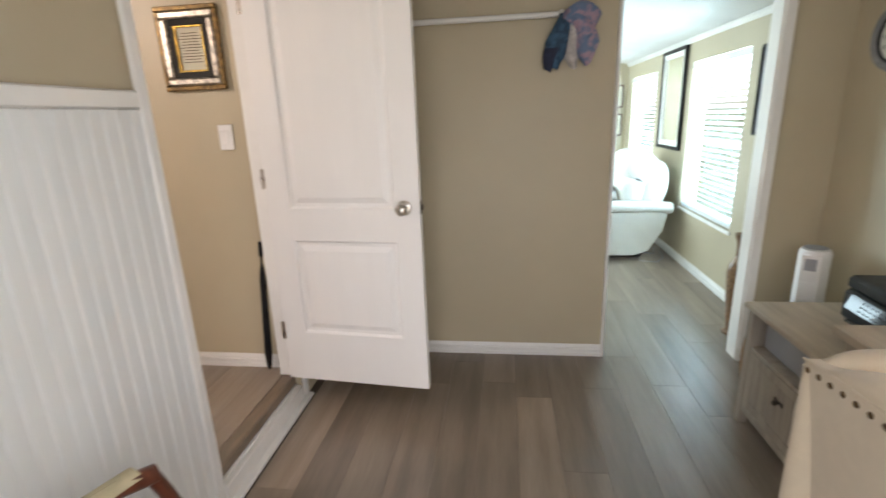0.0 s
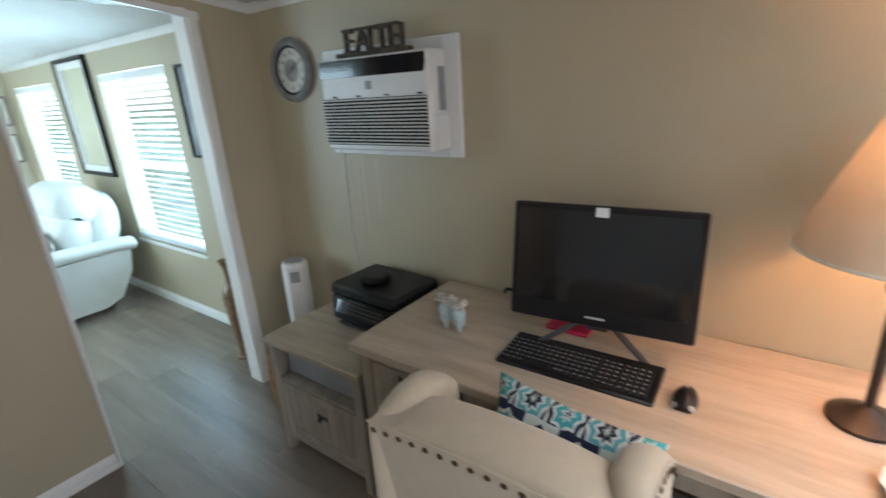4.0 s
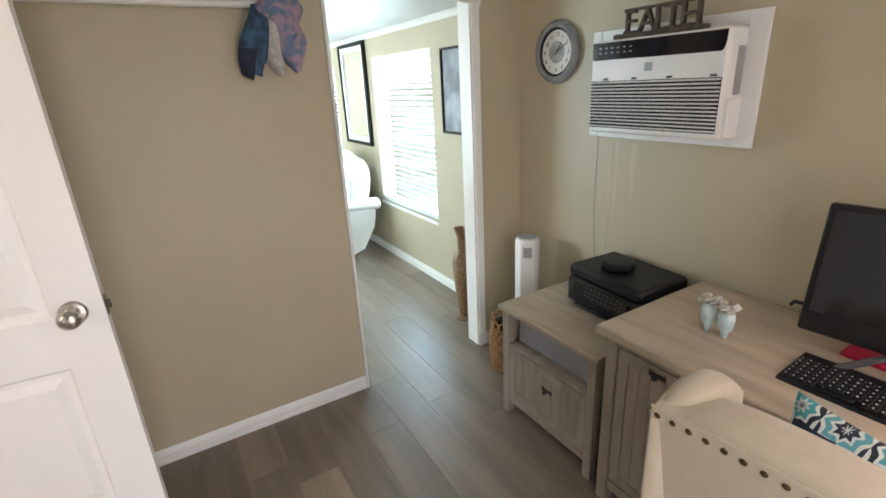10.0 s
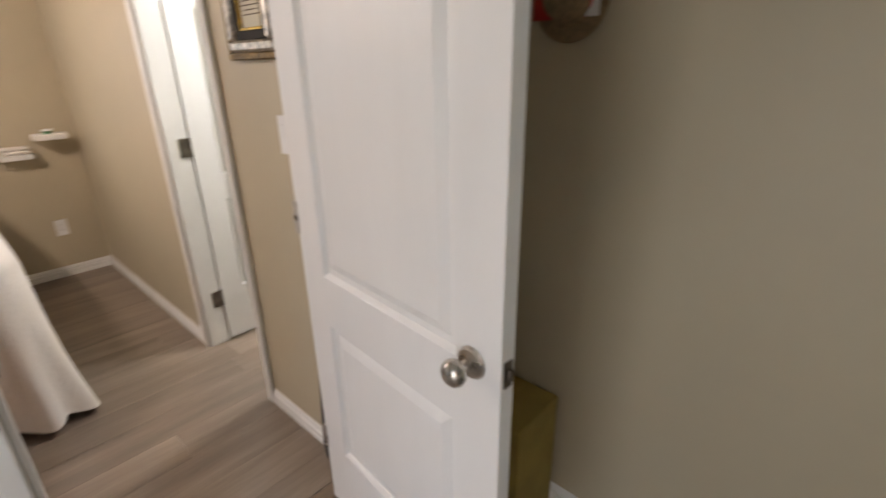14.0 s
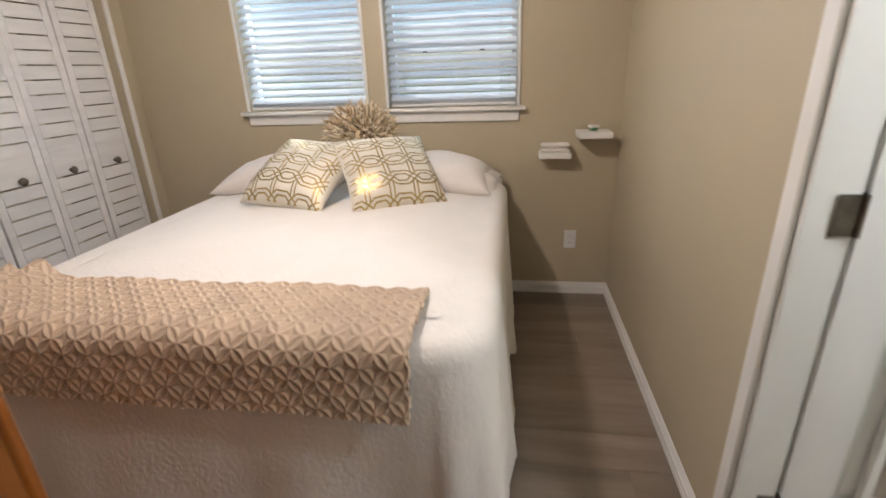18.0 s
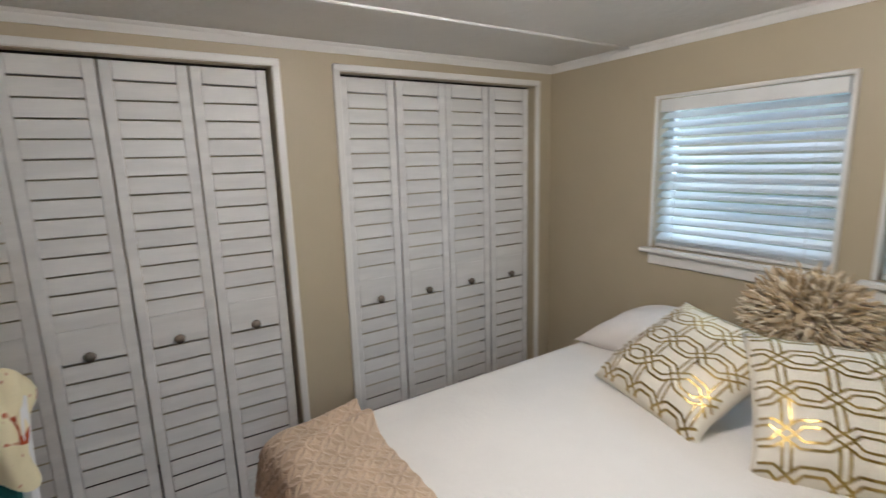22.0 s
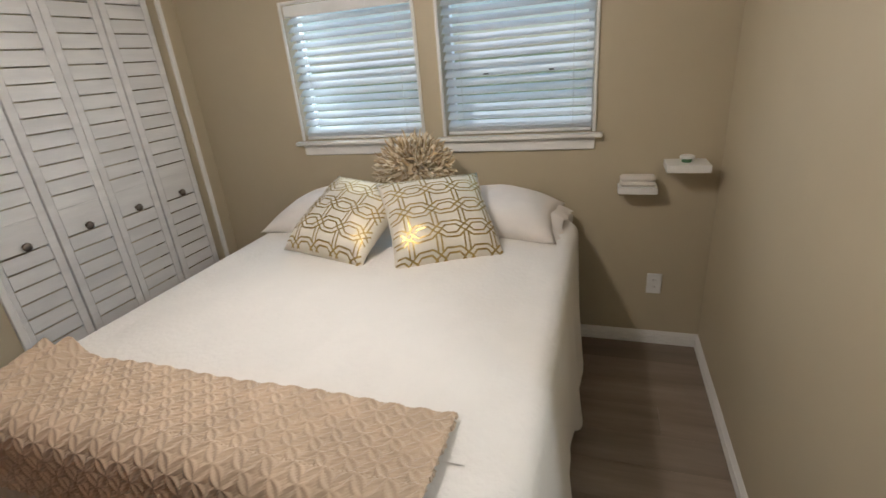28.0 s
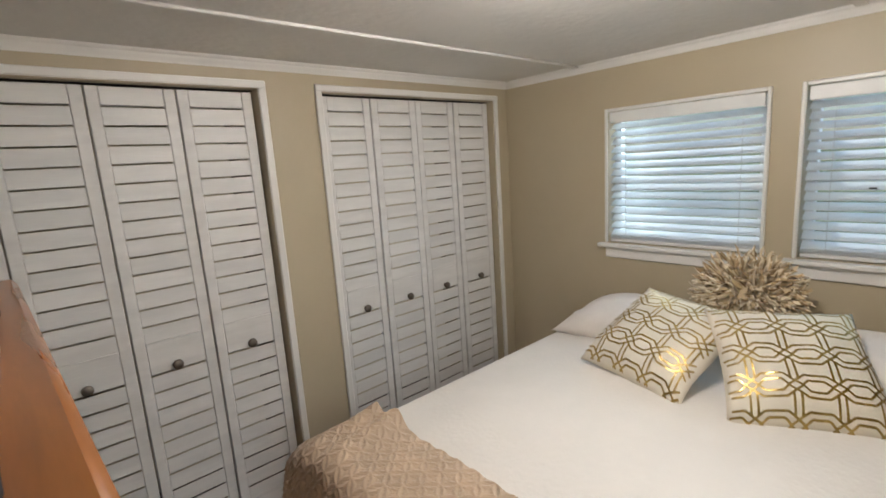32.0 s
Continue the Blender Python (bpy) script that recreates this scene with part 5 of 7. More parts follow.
for r, z in ((0.0, 0.002), (0.045, 0.001), (0.05, 0.004), (0.066, 0.011), (0.084, 0.016), (0.086, 0.019), (0.083, 0.020), (0.064, 0.015), (0.049, 0.008), (0.0, 0.006)):
    rings.append([(max(r, 1e-4) * (1 + 0.02 * math.cos(12 * a) * (r > 0.06)) * math.cos(a), max(r, 1e-4) * (1 + 0.02 * math.cos(12 * a) * (r > 0.06)) * math.sin(a), z) for a in [2 * math.pi * j / 72 for j in range(72)]])
part("dish", g.ring_loft(rings), M_CERAMIC, PL)
solid("soap", Geo().lathe([(0.0, 0.0), (0.026, 0.0), (0.030, 0.006), (0.028, 0.013), (0.0, 0.016)], n=28), M_SOAP, "tan oval soap lying on the dish", "soap", m=pose(1.552, 0.330, 0.7705))
# pair of figurines
for y, tl, sc in ((1.578, 4, 1.0), (1.520, -4, 1.04)):
    FG = thing("figurine", "pale blue ceramic tulip figurine crowned with silver flowers", "figurine", pose(1.675, y, 0.763, 0, tl, 20), "pair of figurines")
    part("body", Geo().lathe([(0.0, 0.0), (0.008, 0.001), (0.009, 0.010), (0.014, 0.026), (0.022, 0.050), (0.026, 0.072), (0.024, 0.088), (0.015, 0.098), (0.0, 0.100)], n=20), M_BLUEC, FG)
    for s in (-1, 1):
        part("wing", Geo().ball((0.0, s * 0.016, 0.058), (0.013, 0.008, 0.032), 10, 8), M_BLUEC, FG)
    for k in range(7):
        a = k * 0.9
        c = (0.022 * math.cos(a) * (k > 0), 0.022 * math.sin(a) * (k > 0), 0.108 + 0.010 * (k % 2))
        fl = Geo()
        for q in range(5):
            b2 = q * 1.2566 + k
            fl.ball((c[0] + 0.008 * math.cos(b2), c[1] + 0.008 * math.sin(b2), c[2] + 0.004 * (q % 2)), (0.0095, 0.0095, 0.007), 8, 5)
        part("flower", fl, M_SILVERF, FG)

# desk chair
CH1 = thing("desk_chair", "oatmeal linen wingback desk chair with bronze nailheads", "chair", pose(1.0925, 1.055, 0, 0, 0, 0.8))
HALF = 0.286


def back_edge(y):
    return 0.894 + 0.014 * (1 - (y / HALF) ** 2)


def roll(y):
    """How far the stuffed top rises between the wings."""
    q = min(1.0, abs(y) / 0.232)
    return 0.008 + 0.030 * (1 - q ** 3.0) ** 0.8


g, rings = Geo(), []
for i in range(37):
    y = -HALF + 0.004 + (2 * HALF - 0.008) * i / 36
    zc, h = back_edge(y), roll(y)
    ring = [(0.030, y, 0.30), (-0.044, y, zc - 0.012), (-0.0455, y, zc - 0.004), (-0.043, y, zc)]
    for k in range(1, 11):
        a = math.pi * k / 11
        ring.append((0.036 - 0.079 * math.cos(a), y, zc - 0.022 * k / 11 + h * math.sin(a) ** 0.8))
    ring += [(0.117, y, zc - 0.045), (0.13, y, 0.42), (0.13, y, 0.30)]
    rings.append(ring)
part("backrest", g.ring_loft(rings), M_LINEN, CH1, angle=50)
part("piping", Geo().tube([(-0.0455, -HALF + 2 * HALF * i / 24, back_edge(-HALF + 2 * HALF * i / 24) + 0.0005) for i in range(25)], 0.0035, 6), M_LINEN, CH1)


def wing_top(t):
    return 0.888 + 0.034 * math.sin(math.pi / 2 * min(1.0, t / 0.46)) ** 1.2 - 0.26 * max(0.0, t - 0.58) ** 1.7


for s in (-1, 1):
    g, rings = Geo(), []
    for i in range(21):
        t = i / 20
        x = -0.044 + 0.262 * t
        z1, z0 = wing_top(t), 0.42
        yo = s * (HALF + 0.012 * t)
        w = 0.016 + 0.066 * min(1.0, t / 0.40) ** 0.8
        ring = [(x, yo, z0), (x, yo, z1 - 0.020)]
        for k in range(1, 8):
            a = math.pi * k / 8
            ring.append((x, yo - s * w * 0.5 * (1 - math.cos(a)), z1 - 0.018 + 0.026 * math.sin(a) * min(1.0, 0.35 + t * 2.2)))
        rings.append(ring + [(x, yo - s * w, z1 - 0.045), (x, yo - s * w * 0.9, z0)])
    part("wing", g.ring_loft(rings), M_LINEN, CH1, angle=60)
    part("piping", Geo().tube([(-0.044 + 0.262 * i / 16, s * (HALF + 0.0005 + 0.012 * i / 16), wing_top(i / 16) - 0.012) for i in range(17)], 0.0032, 6), M_LINEN, CH1)
    part("seat_side", Geo().box(0.02, 0.50, s * 0.262, s * 0.300, 0.28, 0.46, 0.016), M_LINEN, CH1)
part("seat", Geo().box(0.12, 0.54, -0.255, 0.255, 0.36, 0.50, 0.045), M_LINEN, CH1)
part("seat_rail", Geo().box(0.03, 0.52, -0.258, 0.258, 0.26, 0.355, 0.010), M_LINEN, CH1)
for x, y, dx in ((0.06, -0.25, -0.05), (0.06, 0.25, -0.05), (0.48, -0.25, 0.0), (0.48, 0.25, 0.0)):
    part("leg", Geo().tube([(x, y, 0.262), (x + dx, y, 0.001)], 0.022, 10, 0.015), M_WALNUT, CH1)
nail = Geo().lathe([(0.0075, 0.0), (0.007, 0.002), (0.004, 0.0042), (0.0, 0.005)], n=12).mesh("nailhead")
nail.materials.append(M_NAIL)
for i in range(16):
    y = -0.271 + 0.542 * i / 15
    part("nailhead", nail, None, CH1, m=pose(-0.0425, y, back_edge(y) - 0.022, 0, -97))
for s in (-1, 1):
    for i in range(11):
        t = 0.05 + 0.92 * i / 10
        part("nailhead", nail, None, CH1, m=pose(-0.044 + 0.262 * t, s * (HALF + 0.001 + 0.012 * t), wing_top(t) - 0.032, -90 * s))
    for i in range(10):
        part("nailhead", nail, None, CH1, m=pose(-0.018 + 0.0045 * i, s * (HALF + 0.001), 0.835 - 0.038 * i, -90 * s))
solid("lumbar_pillow", pillow(0.43, 0.30, 0.12, seed=5.0), M_MEDAL, "teal and navy medallion-print pillow on the desk chair", "pillow",
      m=frame_pose((1.330, 1.005, 0.712), (-0.04, -0.41, -0.015), (0.12, 0, 0.27)))

# ---- on the outer wall ----
AC = thing("air_conditioner", "white through-wall air conditioner with a black display band", "air conditioner", pose(0, 0, 0))
g = Geo()
y0, y1, z0, z1 = 1.715, 2.465, 1.312, 1.772
for a in ((y0, y0 + 0.07, z0, z1), (y1 - 0.05, y1, z0, z1), (y0 + 0.0705, y1 - 0.0505, z0, z0 + 0.045), (y0 + 0.0705, y1 - 0.0505, z1 - 0.05, z1)):
    g.box(2.042, 2.059, a[0], a[1], a[2], a[3], 0.003)
part("wall_frame", g, M_WHITEP, AC)
part("frame_back", Geo().box(2.044, 2.057, y0 + 0.0705, y1 - 0.0505, z0 + 0.0455, z1 - 0.0505), M_WHITEP, AC)
part("housing", Geo().box(1.936, 2.0435, 1.776, 2.366, 1.346, 1.722, 0.010), M_WHITEP, AC)
fc = part("front_panel", Geo().box(1.914, 1.9355, 1.770, 2.350, 1.350, 1.720, 0.008), M_WHITEP, AC)
part("display_band", Geo().extrude([(1.790, 1.645), (2.340, 1.645), (2.346, 1.652), (2.346, 1.712), (1.776, 1.712), (1.778, 1.672), (1.783, 1.654)], 1.9115, 1.9135, "x"), M_SCREEN, fc, "glossy black display band")
part("badge", Geo().box(1.9115, 1.9135, 2.052, 2.086, 1.594, 1.626, 0.001), M_GREYP, fc)
for y in (2.150, 2.180, 2.210, 2.240, 2.270, 2.300):
    for z in (1.670, 1.688):
        part("indicator", Geo().box(1.9108, 1.9114, y, y + 0.011, z, z + 0.004), M_GREYP, fc)
for y in (1.808, 1.975, 2.130, 2.270):
    part("air_tab", Geo().box(1.9105, 1.9133, y - 0.012, y + 0.012, 1.566, 1.573, 0.001), M_BLACK, fc)
# dark sheet standing in for the shade between the louvres
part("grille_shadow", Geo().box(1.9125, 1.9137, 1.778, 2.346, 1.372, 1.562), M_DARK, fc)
sl = Geo().box(-0.004, 0.004, -0.283, 0.283, -0.0024, 0.0024, 0.0012).mesh("louvre")
sl.materials.append(M_WHITEP)
for k in range(14):
    part("louvre", sl, None, fc, m=pose(1.909, 2.062, 1.379 + 0.0136 * k, 0, 18))
part("side_vent", Geo().box(1.985, 2.030, 1.7745, 1.7755, 1.50, 1.66), M_GREYP, AC)
part("side_cover", Geo().box(1.952, 2.040, 1.768, 1.7745, 1.352, 1.490, 0.004), M_WHITEP, AC)

SG = thing("wooden_sign", "weathered dark wooden sign reading FAITH, standing on the air conditioner", "sign", frame_pose((1.975, 2.075, 1.7235), (0, -1, 0), (0, 0, 1)))
part("sign_base", Geo().box(-0.205, 0.185, 0.0, 0.018, -0.022, 0.022, 0.002), M_RUST, SG)


def letters(text, size, depth, material, parent, m, name="letter", spacing=1.0):
    cu = bpy.data.curves.new(name, "FONT")
    cu.body, cu.size, cu.extrude, cu.bevel_depth, cu.space_character = text, size, depth, 0.0, spacing
    ob = new(name, cu)
    me = bpy.data.meshes.new_from_object(ob)
    bpy.data.objects.remove(ob)
    bpy.data.curves.remove(cu)
    me.materials.clear()
    me.materials.append(material)
    return part(name, me, None, parent, m=m)


xx = -0.168
for ch, w in (("F", 0.066), ("A", 0.070), ("I", 0.042), ("T", 0.066), ("H", 0.072)):
    letters(ch, 0.125, 0.010, M_RUST, SG, pose(xx, 0.0175, 0.0))
    if ch in "FITH":
        part("serif", Geo().box(xx - 0.002, xx + w - 0.010, 0.018, 0.027, -0.009, 0.009, 0.002), M_RUST, SG)
    part("serif", Geo().box(xx - 0.002, xx + w - 0.010, 0.098, 0.109, -0.009, 0.009, 0.002), M_RUST, SG)
    xx += w
CK = thing("wall_clock", "round grey-rimmed wall clock with a pale face", "clock", frame_pose((2.0585, 2.703, 1.706), (0, -1, 0), (0, 0, 1)))
part("rim", Geo().lathe([(0.118, 0.0), (0.146, 0.0), (0.150, 0.012), (0.142, 0.028), (0.128, 0.036), (0.116, 0.030), (0.112, 0.014), (0.112, 0.0)], n=56), M_CLOCKW, CK)
part("inner_ring", Geo().lathe([(0.104, 0.0105), (0.113, 0.0105), (0.116, 0.020), (0.110, 0.024), (0.103, 0.018), (0.104, 0.0110)], n=48), M_BLACK, CK, "black inner ring")
part("face", Geo().lathe([(0.0, 0.010), (0.113, 0.010), (0.113, 0.013), (0.0, 0.013)], n=48), M_CLOCKF, CK)
part("centre_disc", Geo().lathe([(0.0, 0.0132), (0.052, 0.0132), (0.052, 0.0145), (0.0, 0.0145)], n=36), M_CLOCKC, CK)
for k in range(12):
    a = math.pi / 6 * k
    me = letters(str(12 if k == 0 else k), 0.026, 0.0004, M_RUST, CK, pose(0.083 * math.sin(a) - 0.008, 0.083 * math.cos(a) - 0.009, 0.0136), "numeral")
for ln, a, w in ((0.05, 40, 0.004), (0.075, 62, 0.003)):
    part("clock_hand", Geo().box(-w / 2, w / 2, -0.012, ln, 0.016, 0.0175), M_BLACK, CK, m=pose(0, 0, 0, 0, 0, -a))
solid("power_cable", Geo().tube([(2.0575, 2.42, 1.31), (2.0575, 2.425, 1.1), (2.0575, 2.42, 0.9), (2.0575, 2.40, 0.62)], 0.0018, 6), M_CORD, "thin pale cord hanging down the wall from the air conditioner", "cable")
M_STREAK = mat("paler_wall_paint", (0.52, 0.447, 0.32), 0.45, var=0.03, vscale=2)
for yc, w, zt, zb in ((2.30, 0.012, 1.30, 0.86), (2.21, 0.018, 1.29, 0.98), (2.34, 0.008, 1.28, 0.70)):
    part("paint_streak", Geo().extrude([(yc - w, zt), (yc + w, zt), (yc + w * 0.8, (zt + zb) / 2), (yc + w * 0.2, zb), (yc - w * 0.5, zb + 0.08)], 2.0592, 2.0599, "x"), M_STREAK, bpy.data.objects["wall_east"])

# ---- office: floor and wall things ----
HT = thing("tower_heater", "slim white tower heater standing in the corner", "heater", pose(1.895, 2.735, 0.0, 0, 0, 20))
part("foot", Geo().lathe([(0.0, 0.001), (0.10, 0.001), (0.10, 0.012), (0.09, 0.02), (0.0, 0.022)], n=32), M_WHITEP, HT)
part("column", Geo().lathe([(0.0, 0.022), (0.066, 0.022), (0.068, 0.03), (0.068, 0.735), (0.060, 0.752), (0.0, 0.757)], n=32), M_WHITEP, HT)
part("top_plate", Geo().lathe([(0.0, 0.7575), (0.050, 0.7575), (0.048, 0.760), (0.0, 0.761)], n=28), M_GREYP, HT)
part("front_panel", Geo().box(-0.044, 0.044, -0.0715, -0.050, 0.06, 0.735, 0.006), M_WHITEP, HT, m=pose(0, 0, 0, 0, 0, -60))
for k in range(9):
    part("grille_bar", Geo().box(-0.034 + 0.0078 * k, -0.030 + 0.0078 * k, -0.0745, -0.0716, 0.10, 0.60, 0.001), M_WHITEP, HT, m=pose(0, 0, 0, 0, 0, -60))
part("control_label", Geo().box(-0.024, 0.024, -0.0728, -0.0716, 0.655, 0.715, 0.0004), M_GREYP, HT, "grey control label", pose(0, 0, 0, 0, 0, -60))
BK = thing("wicker_basket", "round honey-coloured wicker basket with looped rim", "basket", pose(1.726, 2.690, 0.0))
part("core", Geo().lathe([(0.0, 0.002), (0.082, 0.002), (0.098, 0.16), (0.094, 0.285), (0.086, 0.285), (0.088, 0.16), (0.074, 0.014), (0.0, 0.014)], n=28), M_RUST, BK)
for k in range(15):
    z = 0.012 + 0.0187 * k
    r = 0.086 + 0.016 * math.sin(math.pi * z / 0.33)
    n = 48
    path = [((r + 0.005 * (1 if (j + k) % 2 else -1)) * math.cos(2 * math.pi * j / n), (r + 0.005 * (1 if (j + k) % 2 else -1)) * math.sin(2 * math.pi * j / n), z) for j in range(n + 1)]
    part("coil", Geo().tube(path, 0.0088, 6), M_WICKER, BK)
for k in range(12):
    a = 2 * math.pi * k / 12
    part("rim_loop", Geo().tube([(0.096 * math.cos(a + d), 0.096 * math.sin(a + d), 0.285 + h) for d, h in ((-0.26, 0), (-0.2, 0.03), (0, 0.045), (0.2, 0.03), (0.26, 0))], 0.007, 6), M_WICKER, BK)
ROD = thing("hanging_rod", "white wall-mounted garment rod", "rod", pose(0, 0, 0))
part("rod_tube", Geo().tube([(-0.68, 2.962, 1.918), (0.70, 2.962, 1.916)], 0.0145, 14), M_TRIM, ROD)
for x in (-0.67, 0.66):
    part("bracket", Geo().box(x, x + 0.02, 2.962, 2.999, 1.895, 1.94, 0.004), M_TRIM, ROD)


def flap(w, h, bow, seed, n=10):
    def f(u, v):
        a = 2 * u - 1
        wd = w * (0.30 + 0.70 * math.sin(math.pi * (0.10 + 0.62 * v))) * (1 - 0.75 * max(0.0, v - 0.62) / 0.38)
        return (a * wd / 2, -bow * (1 - a * a) - 0.02 * math.sin(5 * v + seed), -h * v + 0.02 * a * a * v)
    return Geo().sheet(f, n, 14, 0.004)


HTS = thing("cloth_hats", "cluster of blue and pink print cloth hats on the rod end", "hat", pose(-0.02, 0, -0.03))
for nm, x, y, z, w, h, mt, rz, tl in (("hat_flap", 0.690, 2.945, 1.93, 0.17, 0.29, M_BLUEC2, 25, 14), ("hat_flap", 0.735, 2.930, 1.90, 0.13, 0.25, M_PALEC, 5, -2),
                                      ("hat_flap", 0.765, 2.915, 1.930, 0.17, 0.28, M_BLUEPINK, -20, -14), ("hat_crown", 0.735, 2.915, 1.965, 0.24, 0.19, M_BLUEPINK, -8, -28),
                                      ("hat_flap", 0.675, 2.960, 1.90, 0.12, 0.28, M_NAVY, 30, 22)):
    part(nm, flap(w * 0.84, h * 0.90, 0.05, x * 10), mt, HTS, m=pose(0.728 + (x - 0.72) * 0.75, y, z, 0, tl, rz))
solid("red_cap", Geo().sheet(lambda u, v: (-0.10 + 0.20 * u, 2.985 - 0.09 * math.sin(math.pi * u) * math.sin(math.pi * (0.15 + 0.8 * v)), 1.96 - 0.27 * v), 12, 12, 0.004), M_RED, "red cap hanging behind the door", "cap", m=pose(-0.285, 0, 0))
g = Geo().lathe([(0.050, 0.066), (0.056, 0.047), (0.060, 0.004), (0.104, 0.0), (0.107, 0.006), (0.064, 0.012), (0.047, 0.073), (0.0, 0.080), (0.0, 0.070)], n=32)
HT2 = solid("straw_hat", g, M_SHADESTRAW, "straw hat hanging on the wall behind the door, coloured darker for the shade there", "hat", m=pose(-0.270, 2.985, 1.735, 90, 0, 0))
part("hat_tag", Geo().box(0.05, 0.085, -0.045, 0.005, 0.014, 0.016), M_WHITEP, HT2)
solid("carton", Geo().box(-0.50, -0.21, 2.74, 2.985, 0.001, 0.49, 0.003), M_YELLOW, "ochre cardboard carton standing behind the door", "box")

# wooden armchair by the panelling
AR = thing("armchair", "dark red-brown wooden armchair with cream upholstered arms", "chair", pose(-0.473, 1.176, 0.0, 0, 0, -15) @ pose(0.215, -0.335, 0.0))
part("seat_cushion", Geo().box(-0.23, 0.23, -0.24, 0.26, 0.40, 0.475, 0.03), M_SEATC, AR)
part("seat_frame", Geo().box(-0.25, 0.25, -0.26, 0.28, 0.33, 0.398, 0.01), M_WALNUT, AR)
part("back_cushion", Geo().box(-0.20, 0.20, -0.30, -0.25, 0.50, 0.90, 0.03), M_SEATC, AR)
part("back_frame", Geo().box(-0.24, -0.205, -0.31, -0.26, 0.0, 0.96, 0.008).box(0.205, 0.24, -0.31, -0.26, 0.0, 0.96, 0.008).box(-0.204, 0.204, -0.31, -0.26, 0.91, 0.96, 0.008), M_WALNUT, AR)
for s in (-1, 1):
    arm = part("arm", Geo().tube([(s * 0.235, -0.26, 0.665), (s * 0.24, 0.0, 0.655), (s * 0.235, 0.25, 0.638), (s * 0.215, 0.335, 0.622)], 0.024, 10), M_WALNUT, AR)
    part("arm_pad", Geo().sheet(lambda u, v, s=s: (s * 0.237 + 0.033 * (2 * u - 1), -0.22 + 0.52 * v, 0.676 - 0.035 * v + 0.018 * (1 - (2 * u - 1) ** 2)), 8, 12, 0.012), M_SEATC, arm, "cream padded arm top")
    part("arm_post", Geo().tube([(s * 0.217, 0.322, 0.632), (s * 0.220, 0.352, 0.550), (s * 0.224, 0.378, 0.470), (s * 0.230, 0.350, 0.405), (s * 0.232, 0.262, 0.364)], 0.019, 10), M_WALNUT, AR)
    part("leg", Geo().tube([(s * 0.225, 0.25, 0.332), (s * 0.23, 0.265, 0.001)], 0.022, 10, 0.015), M_WALNUT, AR)
PA = thing("plug_adapter", "white plug adapter beside the panelled wall", "adapter", pose(-0.655, 1.10, 0.0))
part("case", Geo().box(-0.03, 0.03, -0.05, 0.05, 0.021, 0.085, 0.014), M_WHITEP, PA)
for y in (-0.022, 0.022):
    part("socket_hole", Geo().lathe([(0.0, 0.0), (0.011, 0.0), (0.011, 0.001), (0.0, 0.001)], (0.0, y, 0.0852), 14), M_GREYP, PA)
part("lead", Geo().tube([(0.0, 0.05, 0.05), (0.01, 0.09, 0.06), (-0.01, 0.12, 0.03)], 0.004, 6), M_WHITEP, PA)

# hall: framed text, switch, folded umbrella
FR = thing("framed_text", "framed verse with a silver and dark ornate moulding", "picture", frame_pose((-1.051, 2.4985, 1.786), (1, 0, 0), (0, 0, 1)))


def frame_ring(w, h, wd, z0, z1, b=0.002):
    g = Geo()
    g.box(-w / 2, w / 2, h / 2 - wd, h / 2, z0, z1, b).box(-w / 2, w / 2, -h / 2, -h / 2 + wd, z0, z1, b)
    g.box(-w / 2, -w / 2 + wd, -h / 2 + wd, h / 2 - wd, z0, z1, b).box(w / 2 - wd, w / 2, -h / 2 + wd, h / 2 - wd, z0, z1, b)
    return g


part("outer_moulding", frame_ring(0.306, 0.366, 0.022, 0.001, 0.022, 0.004), M_BLACKGOLD, FR)
part("silver_moulding", frame_ring(0.262, 0.322, 0.034, 0.001, 0.028, 0.008), M_SILVERL, FR)
part("dark_liner", frame_ring(0.193, 0.253, 0.026, 0.001, 0.018, 0.003), M_DARK, FR)
part("gilt_slip", frame_ring(0.140, 0.200, 0.008, 0.001, 0.014, 0.001), M_GOLD, FR)
part("paper", Geo().box(-0.062, 0.062, -0.092, 0.092, 0.001, 0.006), M_PAPER, FR)
for k in range(11):
    w = 0.04 + 0.008 * ((k * 7) % 3)
    part("text_line", Geo().box(-w, w, 0.066 - 0.0125 * k, 0.0695 - 0.0125 * k, 0.0065, 0.0069), M_INK, FR)
SW = thing("light_switch", "white rocker light switch on the hall wall", "switch", frame_pose((-0.951, 2.4985, 1.384), (1, 0, 0), (0, 0, 1)))
part("plate", Geo().box(-0.036, 0.036, -0.059, 0.059, 0, 0.006, 0.002), M_WHITEP, SW)
part("rocker", Geo().box(-0.017, 0.017, -0.033, 0.033, 0.0062, 0.010, 0.002), M_WHITEP, SW)
UM = thing("folded_umbrella", "slim black folded umbrella leaning in the corner", "umbrella", pose(-0.888, 2.462, ZB + 0.001, 0, 4.0, 0))
part("canopy", Geo().lathe([(0.004, 0.0), (0.012, 0.02), (0.020, 0.10), (0.014, 0.55), (0.006, 0.60)], n=12), M_BLACK, UM)
part("strap", Geo().lathe([(0.0155, 0.46), (0.0160, 0.47), (0.0160, 0.52), (0.0150, 0.53)], n=12), M_BLACK, UM)
part("umbrella_handle", Geo().lathe([(0.004, 0.60), (0.004, 0.64), (0.011, 0.65), (0.010, 0.72), (0.0, 0.725)], n=12), M_BLACK, UM)


# ---- windows of the office and living room ----
root, bx = window("window_3", "white window beside the desk", "y", YS, -1, 0.98, 1.95, 0.74, 1.95, casing=0.0)
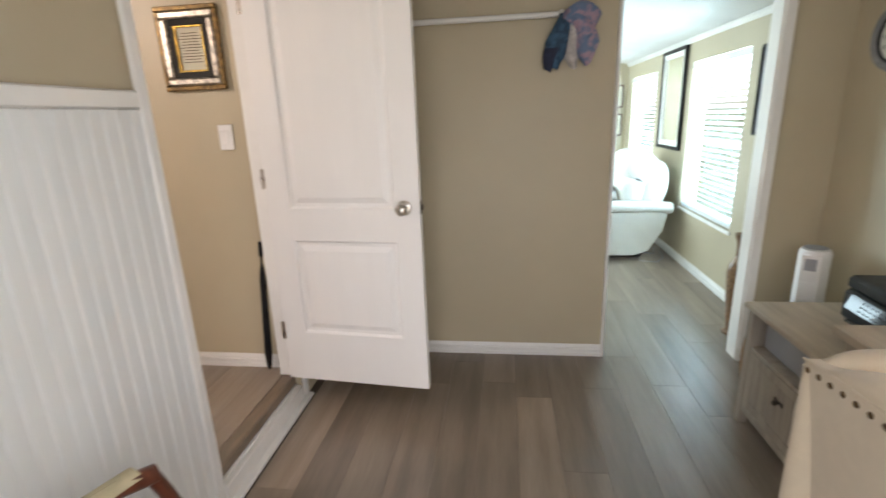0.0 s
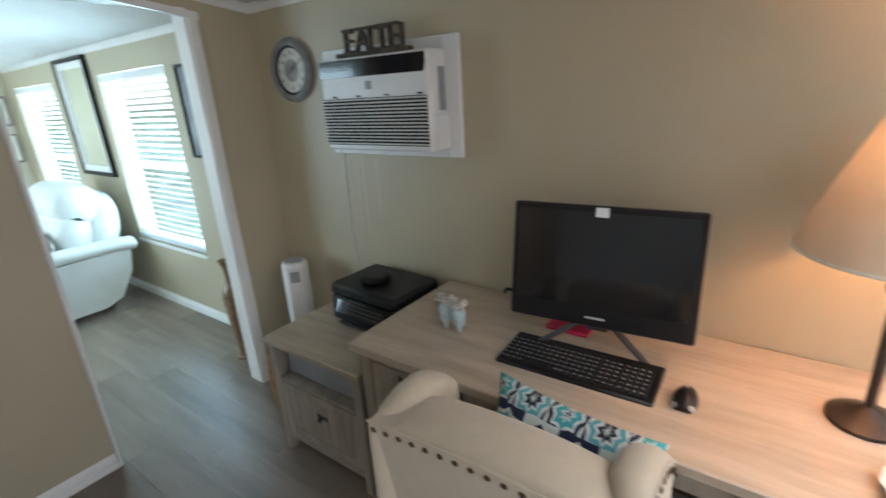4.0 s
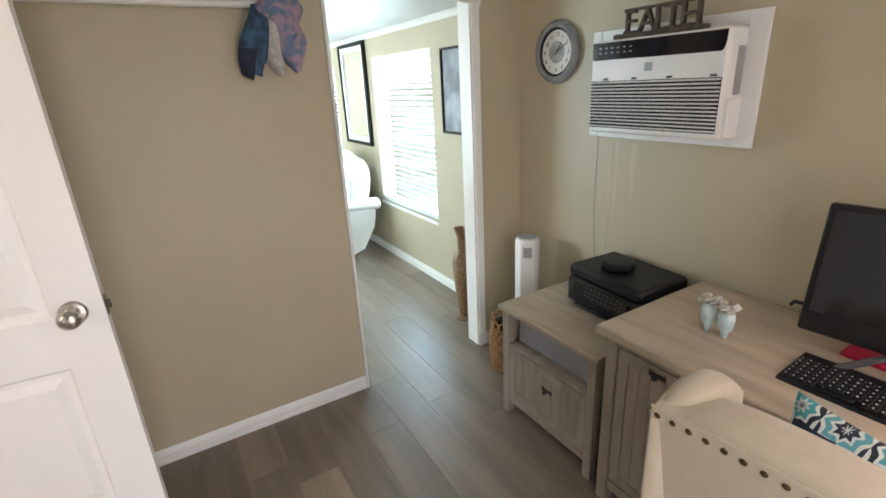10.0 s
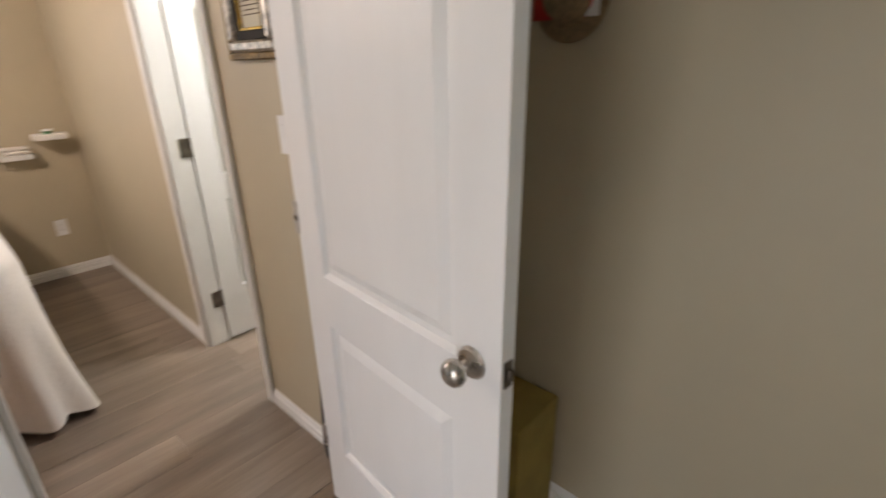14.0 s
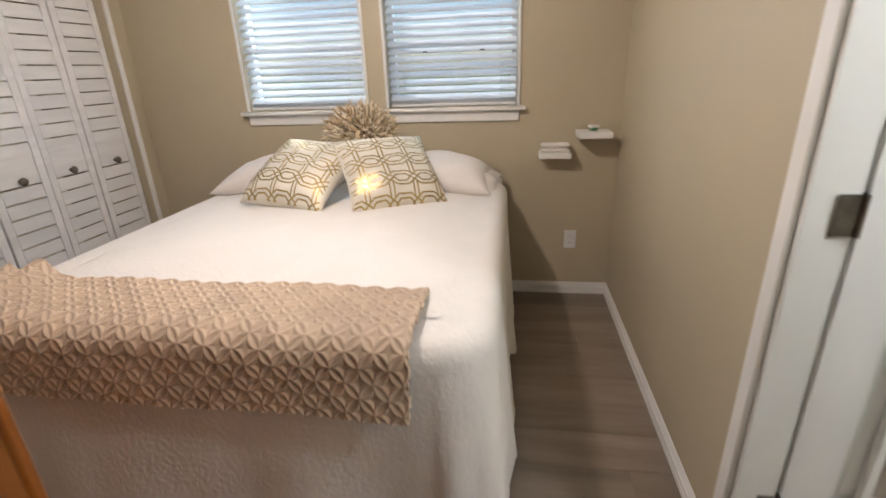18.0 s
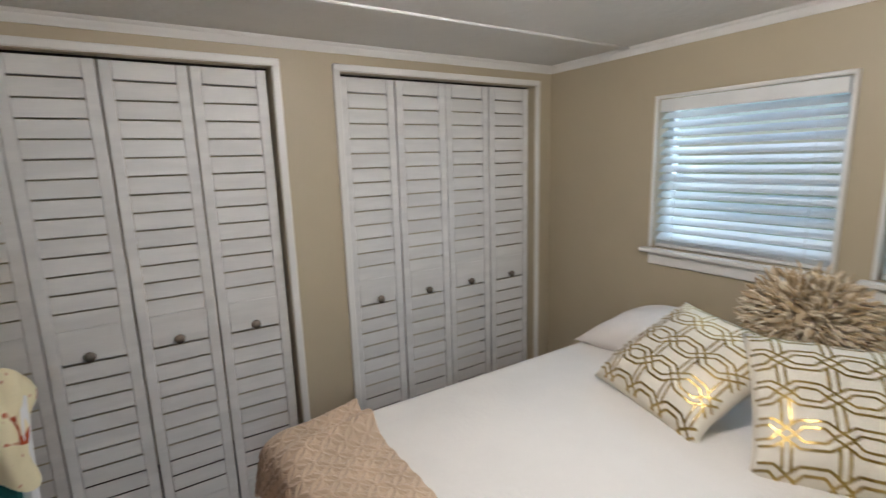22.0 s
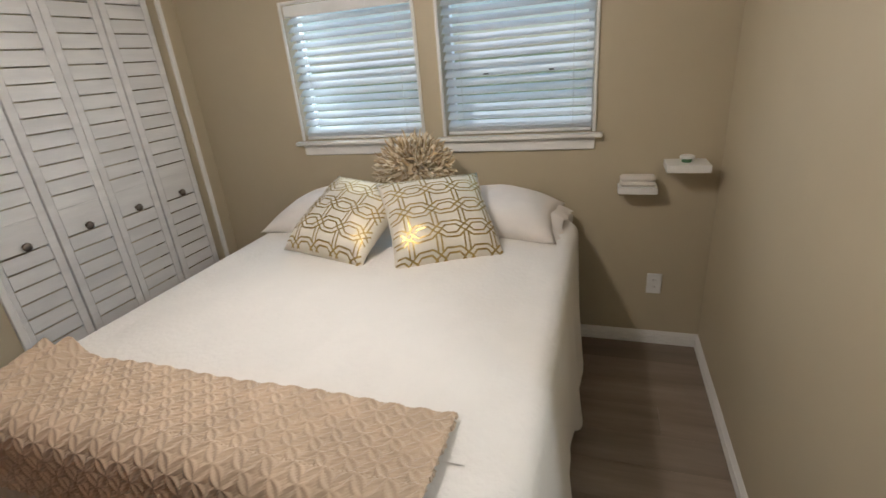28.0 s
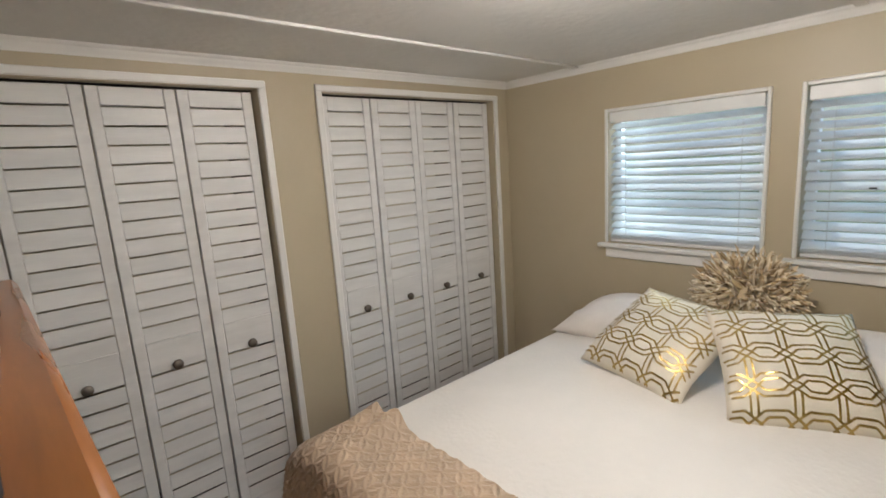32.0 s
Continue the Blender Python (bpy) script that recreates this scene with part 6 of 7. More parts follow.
b, base, L = blind("window_blind", "wide white faux-wood blind, lowered over the desk window", "y", YS + 0.018, -1, 0.97, 1.962, 0.757, 1.98, -50, 0.046, 0.054, material=M_BLIND_DESK)
part("valance", Geo().box(-L / 2, L / 2, 0.030, 0.040, 1.93, 2.0, 0.004), M_VINYL, b, m=base)
for f in (0.07, 0.93):
    part("ladder_cord", Geo().tube([((f - 0.5) * L, 0.027, 0.76), ((f - 0.5) * L, 0.027, 1.95)], 0.0012, 5), M_CORD, b, m=base)
solid("trim_desk_sill", Geo().box(0.92, 2.0, YS + 0.001, YS + 0.062, 0.700, 0.752, 0.006).box(0.94, 1.98, YS + 0.001, YS + 0.018, 0.63, 0.699, 0.003),
      mat("beige_sill_paint", (0.52, 0.42, 0.31), 0.5, var=0.05), "beige painted window sill beside the desk", "trim", "structure")
# never in view; added as the opening for the west daylight lamp
window("unseen_window", "unseen wide white window, added in the opposite living room wall to let light in", "x", XW, -1, 4.78, 6.72, 0.60, 1.90, casing=0.03)
for nm, u0, u1 in (("window_4", 4.0, 5.06), ("window_5", 6.09, 7.15)):
    window(nm, "bright white living room window", "x", XE, 1, u0, u1, 0.53, 1.83, casing=0.0)
    b, base, L = blind("window_blind", "white blind with level slats over a bright window", "x", XE + 0.035, 1, u0 + 0.006, u1 - 0.006, 0.535, 1.825, 24, 0.044, 0.05, material=M_BLIND_BRIGHT)
    part("head_rail", Geo().box(-L / 2, L / 2, 0.028, 0.036, 1.775, 1.826, 0.004), M_VINYL, b, m=base)
    solid("trim_living_sill", Geo().box(XE - 0.012, XE - 0.001, u0 - 0.02, u1 + 0.02, 0.50, 0.528, 0.003), M_TRIM, "white window sill in the living room", "trim", "structure")

# ---- living room things ----
RC = thing("recliner", "white leather recliner in the living room", "recliner", pose(1.50, 5.43, 0.0))
for s in (-1, 1):
    g, rings = Geo(), []
    prof = [(-0.52, 0.08), (-0.55, 0.20), (-0.55, 0.42), (-0.50, 0.47), (0.40, 0.49), (0.43, 0.46), (0.40, 0.30), (0.28, 0.10), (0.15, 0.05), (-0.40, 0.05)]
    part("side_panel", Geo().extrude([(a, c) for a, c in prof], s * 0.42 - 0.03, s * 0.42 + 0.03, "y"), M_LEATHER, RC, angle=50)
    part("arm_pad", Geo().sheet(lambda u, v, s=s: (-0.54 + 1.0 * v, s * 0.40 + 0.095 * math.cos(math.pi * 2 * u), 0.535 + 0.055 * math.sin(math.pi * 2 * u) - 0.02 * (2 * v - 1) ** 4), 16, 14), M_LEATHER, RC, angle=70)
    for e in (-0.54, 0.46):
        part("arm_end", Geo().ball((e, s * 0.40, 0.518), (0.03, 0.095, 0.055), 14, 8), M_LEATHER, RC)
part("seat_cushion", Geo().box(-0.52, 0.30, -0.30, 0.30, 0.28, 0.50, 0.07), M_LEATHER, RC)
part("footrest", Geo().box(-0.56, -0.50, -0.30, 0.30, 0.10, 0.40, 0.03), M_LEATHER, RC)
for nm, cx, cz, rx, rz, lean in (("back_shell", 0.33, 0.66, 0.14, 0.30, 14), ("lumbar_pillow", 0.13, 0.66, 0.15, 0.20, 16), ("head_pillow", 0.21, 0.88, 0.20, 0.17, 20)):
    g, rings = Geo(), []
    for i in range(17):
        y = -0.35 + 0.70 * i / 16
        e = max(0.02, 1 - abs(y / 0.352) ** 5) ** 0.5
        ring = []
        for k in range(20):
            a = 2 * math.pi * k / 20
            px, pz = rx * math.cos(a) * (0.5 + 0.5 * e), rz * math.sin(a) * (0.65 + 0.35 * e)
            ring.append((cx + px * math.cos(radians(lean)) + pz * math.sin(radians(lean)), y, cz - px * math.sin(radians(lean)) + pz * math.cos(radians(lean))))
        rings.append(ring)
    part(nm, g.ring_loft(rings), M_LEATHER, RC, angle=70)
part("base_ring", Geo().box(-0.36, 0.26, -0.34, 0.34, 0.001, 0.048, 0.02), M_BLACK, RC)
part("lever", Geo().lathe([(0.022, 0.0), (0.022, 0.012), (0.0, 0.014)], (-0.20, -0.4525, 0.36), 14, "y"), M_BLACK, RC, m=pose(0, -0.012, 0))
solid("fur_cushion", Geo().ball((0, 0, 0), (0.10, 0.17, 0.12), 16, 10), mat("grey_fur", (0.30, 0.28, 0.25), 0.95, var=0.4, vscale=18, bump=0.8, bscale=70, bdist=0.02), "small grey fur cushion on the recliner", "cushion", m=pose(1.42, 5.25, 0.60))
VS = solid("floor_vase", Geo().lathe([(0.0, 0.0), (0.055, 0.001), (0.058, 0.012), (0.040, 0.022), (0.036, 0.04), (0.048, 0.15), (0.062, 0.32), (0.068, 0.41), (0.064, 0.455), (0.044, 0.495), (0.030, 0.525), (0.028, 0.57), (0.034, 0.62), (0.048, 0.662), (0.050, 0.668), (0.042, 0.666), (0.0, 0.60)], n=32),
           M_VASE, "tall brown mosaic floor vase by the doorway", "vase", m=pose(1.858, 3.36, 0.001))
WM = thing("wall_mirror", "tall wall mirror in a slim dark and white frame", "mirror", frame_pose((2.0585, 5.50, 1.515), (0, -1, 0), (0, 0, 1)))
part("mirror_frame", frame_ring(0.66, 0.95, 0.03, 0.001, 0.035, 0.004), M_BLACK, WM)
part("white_slip", frame_ring(0.598, 0.888, 0.05, 0.001, 0.022, 0.004), M_TRIM, WM)
part("mirror_glass", Geo().box(-0.249, 0.249, -0.394, 0.394, 0.002, 0.008), M_MIRROR, WM)
LPIC = thing("framed_print", "framed print behind glass beside the doorway", "picture", frame_pose((2.0585, 3.70, 1.53), (0, -1, 0), (0, 0, 1)))
part("picture_frame", frame_ring(0.27, 0.57, 0.016, 0.001, 0.02, 0.003), M_BLACK, LPIC)
part("print", Geo().box(-0.119, 0.119, -0.269, 0.269, 0.001, 0.006), M_SAGE, LPIC)
for z in (1.62, 1.24):
    P2 = thing("small_print", "small framed print on the living room end wall", "picture", frame_pose((1.90, LRN - 0.0015, z), (1, 0, 0), (0, 0, 1)), "pair of small prints")
    part("picture_frame", frame_ring(0.22, 0.30, 0.02, 0.001, 0.018, 0.003), M_WALNUT, P2)
    part("print", Geo().box(-0.09, 0.09, -0.13, 0.13, 0.001, 0.006), M_PAPER, P2)
solid("floor_cable", Geo().tube([(1.98, 5.45, 0.006), (1.90, 5.2, 0.006), (1.75, 5.25, 0.006), (1.70, 4.95, 0.006), (1.85, 4.9, 0.006), (1.95, 5.05, 0.006), (2.0, 5.3, 0.006)], 0.005, 6), M_GREYP, "grey cable coiled on the floor by the recliner", "cable")


# ---- bedroom: cushions ----
def lattice(fn, w, h, width=0.0070):
    """Foil lines of long hexagons nested in larger ones that cross their neighbours, laid on the face of a pillow."""
    g = Geo()
    P, Q = 0.118, 0.114
    a, b, fa = 0.041, 0.0185, 0.022
    A, H, FA = 0.079, 0.0365, 0.030
    vx = P / 2 - 0.010
    vy = H * (A - vx) / (A - FA)

    def lay(p):
        u, v = 2 * p[0] / w, 2 * p[1] / h
        if abs(u) > 0.985 or abs(v) > 0.985:
            return None
        q = fn(u, v, 1)
        return Vector((q[0], q[1], q[2] + 0.0016))
    small = [(-a, 0), (-fa, b), (fa, b), (a, 0), (fa, -b), (-fa, -b)]
    large = [(-A, 0), (-FA, H), (FA, H), (A, 0), (FA, -H), (-FA, -H)]
    lines = [(c[k], c[(k + 1) % 6]) for c in (small, large) for k in range(6)] + [((s * vx, vy), (s * vx, Q - vy)) for s in (-1, 1)]
    for i in range(-3, 4):
        for j in range(-3, 4):
            cx, cy = (i + 0.15) * P, (j + 0.05) * Q
            for (x0, y0), (x1, y1) in lines:
                d = Vector((x1 - x0, y1 - y0)).normalized()
                nx, ny = -d.y * width / 2, d.x * width / 2
                strip = []
                for s in range(6):
                    t = s / 5
                    px, py = cx + x0 + (x1 - x0) * t, cy + y0 + (y1 - y0) * t
                    strip.append((lay((px + nx, py + ny)), lay((px - nx, py - ny))))
                for (p0, p1), (q0, q1) in zip(strip, strip[1:]):
                    if None not in (p0, p1, q0, q1):
                        g.add([p0, p1, q1, q0], [(0, 1, 2, 3)])
    return g


for nm, o, ax, ay, seed in (("R", (-3.215, 1.310, 1.078), (-0.255, 0.41, -0.01), (-0.335, -0.166, 0.255), 7.0),
                            ("L", (-3.195, 0.872, 1.083), (0.118, 0.446, -0.03), (-0.40, 0.093, 0.215), 9.0)):
    w = 0.475
    ob = solid("lattice_cushion", pillow(w, w, 0.15, pinch=0.07, seed=seed, sag=0.035), M_CREAMC, "cream square cushion printed with a gold foil lattice", "cushion", group="gold lattice cushions", m=frame_pose(o, ax, ay))
    part("foil_lattice", lattice(pillow_fn(w, w, 0.15, 0.07, 0.0, seed, 0.035), w, w), M_FOIL, ob, "gold foil lattice print")
FP = thing("petal_cushion", "round champagne satin petal cushion against the wall", "cushion", frame_pose((-3.655, 1.045, 1.185), (0, 1, 0), (-0.25, 0, 1)))
part("cushion_core", Geo().ball((0, 0, 0), (0.185, 0.15, 0.065), 24, 14), M_PETAL, FP)
rng = random.Random(11)
g = Geo()
for k in range(680):
    r = 0.155 * math.sqrt(rng.random())
    a = rng.random() * 2 * math.pi
    base_p = Vector((1.22 * r * math.cos(a), r * math.sin(a), 0.068 * math.sqrt(max(0, 1 - (r / 0.156) ** 2))))
    out = Vector((math.cos(a), math.sin(a), 0)) * (0.35 + 5 * r) + Vector((rng.uniform(-0.5, 0.5), rng.uniform(-0.5, 0.5), 0.9 - 3 * r))
    out.normalize()
    side = out.cross(Vector((rng.uniform(-1, 1), rng.uniform(-1, 1), rng.uniform(0.2, 1)))).normalized()
    nn = side.cross(out)
    ln, w = rng.uniform(0.040, 0.068), rng.uniform(0.006, 0.0105)
    pts = []
    for t, ww, lift in ((0, 0.5, 0), (0.35, 1.0, 0.005), (0.75, 0.8, 0.003), (1.0, 0.15, -0.008)):
        c = base_p + out * (ln * t) + nn * lift
        pts += [c - side * w * ww, c + nn * 0.003, c + side * w * ww]
    g.add(pts, [(3 * i + j, 3 * i + j + 1, 3 * i + j + 4, 3 * i + j + 3) for i in range(3) for j in range(2)])
tagged(part("petals", g, M_PETAL, FP, "shredded satin petals"), kind="stuff")

# ---- bedroom: wall shelves, outlet, lamp ----
solid("wall_shelf", Geo().box(BW + 0.001, -3.752, 2.047, 2.226, 1.032, 1.066, 0.003), M_TRIM, "small white floating shelf with a towel", "shelf", group="floating shelves")
solid("wall_shelf", Geo().box(BW + 0.001, -3.702, 2.250, 2.432, 1.148, 1.184, 0.003), M_TRIM, "small white floating shelf with a jar", "shelf", group="floating shelves")
g = Geo()
for k in range(2):
    g.box(BW + 0.006, -3.758 - 0.004 * k, 2.055, 2.218, 1.067 + 0.024 * k, 1.0905 + 0.024 * k, 0.011)
solid("folded_towel", g, M_TOWEL, "folded white towel on the lower shelf", "towel")
JR = thing("cream_jar", "small jar with a white lid and green label", "jar", pose(-3.775, 2.338, 1.1845))
part("jar_body", Geo().lathe([(0.0, 0.0), (0.020, 0.0), (0.022, 0.004), (0.022, 0.018), (0.0, 0.018)], n=20), mat("green_label", (0.08, 0.20, 0.10), 0.4), JR)
part("lid", Geo().lathe([(0.0, 0.0185), (0.031, 0.0185), (0.032, 0.024), (0.029, 0.030), (0.0, 0.031)], n=24), M_WHITEP, JR)
OT = thing("wall_outlet", "white double wall outlet", "outlet", frame_pose((BW + 0.001, 2.258, 0.517), (0, 1, 0), (0, 0, 1)))
part("plate", Geo().box(-0.036, 0.036, -0.058, 0.058, 0, 0.006, 0.002), M_WHITEP, OT)
for z in (-0.02, 0.02):
    so = part("socket", Geo().lathe([(0.0, 0.0), (0.0165, 0.0), (0.0160, 0.003), (0.0, 0.003)], (0, z, 0.0062), 18), M_WHITEP, OT)
    for x in (-0.006, 0.006):
        part("slot", Geo().box(x - 0.001, x + 0.001, z - 0.001, z + 0.007, 0.0093, 0.0097), M_DARK, so)
CL = thing("ceiling_light", "lit flush ceiling light with an opal bowl and bronze rim", "ceiling light", pose(-2.43, 1.14, BCH))
part("rim", Geo().lathe([(0.0, -0.001), (0.172, -0.001), (0.176, -0.008), (0.170, -0.028), (0.160, -0.036), (0.150, -0.036), (0.150, -0.030), (0.0, -0.030)], n=48), M_BRONZE, CL)
dome = part("bowl", Geo().lathe([(0.149, -0.033), (0.146, -0.052), (0.130, -0.074), (0.098, -0.094), (0.055, -0.106), (0.0, -0.110)], n=48), M_DOME, CL, "glowing opal glass bowl")
dome.visible_shadow = False
part("finial", Geo().lathe([(0.012, -0.108), (0.013, -0.113), (0.006, -0.118), (0.009, -0.126), (0.0, -0.132)], n=16), M_NICKEL, CL)

# ---- bedroom: chest of drawers ----
CD = thing("chest_of_drawers", "tall honey-oak chest of drawers with brass bail pulls", "chest of drawers", pose(-1.40, 1.40, 0, 0, 0, 2.8) @ pose(1.40, -1.40, 0))
X0, Y0, Y1 = -1.335, 0.325, 1.385
part("upper_case", Geo().box(X0 + 0.012, -0.955, Y0, Y1, 0.962, 1.585, 0.004), M_HONEYV, CD)
part("lower_case", Geo().box(-1.352, -0.955, Y0 - 0.035, Y1 + 0.035, ZB + 0.09, 0.925, 0.006), M_HONEYV, CD)
part("waist_moulding", Geo().box(-1.380, -0.955, Y0 - 0.06, Y1 + 0.06, 0.926, 0.945, 0.006).box(-1.364, -0.955, Y0 - 0.045, Y1 + 0.045, 0.9455, 0.961, 0.006), M_HONEY, CD)
part("plinth", Geo().box(-1.366, -0.955, Y0 - 0.05, Y1 + 0.05, ZB + 0.001, ZB + 0.088, 0.008), M_HONEY, CD)
part("cornice", Geo().box(-1.350, -0.955, Y0 - 0.018, Y1 + 0.018, 1.586, 1.600, 0.004).box(-1.366, -0.954, Y0 - 0.032, Y1 + 0.032, 1.6005, 1.614, 0.006), M_HONEY, CD)
part("chest_top", Geo().box(-1.392, -0.953, Y0 - 0.052, Y1 + 0.045, 1.6145, 1.645, 0.010), M_HONEYT, CD, "reddish polished oak top")


def bail_pull(parent, x, y, z, s=1.0):
    """An ornate cast brass backplate with scrolls and a swinging bail."""
    n, g = 72, Geo()
    rings = []
    for off, k in ((0.0, 1.0), (-0.003, 0.96), (-0.0045, 0.80)):
        ring = []
        for i in range(n):
            a = 2 * math.pi * i / n
            r = (0.015 + 0.018 * abs(math.cos(a)) ** 1.5 + 0.008 * max(0.0, math.sin(a)) ** 4) * (1 + 0.16 * math.cos(9 * a + 0.6) + 0.07 * math.cos(17 * a)) * k * s
            ring.append((x + off, y + r * math.cos(a), z + r * math.sin(a)))
        rings.append(ring)
    p = part("pull_plate", g.ring_loft(rings), M_BRASS, parent, "ornate brass pull")
    for q in (-1, 1):
        for cy, cz, r0, turn, up in ((0.030, 0.012, 0.019, 0.0, 1), (0.022, -0.016, 0.014, 0.6, -1), (0.012, 0.030, 0.013, 1.2, 1), (0.048, -0.002, 0.012, 2.2, -1)):
            path = []
            for i in range(12):
                a = 0.55 * i + turn
                r = (r0 - 0.0011 * i) * s
                path.append((x - 0.005, y + q * (cy * s - r * math.cos(a) * 0.8), z + cz * s + up * r * math.sin(a)))
            part("scroll", Geo().tube(path, 0.0026 * s, 6), M_BRASS, p)
        part("post", Geo().lathe([(0.0, 0.012), (0.005, 0.011), (0.006, 0.006), (0.004, 0.0)], (0, 0, 0), 10), M_BRASS, p, m=pose(x - 0.003, y + q * 0.032 * s, z + 0.004 * s, 0, -90))
    part("bail", Geo().tube([(x - 0.010, y - 0.032 * s, z + 0.004 * s), (x - 0.015, y - 0.036 * s, z - 0.012 * s), (x - 0.018, y - 0.020 * s, z - 0.028 * s), (x - 0.019, y, z - 0.024 * s),
                             (x - 0.018, y + 0.020 * s, z - 0.028 * s), (x - 0.015, y + 0.036 * s, z - 0.012 * s), (x - 0.010, y + 0.032 * s, z + 0.004 * s)], 0.003 * s, 8), M_BRASS, p)


def drawer(y0, y1, z0, z1, xf, pulls, escutcheon=False):
    g = Geo().box(xf, xf + 0.03, y0, y1, z0, z1, 0.005)
    d = part("drawer", g, M_HONEY, CD)
    for y in pulls:
        bail_pull(d, xf - 0.001, y, (z0 + z1) / 2 + 0.004, 1.15)
    if escutcheon:
        e, yc, zc, rings = Geo(), (y0 + y1) / 2, (z0 + z1) / 2, []
        for off, k in ((0.0, 1.0), (-0.003, 0.92)):
            rings.append([(xf - 0.001 + off, yc + k * 0.019 * (1 + 0.22 * math.cos(7 * a)) * math.cos(a), zc + k * 0.031 * (1 + 0.16 * math.cos(7 * a)) * math.sin(a)) for a in [2 * math.pi * q / 48 for q in range(48)]])
        e.ring_loft(rings)
        part("escutcheon", e, M_BRASS, d, "brass keyhole plate")
    return d


ym = (Y0 + Y1) / 2
XF = X0 - 0.010
drawer(Y0 + 0.045, ym - 0.025, 1.432, 1.560, XF, (0.612,))
drawer(ym + 0.025, Y1 - 0.045, 1.432, 1.560, XF, (1.085,))
part("divider", Geo().box(X0 + 0.008, X0 + 0.0118, ym - 0.022, ym + 0.022, 1.425, 1.572, 0.001), M_HONEYV, CD)
for z0, z1 in ((1.290, 1.418), (1.146, 1.278), (0.985, 1.134)):
    drawer(Y0 + 0.045, Y1 - 0.045, z0, z1, XF, (0.536, 1.172), True)
for yy in (Y0 + 0.002, Y1 - 0.042):
    part("corner_stile", Geo().box(XF + 0.002, X0 + 0.0118, yy, yy + 0.04, 0.963, 1.584, 0.006), M_HONEYV, CD)
for z0, z1 in ((0.590, 0.90), (0.265, 0.575)):
    drawer(Y0 + 0.02, Y1 - 0.02, z0, z1, -1.369, (0.536, 1.172), True)

# on the chest
DM = thing("dressing_mirror", "mirror in a wide dark and gold ornate frame on the chest", "mirror", frame_pose((-1.189, 0.599, 1.6465), (0.0488, -1, 0), (0, 0, 1)))


def rail_profile(p, q, wd):
    """One mitred rail of the frame from p to q: an outer bead, a deep cove and a low inner lip."""
    prof = [(0.0, 0.001), (0.0, 0.026), (0.10, 0.033), (0.24, 0.034), (0.34, 0.028), (0.60, 0.020), (0.78, 0.021), (0.90, 0.018), (1.0, 0.014), (1.0, 0.001)]
    (x0, y0, ax, ay), (x1, y1, bx, by) = p, q
    return Geo().ring_loft([[(x0 + ax * u * wd, y0 + ay * u * wd, h) for u, h in prof], [(x1 + bx * u * wd, y1 + by * u * wd, h) for u, h in prof]])


HW, HT, WR = 0.29, 0.298, 0.088
k = 0.03 / WR
for p, q in (((-HW, HT, 1, -0.8), (HW, HT, -1, -0.8)), ((HW, HT, -1, -0.8), (HW, 0.0, -1, k)), ((-HW, 0.0, 1, k), (-HW, HT, 1, -0.8)), ((HW, 0.0, -1, k), (-HW, 0.0, 1, k))):
    part("frame_rail", rail_profile(p, q, WR), M_BLACKGOLD, DM, "dark carved rail with worn gilding")
GX, GT = HW - WR, HT - 0.8 * WR
for b in ((-GX, GX, GT - 0.014, GT - 0.001), (-GX, GX, 0.031, 0.040), (-GX, -GX + 0.020, 0.0405, GT - 0.0145), (GX - 0.020, GX, 0.0405, GT - 0.0145)):
    part("gold_liner", Geo().box(*b, 0.004, 0.018, 0.004), M_GOLD, DM, "bright gold liner")
part("mirror_glass", Geo().box(-GX + 0.001, GX - 0.001, 0.032, GT - 0.002, 0.0012, 0.0038), M_MIRROR, DM)
boss = Geo().ball((0, 0, 0), (0.009, 0.011, 0.007), 10, 6).mesh("gold_boss")
boss.materials.append(M_GOLD)
bead = Geo().ball((0, 0, 0), (0.0034, 0.0042, 0.003), 8, 5).mesh("gold_bead")
bead.materials.append(M_BLACKGOLD)
leaf = Geo().ball((0, 0, 0), (0.006, 0.016, 0.005), 8, 5).mesh("carved_leaf")
leaf.materials.append(M_BLACKGOLD)
for sd in (-1, 1):
    for k in range(6):
        part("gold_boss", boss, None, DM, m=pose(sd * (HW - 0.021), 0.035 + 0.044 * k, 0.036))
    for k in range(10):
        part("carved_leaf", leaf, None, DM, m=pose(sd * (HW - 0.046), 0.026 + 0.026 * k, 0.024, 0, 0, 40 if k % 2 else -40))
    for k in range(17):
        part("gold_bead", bead, None, DM, m=pose(sd * (HW - 0.072), 0.035 + 0.0125 * k, 0.0215))
WB = thing("trinket_box", "small dark mahogany box with a silvery band", "box", pose(-1.280, 0.610, 1.6455, 0, 0, 3))
part("box_base", Geo().box(-0.037, 0.037, -0.092, 0.092, 0.0, 0.010, 0.003).box(-0.033, 0.033, -0.088, 0.088, 0.0105, 0.018, 0.004), M_MAHOG, WB)
part("silver_band", Geo().box(-0.0345, 0.0345, -0.090, 0.090, 0.0185, 0.030, 0.005), M_NICKEL, WB, "silvery band")
part("box_lid", Geo().box(-0.030, 0.030, -0.085, 0.085, 0.0305, 0.046, 0.006).box(-0.036, 0.036, -0.091, 0.091, 0.0465, 0.058, 0.005), M_MAHOG, WB)
ORG = thing("drawer_organizer", "three-tier clear plastic drawer organizer with small things inside", "organizer", pose(-1.275, 1.037, 1.6455))
part("white_base", Geo().box(-0.050, 0.050, -0.13, 0.13, 0.0, 0.012, 0.003), M_WHITEP, ORG)
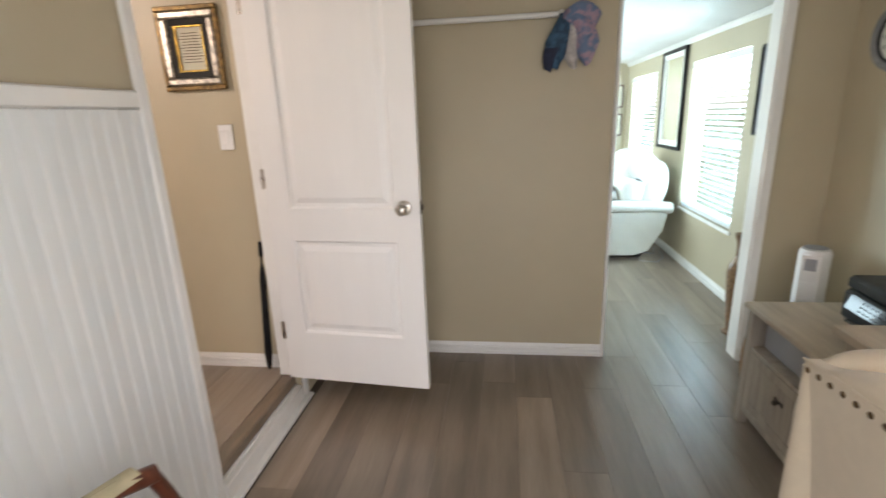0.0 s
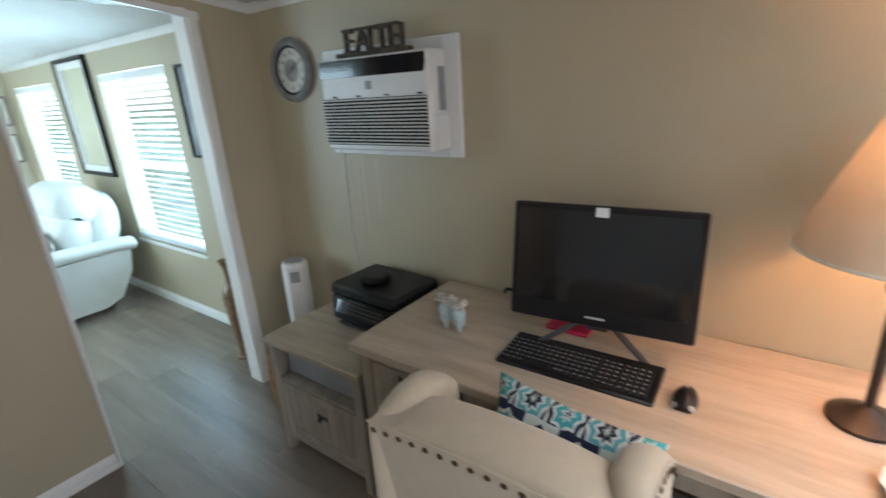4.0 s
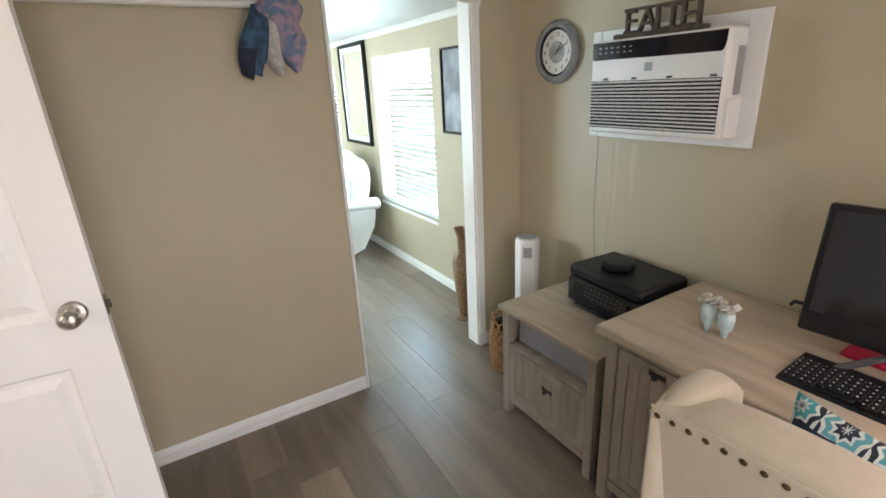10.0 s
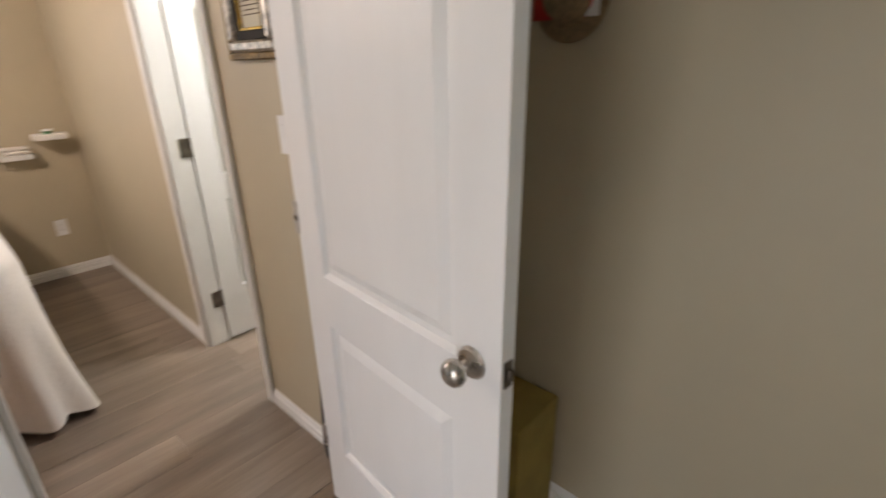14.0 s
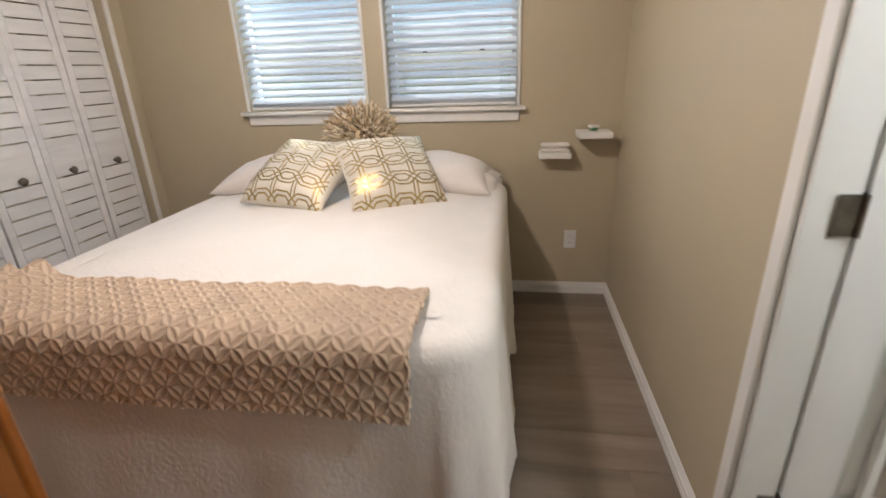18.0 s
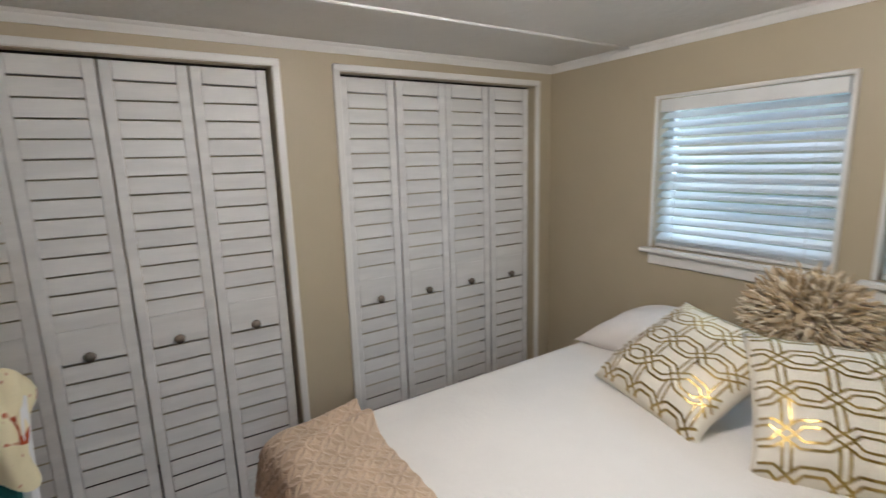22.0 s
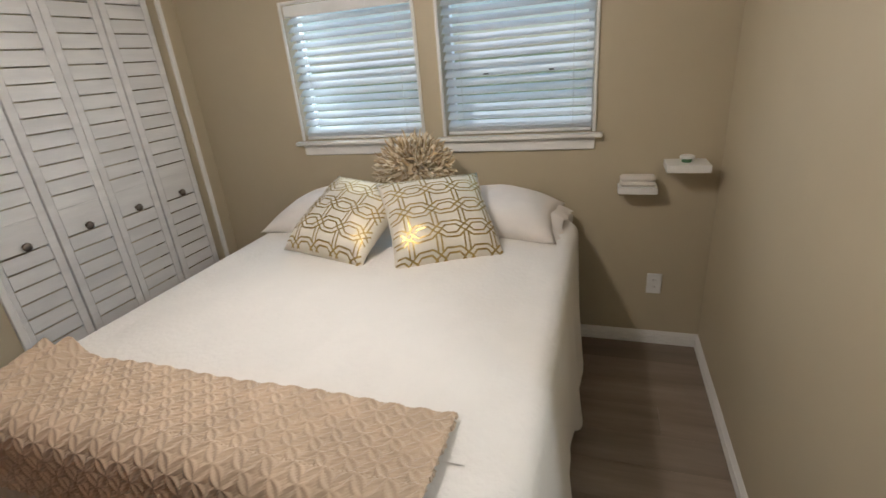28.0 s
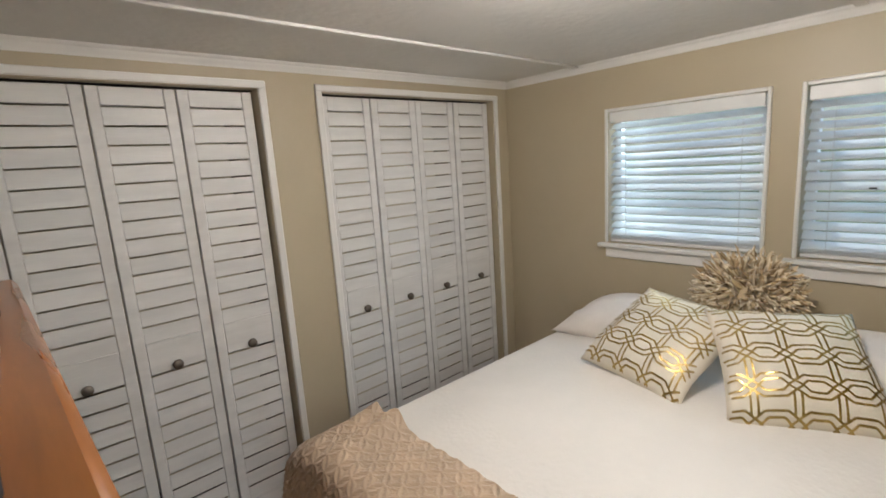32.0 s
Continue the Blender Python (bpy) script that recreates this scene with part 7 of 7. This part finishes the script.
for k in range(3):
    z = 0.014 + 0.081 * k
    dr = part("clear_drawer", frame_ring(0.094, 0.25, 0.002, z, z + 0.066, 0.0), M_SMOKE, ORG, "frosted clear drawer")
    part("divider_shelf", Geo().box(-0.050, 0.050, -0.13, 0.13, z + 0.068, z + 0.078, 0.003), M_WHITEP, ORG)
    rr = random.Random(k)
    for q in range(9):
        part("trinket", Geo().box(-0.018, 0.018, -0.010, 0.010, 0, rr.uniform(0.02, 0.06), 0.004), (M_NAVY, M_PALEC, M_MAHOG, M_CLOCKC)[q % 4], ORG, m=pose(rr.uniform(-0.012, 0.012), -0.10 + 0.025 * q, z + 0.001, 0, 0, rr.uniform(-40, 40)))
SH = thing("sun_hat", "wide-brimmed straw sun hat lying on the organizer beside the mirror", "hat", pose(-1.180, 0.900, 1.946, -4, -11, 0))
g, rings = Geo(), []
for r, z in ((0.0, 0.098), (0.05, 0.096), (0.075, 0.085), (0.085, 0.05), (0.092, 0.008), (0.12, -0.004), (0.15, -0.014), (0.180, -0.026), (0.182, -0.022), (0.148, -0.008), (0.11, 0.003), (0.094, 0.015), (0.088, 0.05), (0.078, 0.090), (0.05, 0.101), (0.0, 0.103)):
    rings.append([(r * math.cos(a), r * math.sin(a), z + 0.014 * math.sin(2 * a) * (r / 0.2) ** 2) for a in [2 * math.pi * j / 48 for j in range(48)]])
part("hat_body", g.ring_loft([[(x if abs(x) > 1e-6 else 1e-5, y, z) for x, y, z in rg] for rg in rings]), M_STRAW, SH, angle=60)
M_CAP = mat("black_cap_cloth", (0.016, 0.016, 0.018), 0.85, var=0.2, vscale=30, bump=0.2, bscale=300)
BC = thing("black_cap", "black baseball cap lying on the chest", "cap", pose(-1.252, 1.275, 1.6455, 0, 0, 40))
part("crown", Geo().lathe([(0.082, 0.0), (0.083, 0.020), (0.074, 0.046), (0.048, 0.066), (0.0, 0.074)], n=28), M_CAP, BC)
part("peak", Geo().sheet(lambda u, v: (0.07 + 0.085 * v, (2 * u - 1) * 0.075 * math.sqrt(max(0.0, 1 - 0.75 * v * v)), 0.012 - 0.012 * v + 0.006 * (1 - (2 * u - 1) ** 2)), 12, 8, 0.004), M_CAP, BC)

# beside the chest
IB = thing("ironing_board", "folded white ironing board draped with floral towels", "ironing board", pose(-1.12, 0.09, ZB + 0.001, 0, -3, 0))
part("board", Geo().box(-0.175, 0.15, -0.03, 0.0, 0.12, 1.06, 0.015), M_WHITEP, IB)
part("cover", Geo().box(-0.145, 0.155, 0.001, 0.022, 0.10, 1.065, 0.010), M_TEAL, IB, "teal cover")
for x in (-0.12, 0.10):
    part("leg", Geo().tube([(x, -0.04, 0.001), (x, -0.045, 0.75)], 0.010, 8), M_WHITEP, IB)
def bundle(u, v):
    """A towel bunched over the board's end: a plump rolled top that falls in soft folds."""
    a = 2 * math.pi * u
    top = math.sqrt(max(0.0, 1 - (max(0.0, v - 0.62) / 0.38) ** 2))
    r = (0.088 + 0.016 * math.sin(3 * a + 5 * v) + 0.012 * math.sin(5 * a - 7 * v) + 0.006 * math.sin(9 * a + 11 * v)) * max(0.03, top) * (0.84 + 0.22 * v)
    return (-1.258 + 1.0 * r * math.cos(a) - 0.01 * v, 0.085 + 0.80 * r * math.sin(a), ZB + 0.81 + 0.32 * v + 0.03 * math.sin(2 * a + 1) * v * top - 0.03 * math.sin(3 * a) * (1 - v))


solid("floral_towel", welded(Geo().sheet(bundle, 36, 30).mesh("floral_towel", angle=70), 0.0005), M_FLORAL,
      "cream towel with red and yellow flowers bunched over the ironing board", "towel")
BG = thing("sports_bag", "navy and white bag on the floor by the closet", "bag", pose(-1.235, -0.03, ZB + 0.001))
part("bag_body", Geo().ball((0, 0, 0.30), (0.10, 0.09, 0.30), 20, 14), M_NAVY, BG)
part("bag_stripe", Geo().lathe([(0.098, -0.016), (0.103, 0.0), (0.098, 0.016), (0.090, 0.0)], (-0.02, 0, 0.34), 24, "x", 2.4), M_WHITEP, BG)

# ---- bathroom ----
M_GREENW = mat("sage_bath_paint", (0.36, 0.40, 0.34), 0.6, var=0.03)
solid("wall_bath_paint", Geo().box(-0.886, -0.881, 2.601, 4.299, ZB, BCH - 0.001), M_GREENW, "sage painted bathroom wall face", "wall", "structure")
VN = thing("bath_vanity", "cream bathroom vanity with drawers and a white sink top", "vanity", pose(0, 0, 0))
part("vanity_body", Geo().box(-1.42, -0.89, 3.25, 4.25, 0.325, 1.05, 0.004), M_VANITY, VN)
part("toe_foot", Geo().box(-1.42, -1.36, 3.25, 3.32, ZB + 0.001, 0.324, 0.003).box(-1.42, -1.36, 4.18, 4.25, ZB + 0.001, 0.324, 0.003), M_VANITY, VN)
part("vanity_top", Geo().box(-1.45, -0.888, 3.22, 4.27, 1.051, 1.083, 0.005), M_CERAMIC, VN)
part("sink_rim", Geo().lathe([(0.16, 0.0), (0.19, 0.0), (0.195, 0.012), (0.185, 0.016), (0.165, 0.010), (0.12, -0.02), (0.0, -0.026), (0.0, -0.028)], (-1.15, 3.85, 1.095), 32), M_CERAMIC, VN)
part("faucet", Geo().tube([(-0.96, 3.72, 1.083), (-0.96, 3.72, 1.19), (-0.99, 3.72, 1.23), (-1.06, 3.72, 1.21)], 0.012, 10), M_PEWTER, VN)
for y0, y1 in ((3.262, 3.548), (3.556, 3.900), (3.908, 4.240)):
    for z0, z1 in ((0.345, 0.600), (0.610, 0.900), (0.910, 1.043)):
        d = part("vanity_drawer", Geo().box(-1.436, -1.4205, y0, y1, z0, z1, 0.004), M_VANITY, VN)
        for a, b, c, e in ((y0 + 0.004, y0 + 0.045, z0 + 0.004, z1 - 0.004), (y1 - 0.045, y1 - 0.004, z0 + 0.004, z1 - 0.004), (y0 + 0.045, y1 - 0.045, z0 + 0.004, z0 + 0.04), (y0 + 0.045, y1 - 0.045, z1 - 0.04, z1 - 0.004)):
            part("panel_frame", Geo().box(-1.442, -1.4362, a, b, c, e, 0.002), M_VANITY, d)
        if z1 < 0.95:
            part("drawer_knob", Geo().ball((-1.455, (y0 + y1) / 2, (z0 + z1) / 2), (0.012, 0.020, 0.011), 12, 8), M_PEWTER, d, "dark metal knob")
BP = thing("backsplash", "grey glass mosaic backsplash with a white cap", "backsplash", kind="structure")
tl = Geo().box(-0.004, 0.004, -0.0235, 0.0235, -0.0105, 0.0105, 0.001).mesh("tile")
tl.materials.append(M_TILE)
for i in range(8):
    for j in range(21):
        part("tile", tl, None, BP, m=pose(-0.8915, 3.235 + 0.049 * j + (0.024 if i % 2 else 0), 1.096 + 0.0235 * i))
part("cap", Geo().box(-0.908, -0.8875, 3.22, 4.28, 1.278, 1.323, 0.004), M_TRIM, BP)
solid("hand_towel", Geo().sheet(lambda u, v: (-1.43 + 0.22 * u, 3.26 + 0.36 * v, 1.091 + 0.012 * math.sin(3 * u) + 0.006 * math.sin(9 * v)), 10, 12, 0.008), M_AQUA, "aqua hand towel on the vanity top", "towel")
solid("bath_mat", Geo().box(-1.98, -1.47, 3.30, 4.10, ZB + 0.001, ZB + 0.012, 0.004), M_RUG, "grey bath mat with coral flowers", "bath mat")

# ---- floor planks ----
def planks(floor, x0, x1, y0, y1, z, width, length, skip=None, seed=3):
    rng = random.Random(seed)
    me = {}
    x, k = x0, 0
    while x < x1 - 0.01:
        w = min(width, x1 - x)
        y = y0 - rng.random() * length
        while y < y1:
            a, b = max(y, y0), min(y + length, y1)
            if b - a > 0.03 and not (skip and skip(x + w / 2, (a + b) / 2)):
                key = (round(w, 3), round(b - a, 2))
                if key not in me:
                    m = Geo().box(0.0003, key[0] - 0.0003, 0.0003, key[1] - 0.0003, -0.005, 0.0, 0.0006).mesh("plank")
                    m.materials.append(M_PLANK)
                    me[key] = m
                part("plank", me[key], None, floor, m=pose(x, a, z))
            y += length
        x += width
        k += 1


planks(FLOOR, XW + 0.05, XE - 0.001, YS, LRN, 0.0, 0.182, 1.22, seed=5)
planks(FLOOR_B, BW + 0.001, XW - 0.092, BS - 0.10, 4.29, ZB, 0.182, 1.22, skip=lambda x, y: x > BE and not (1.2 < y < 2.6), seed=8)
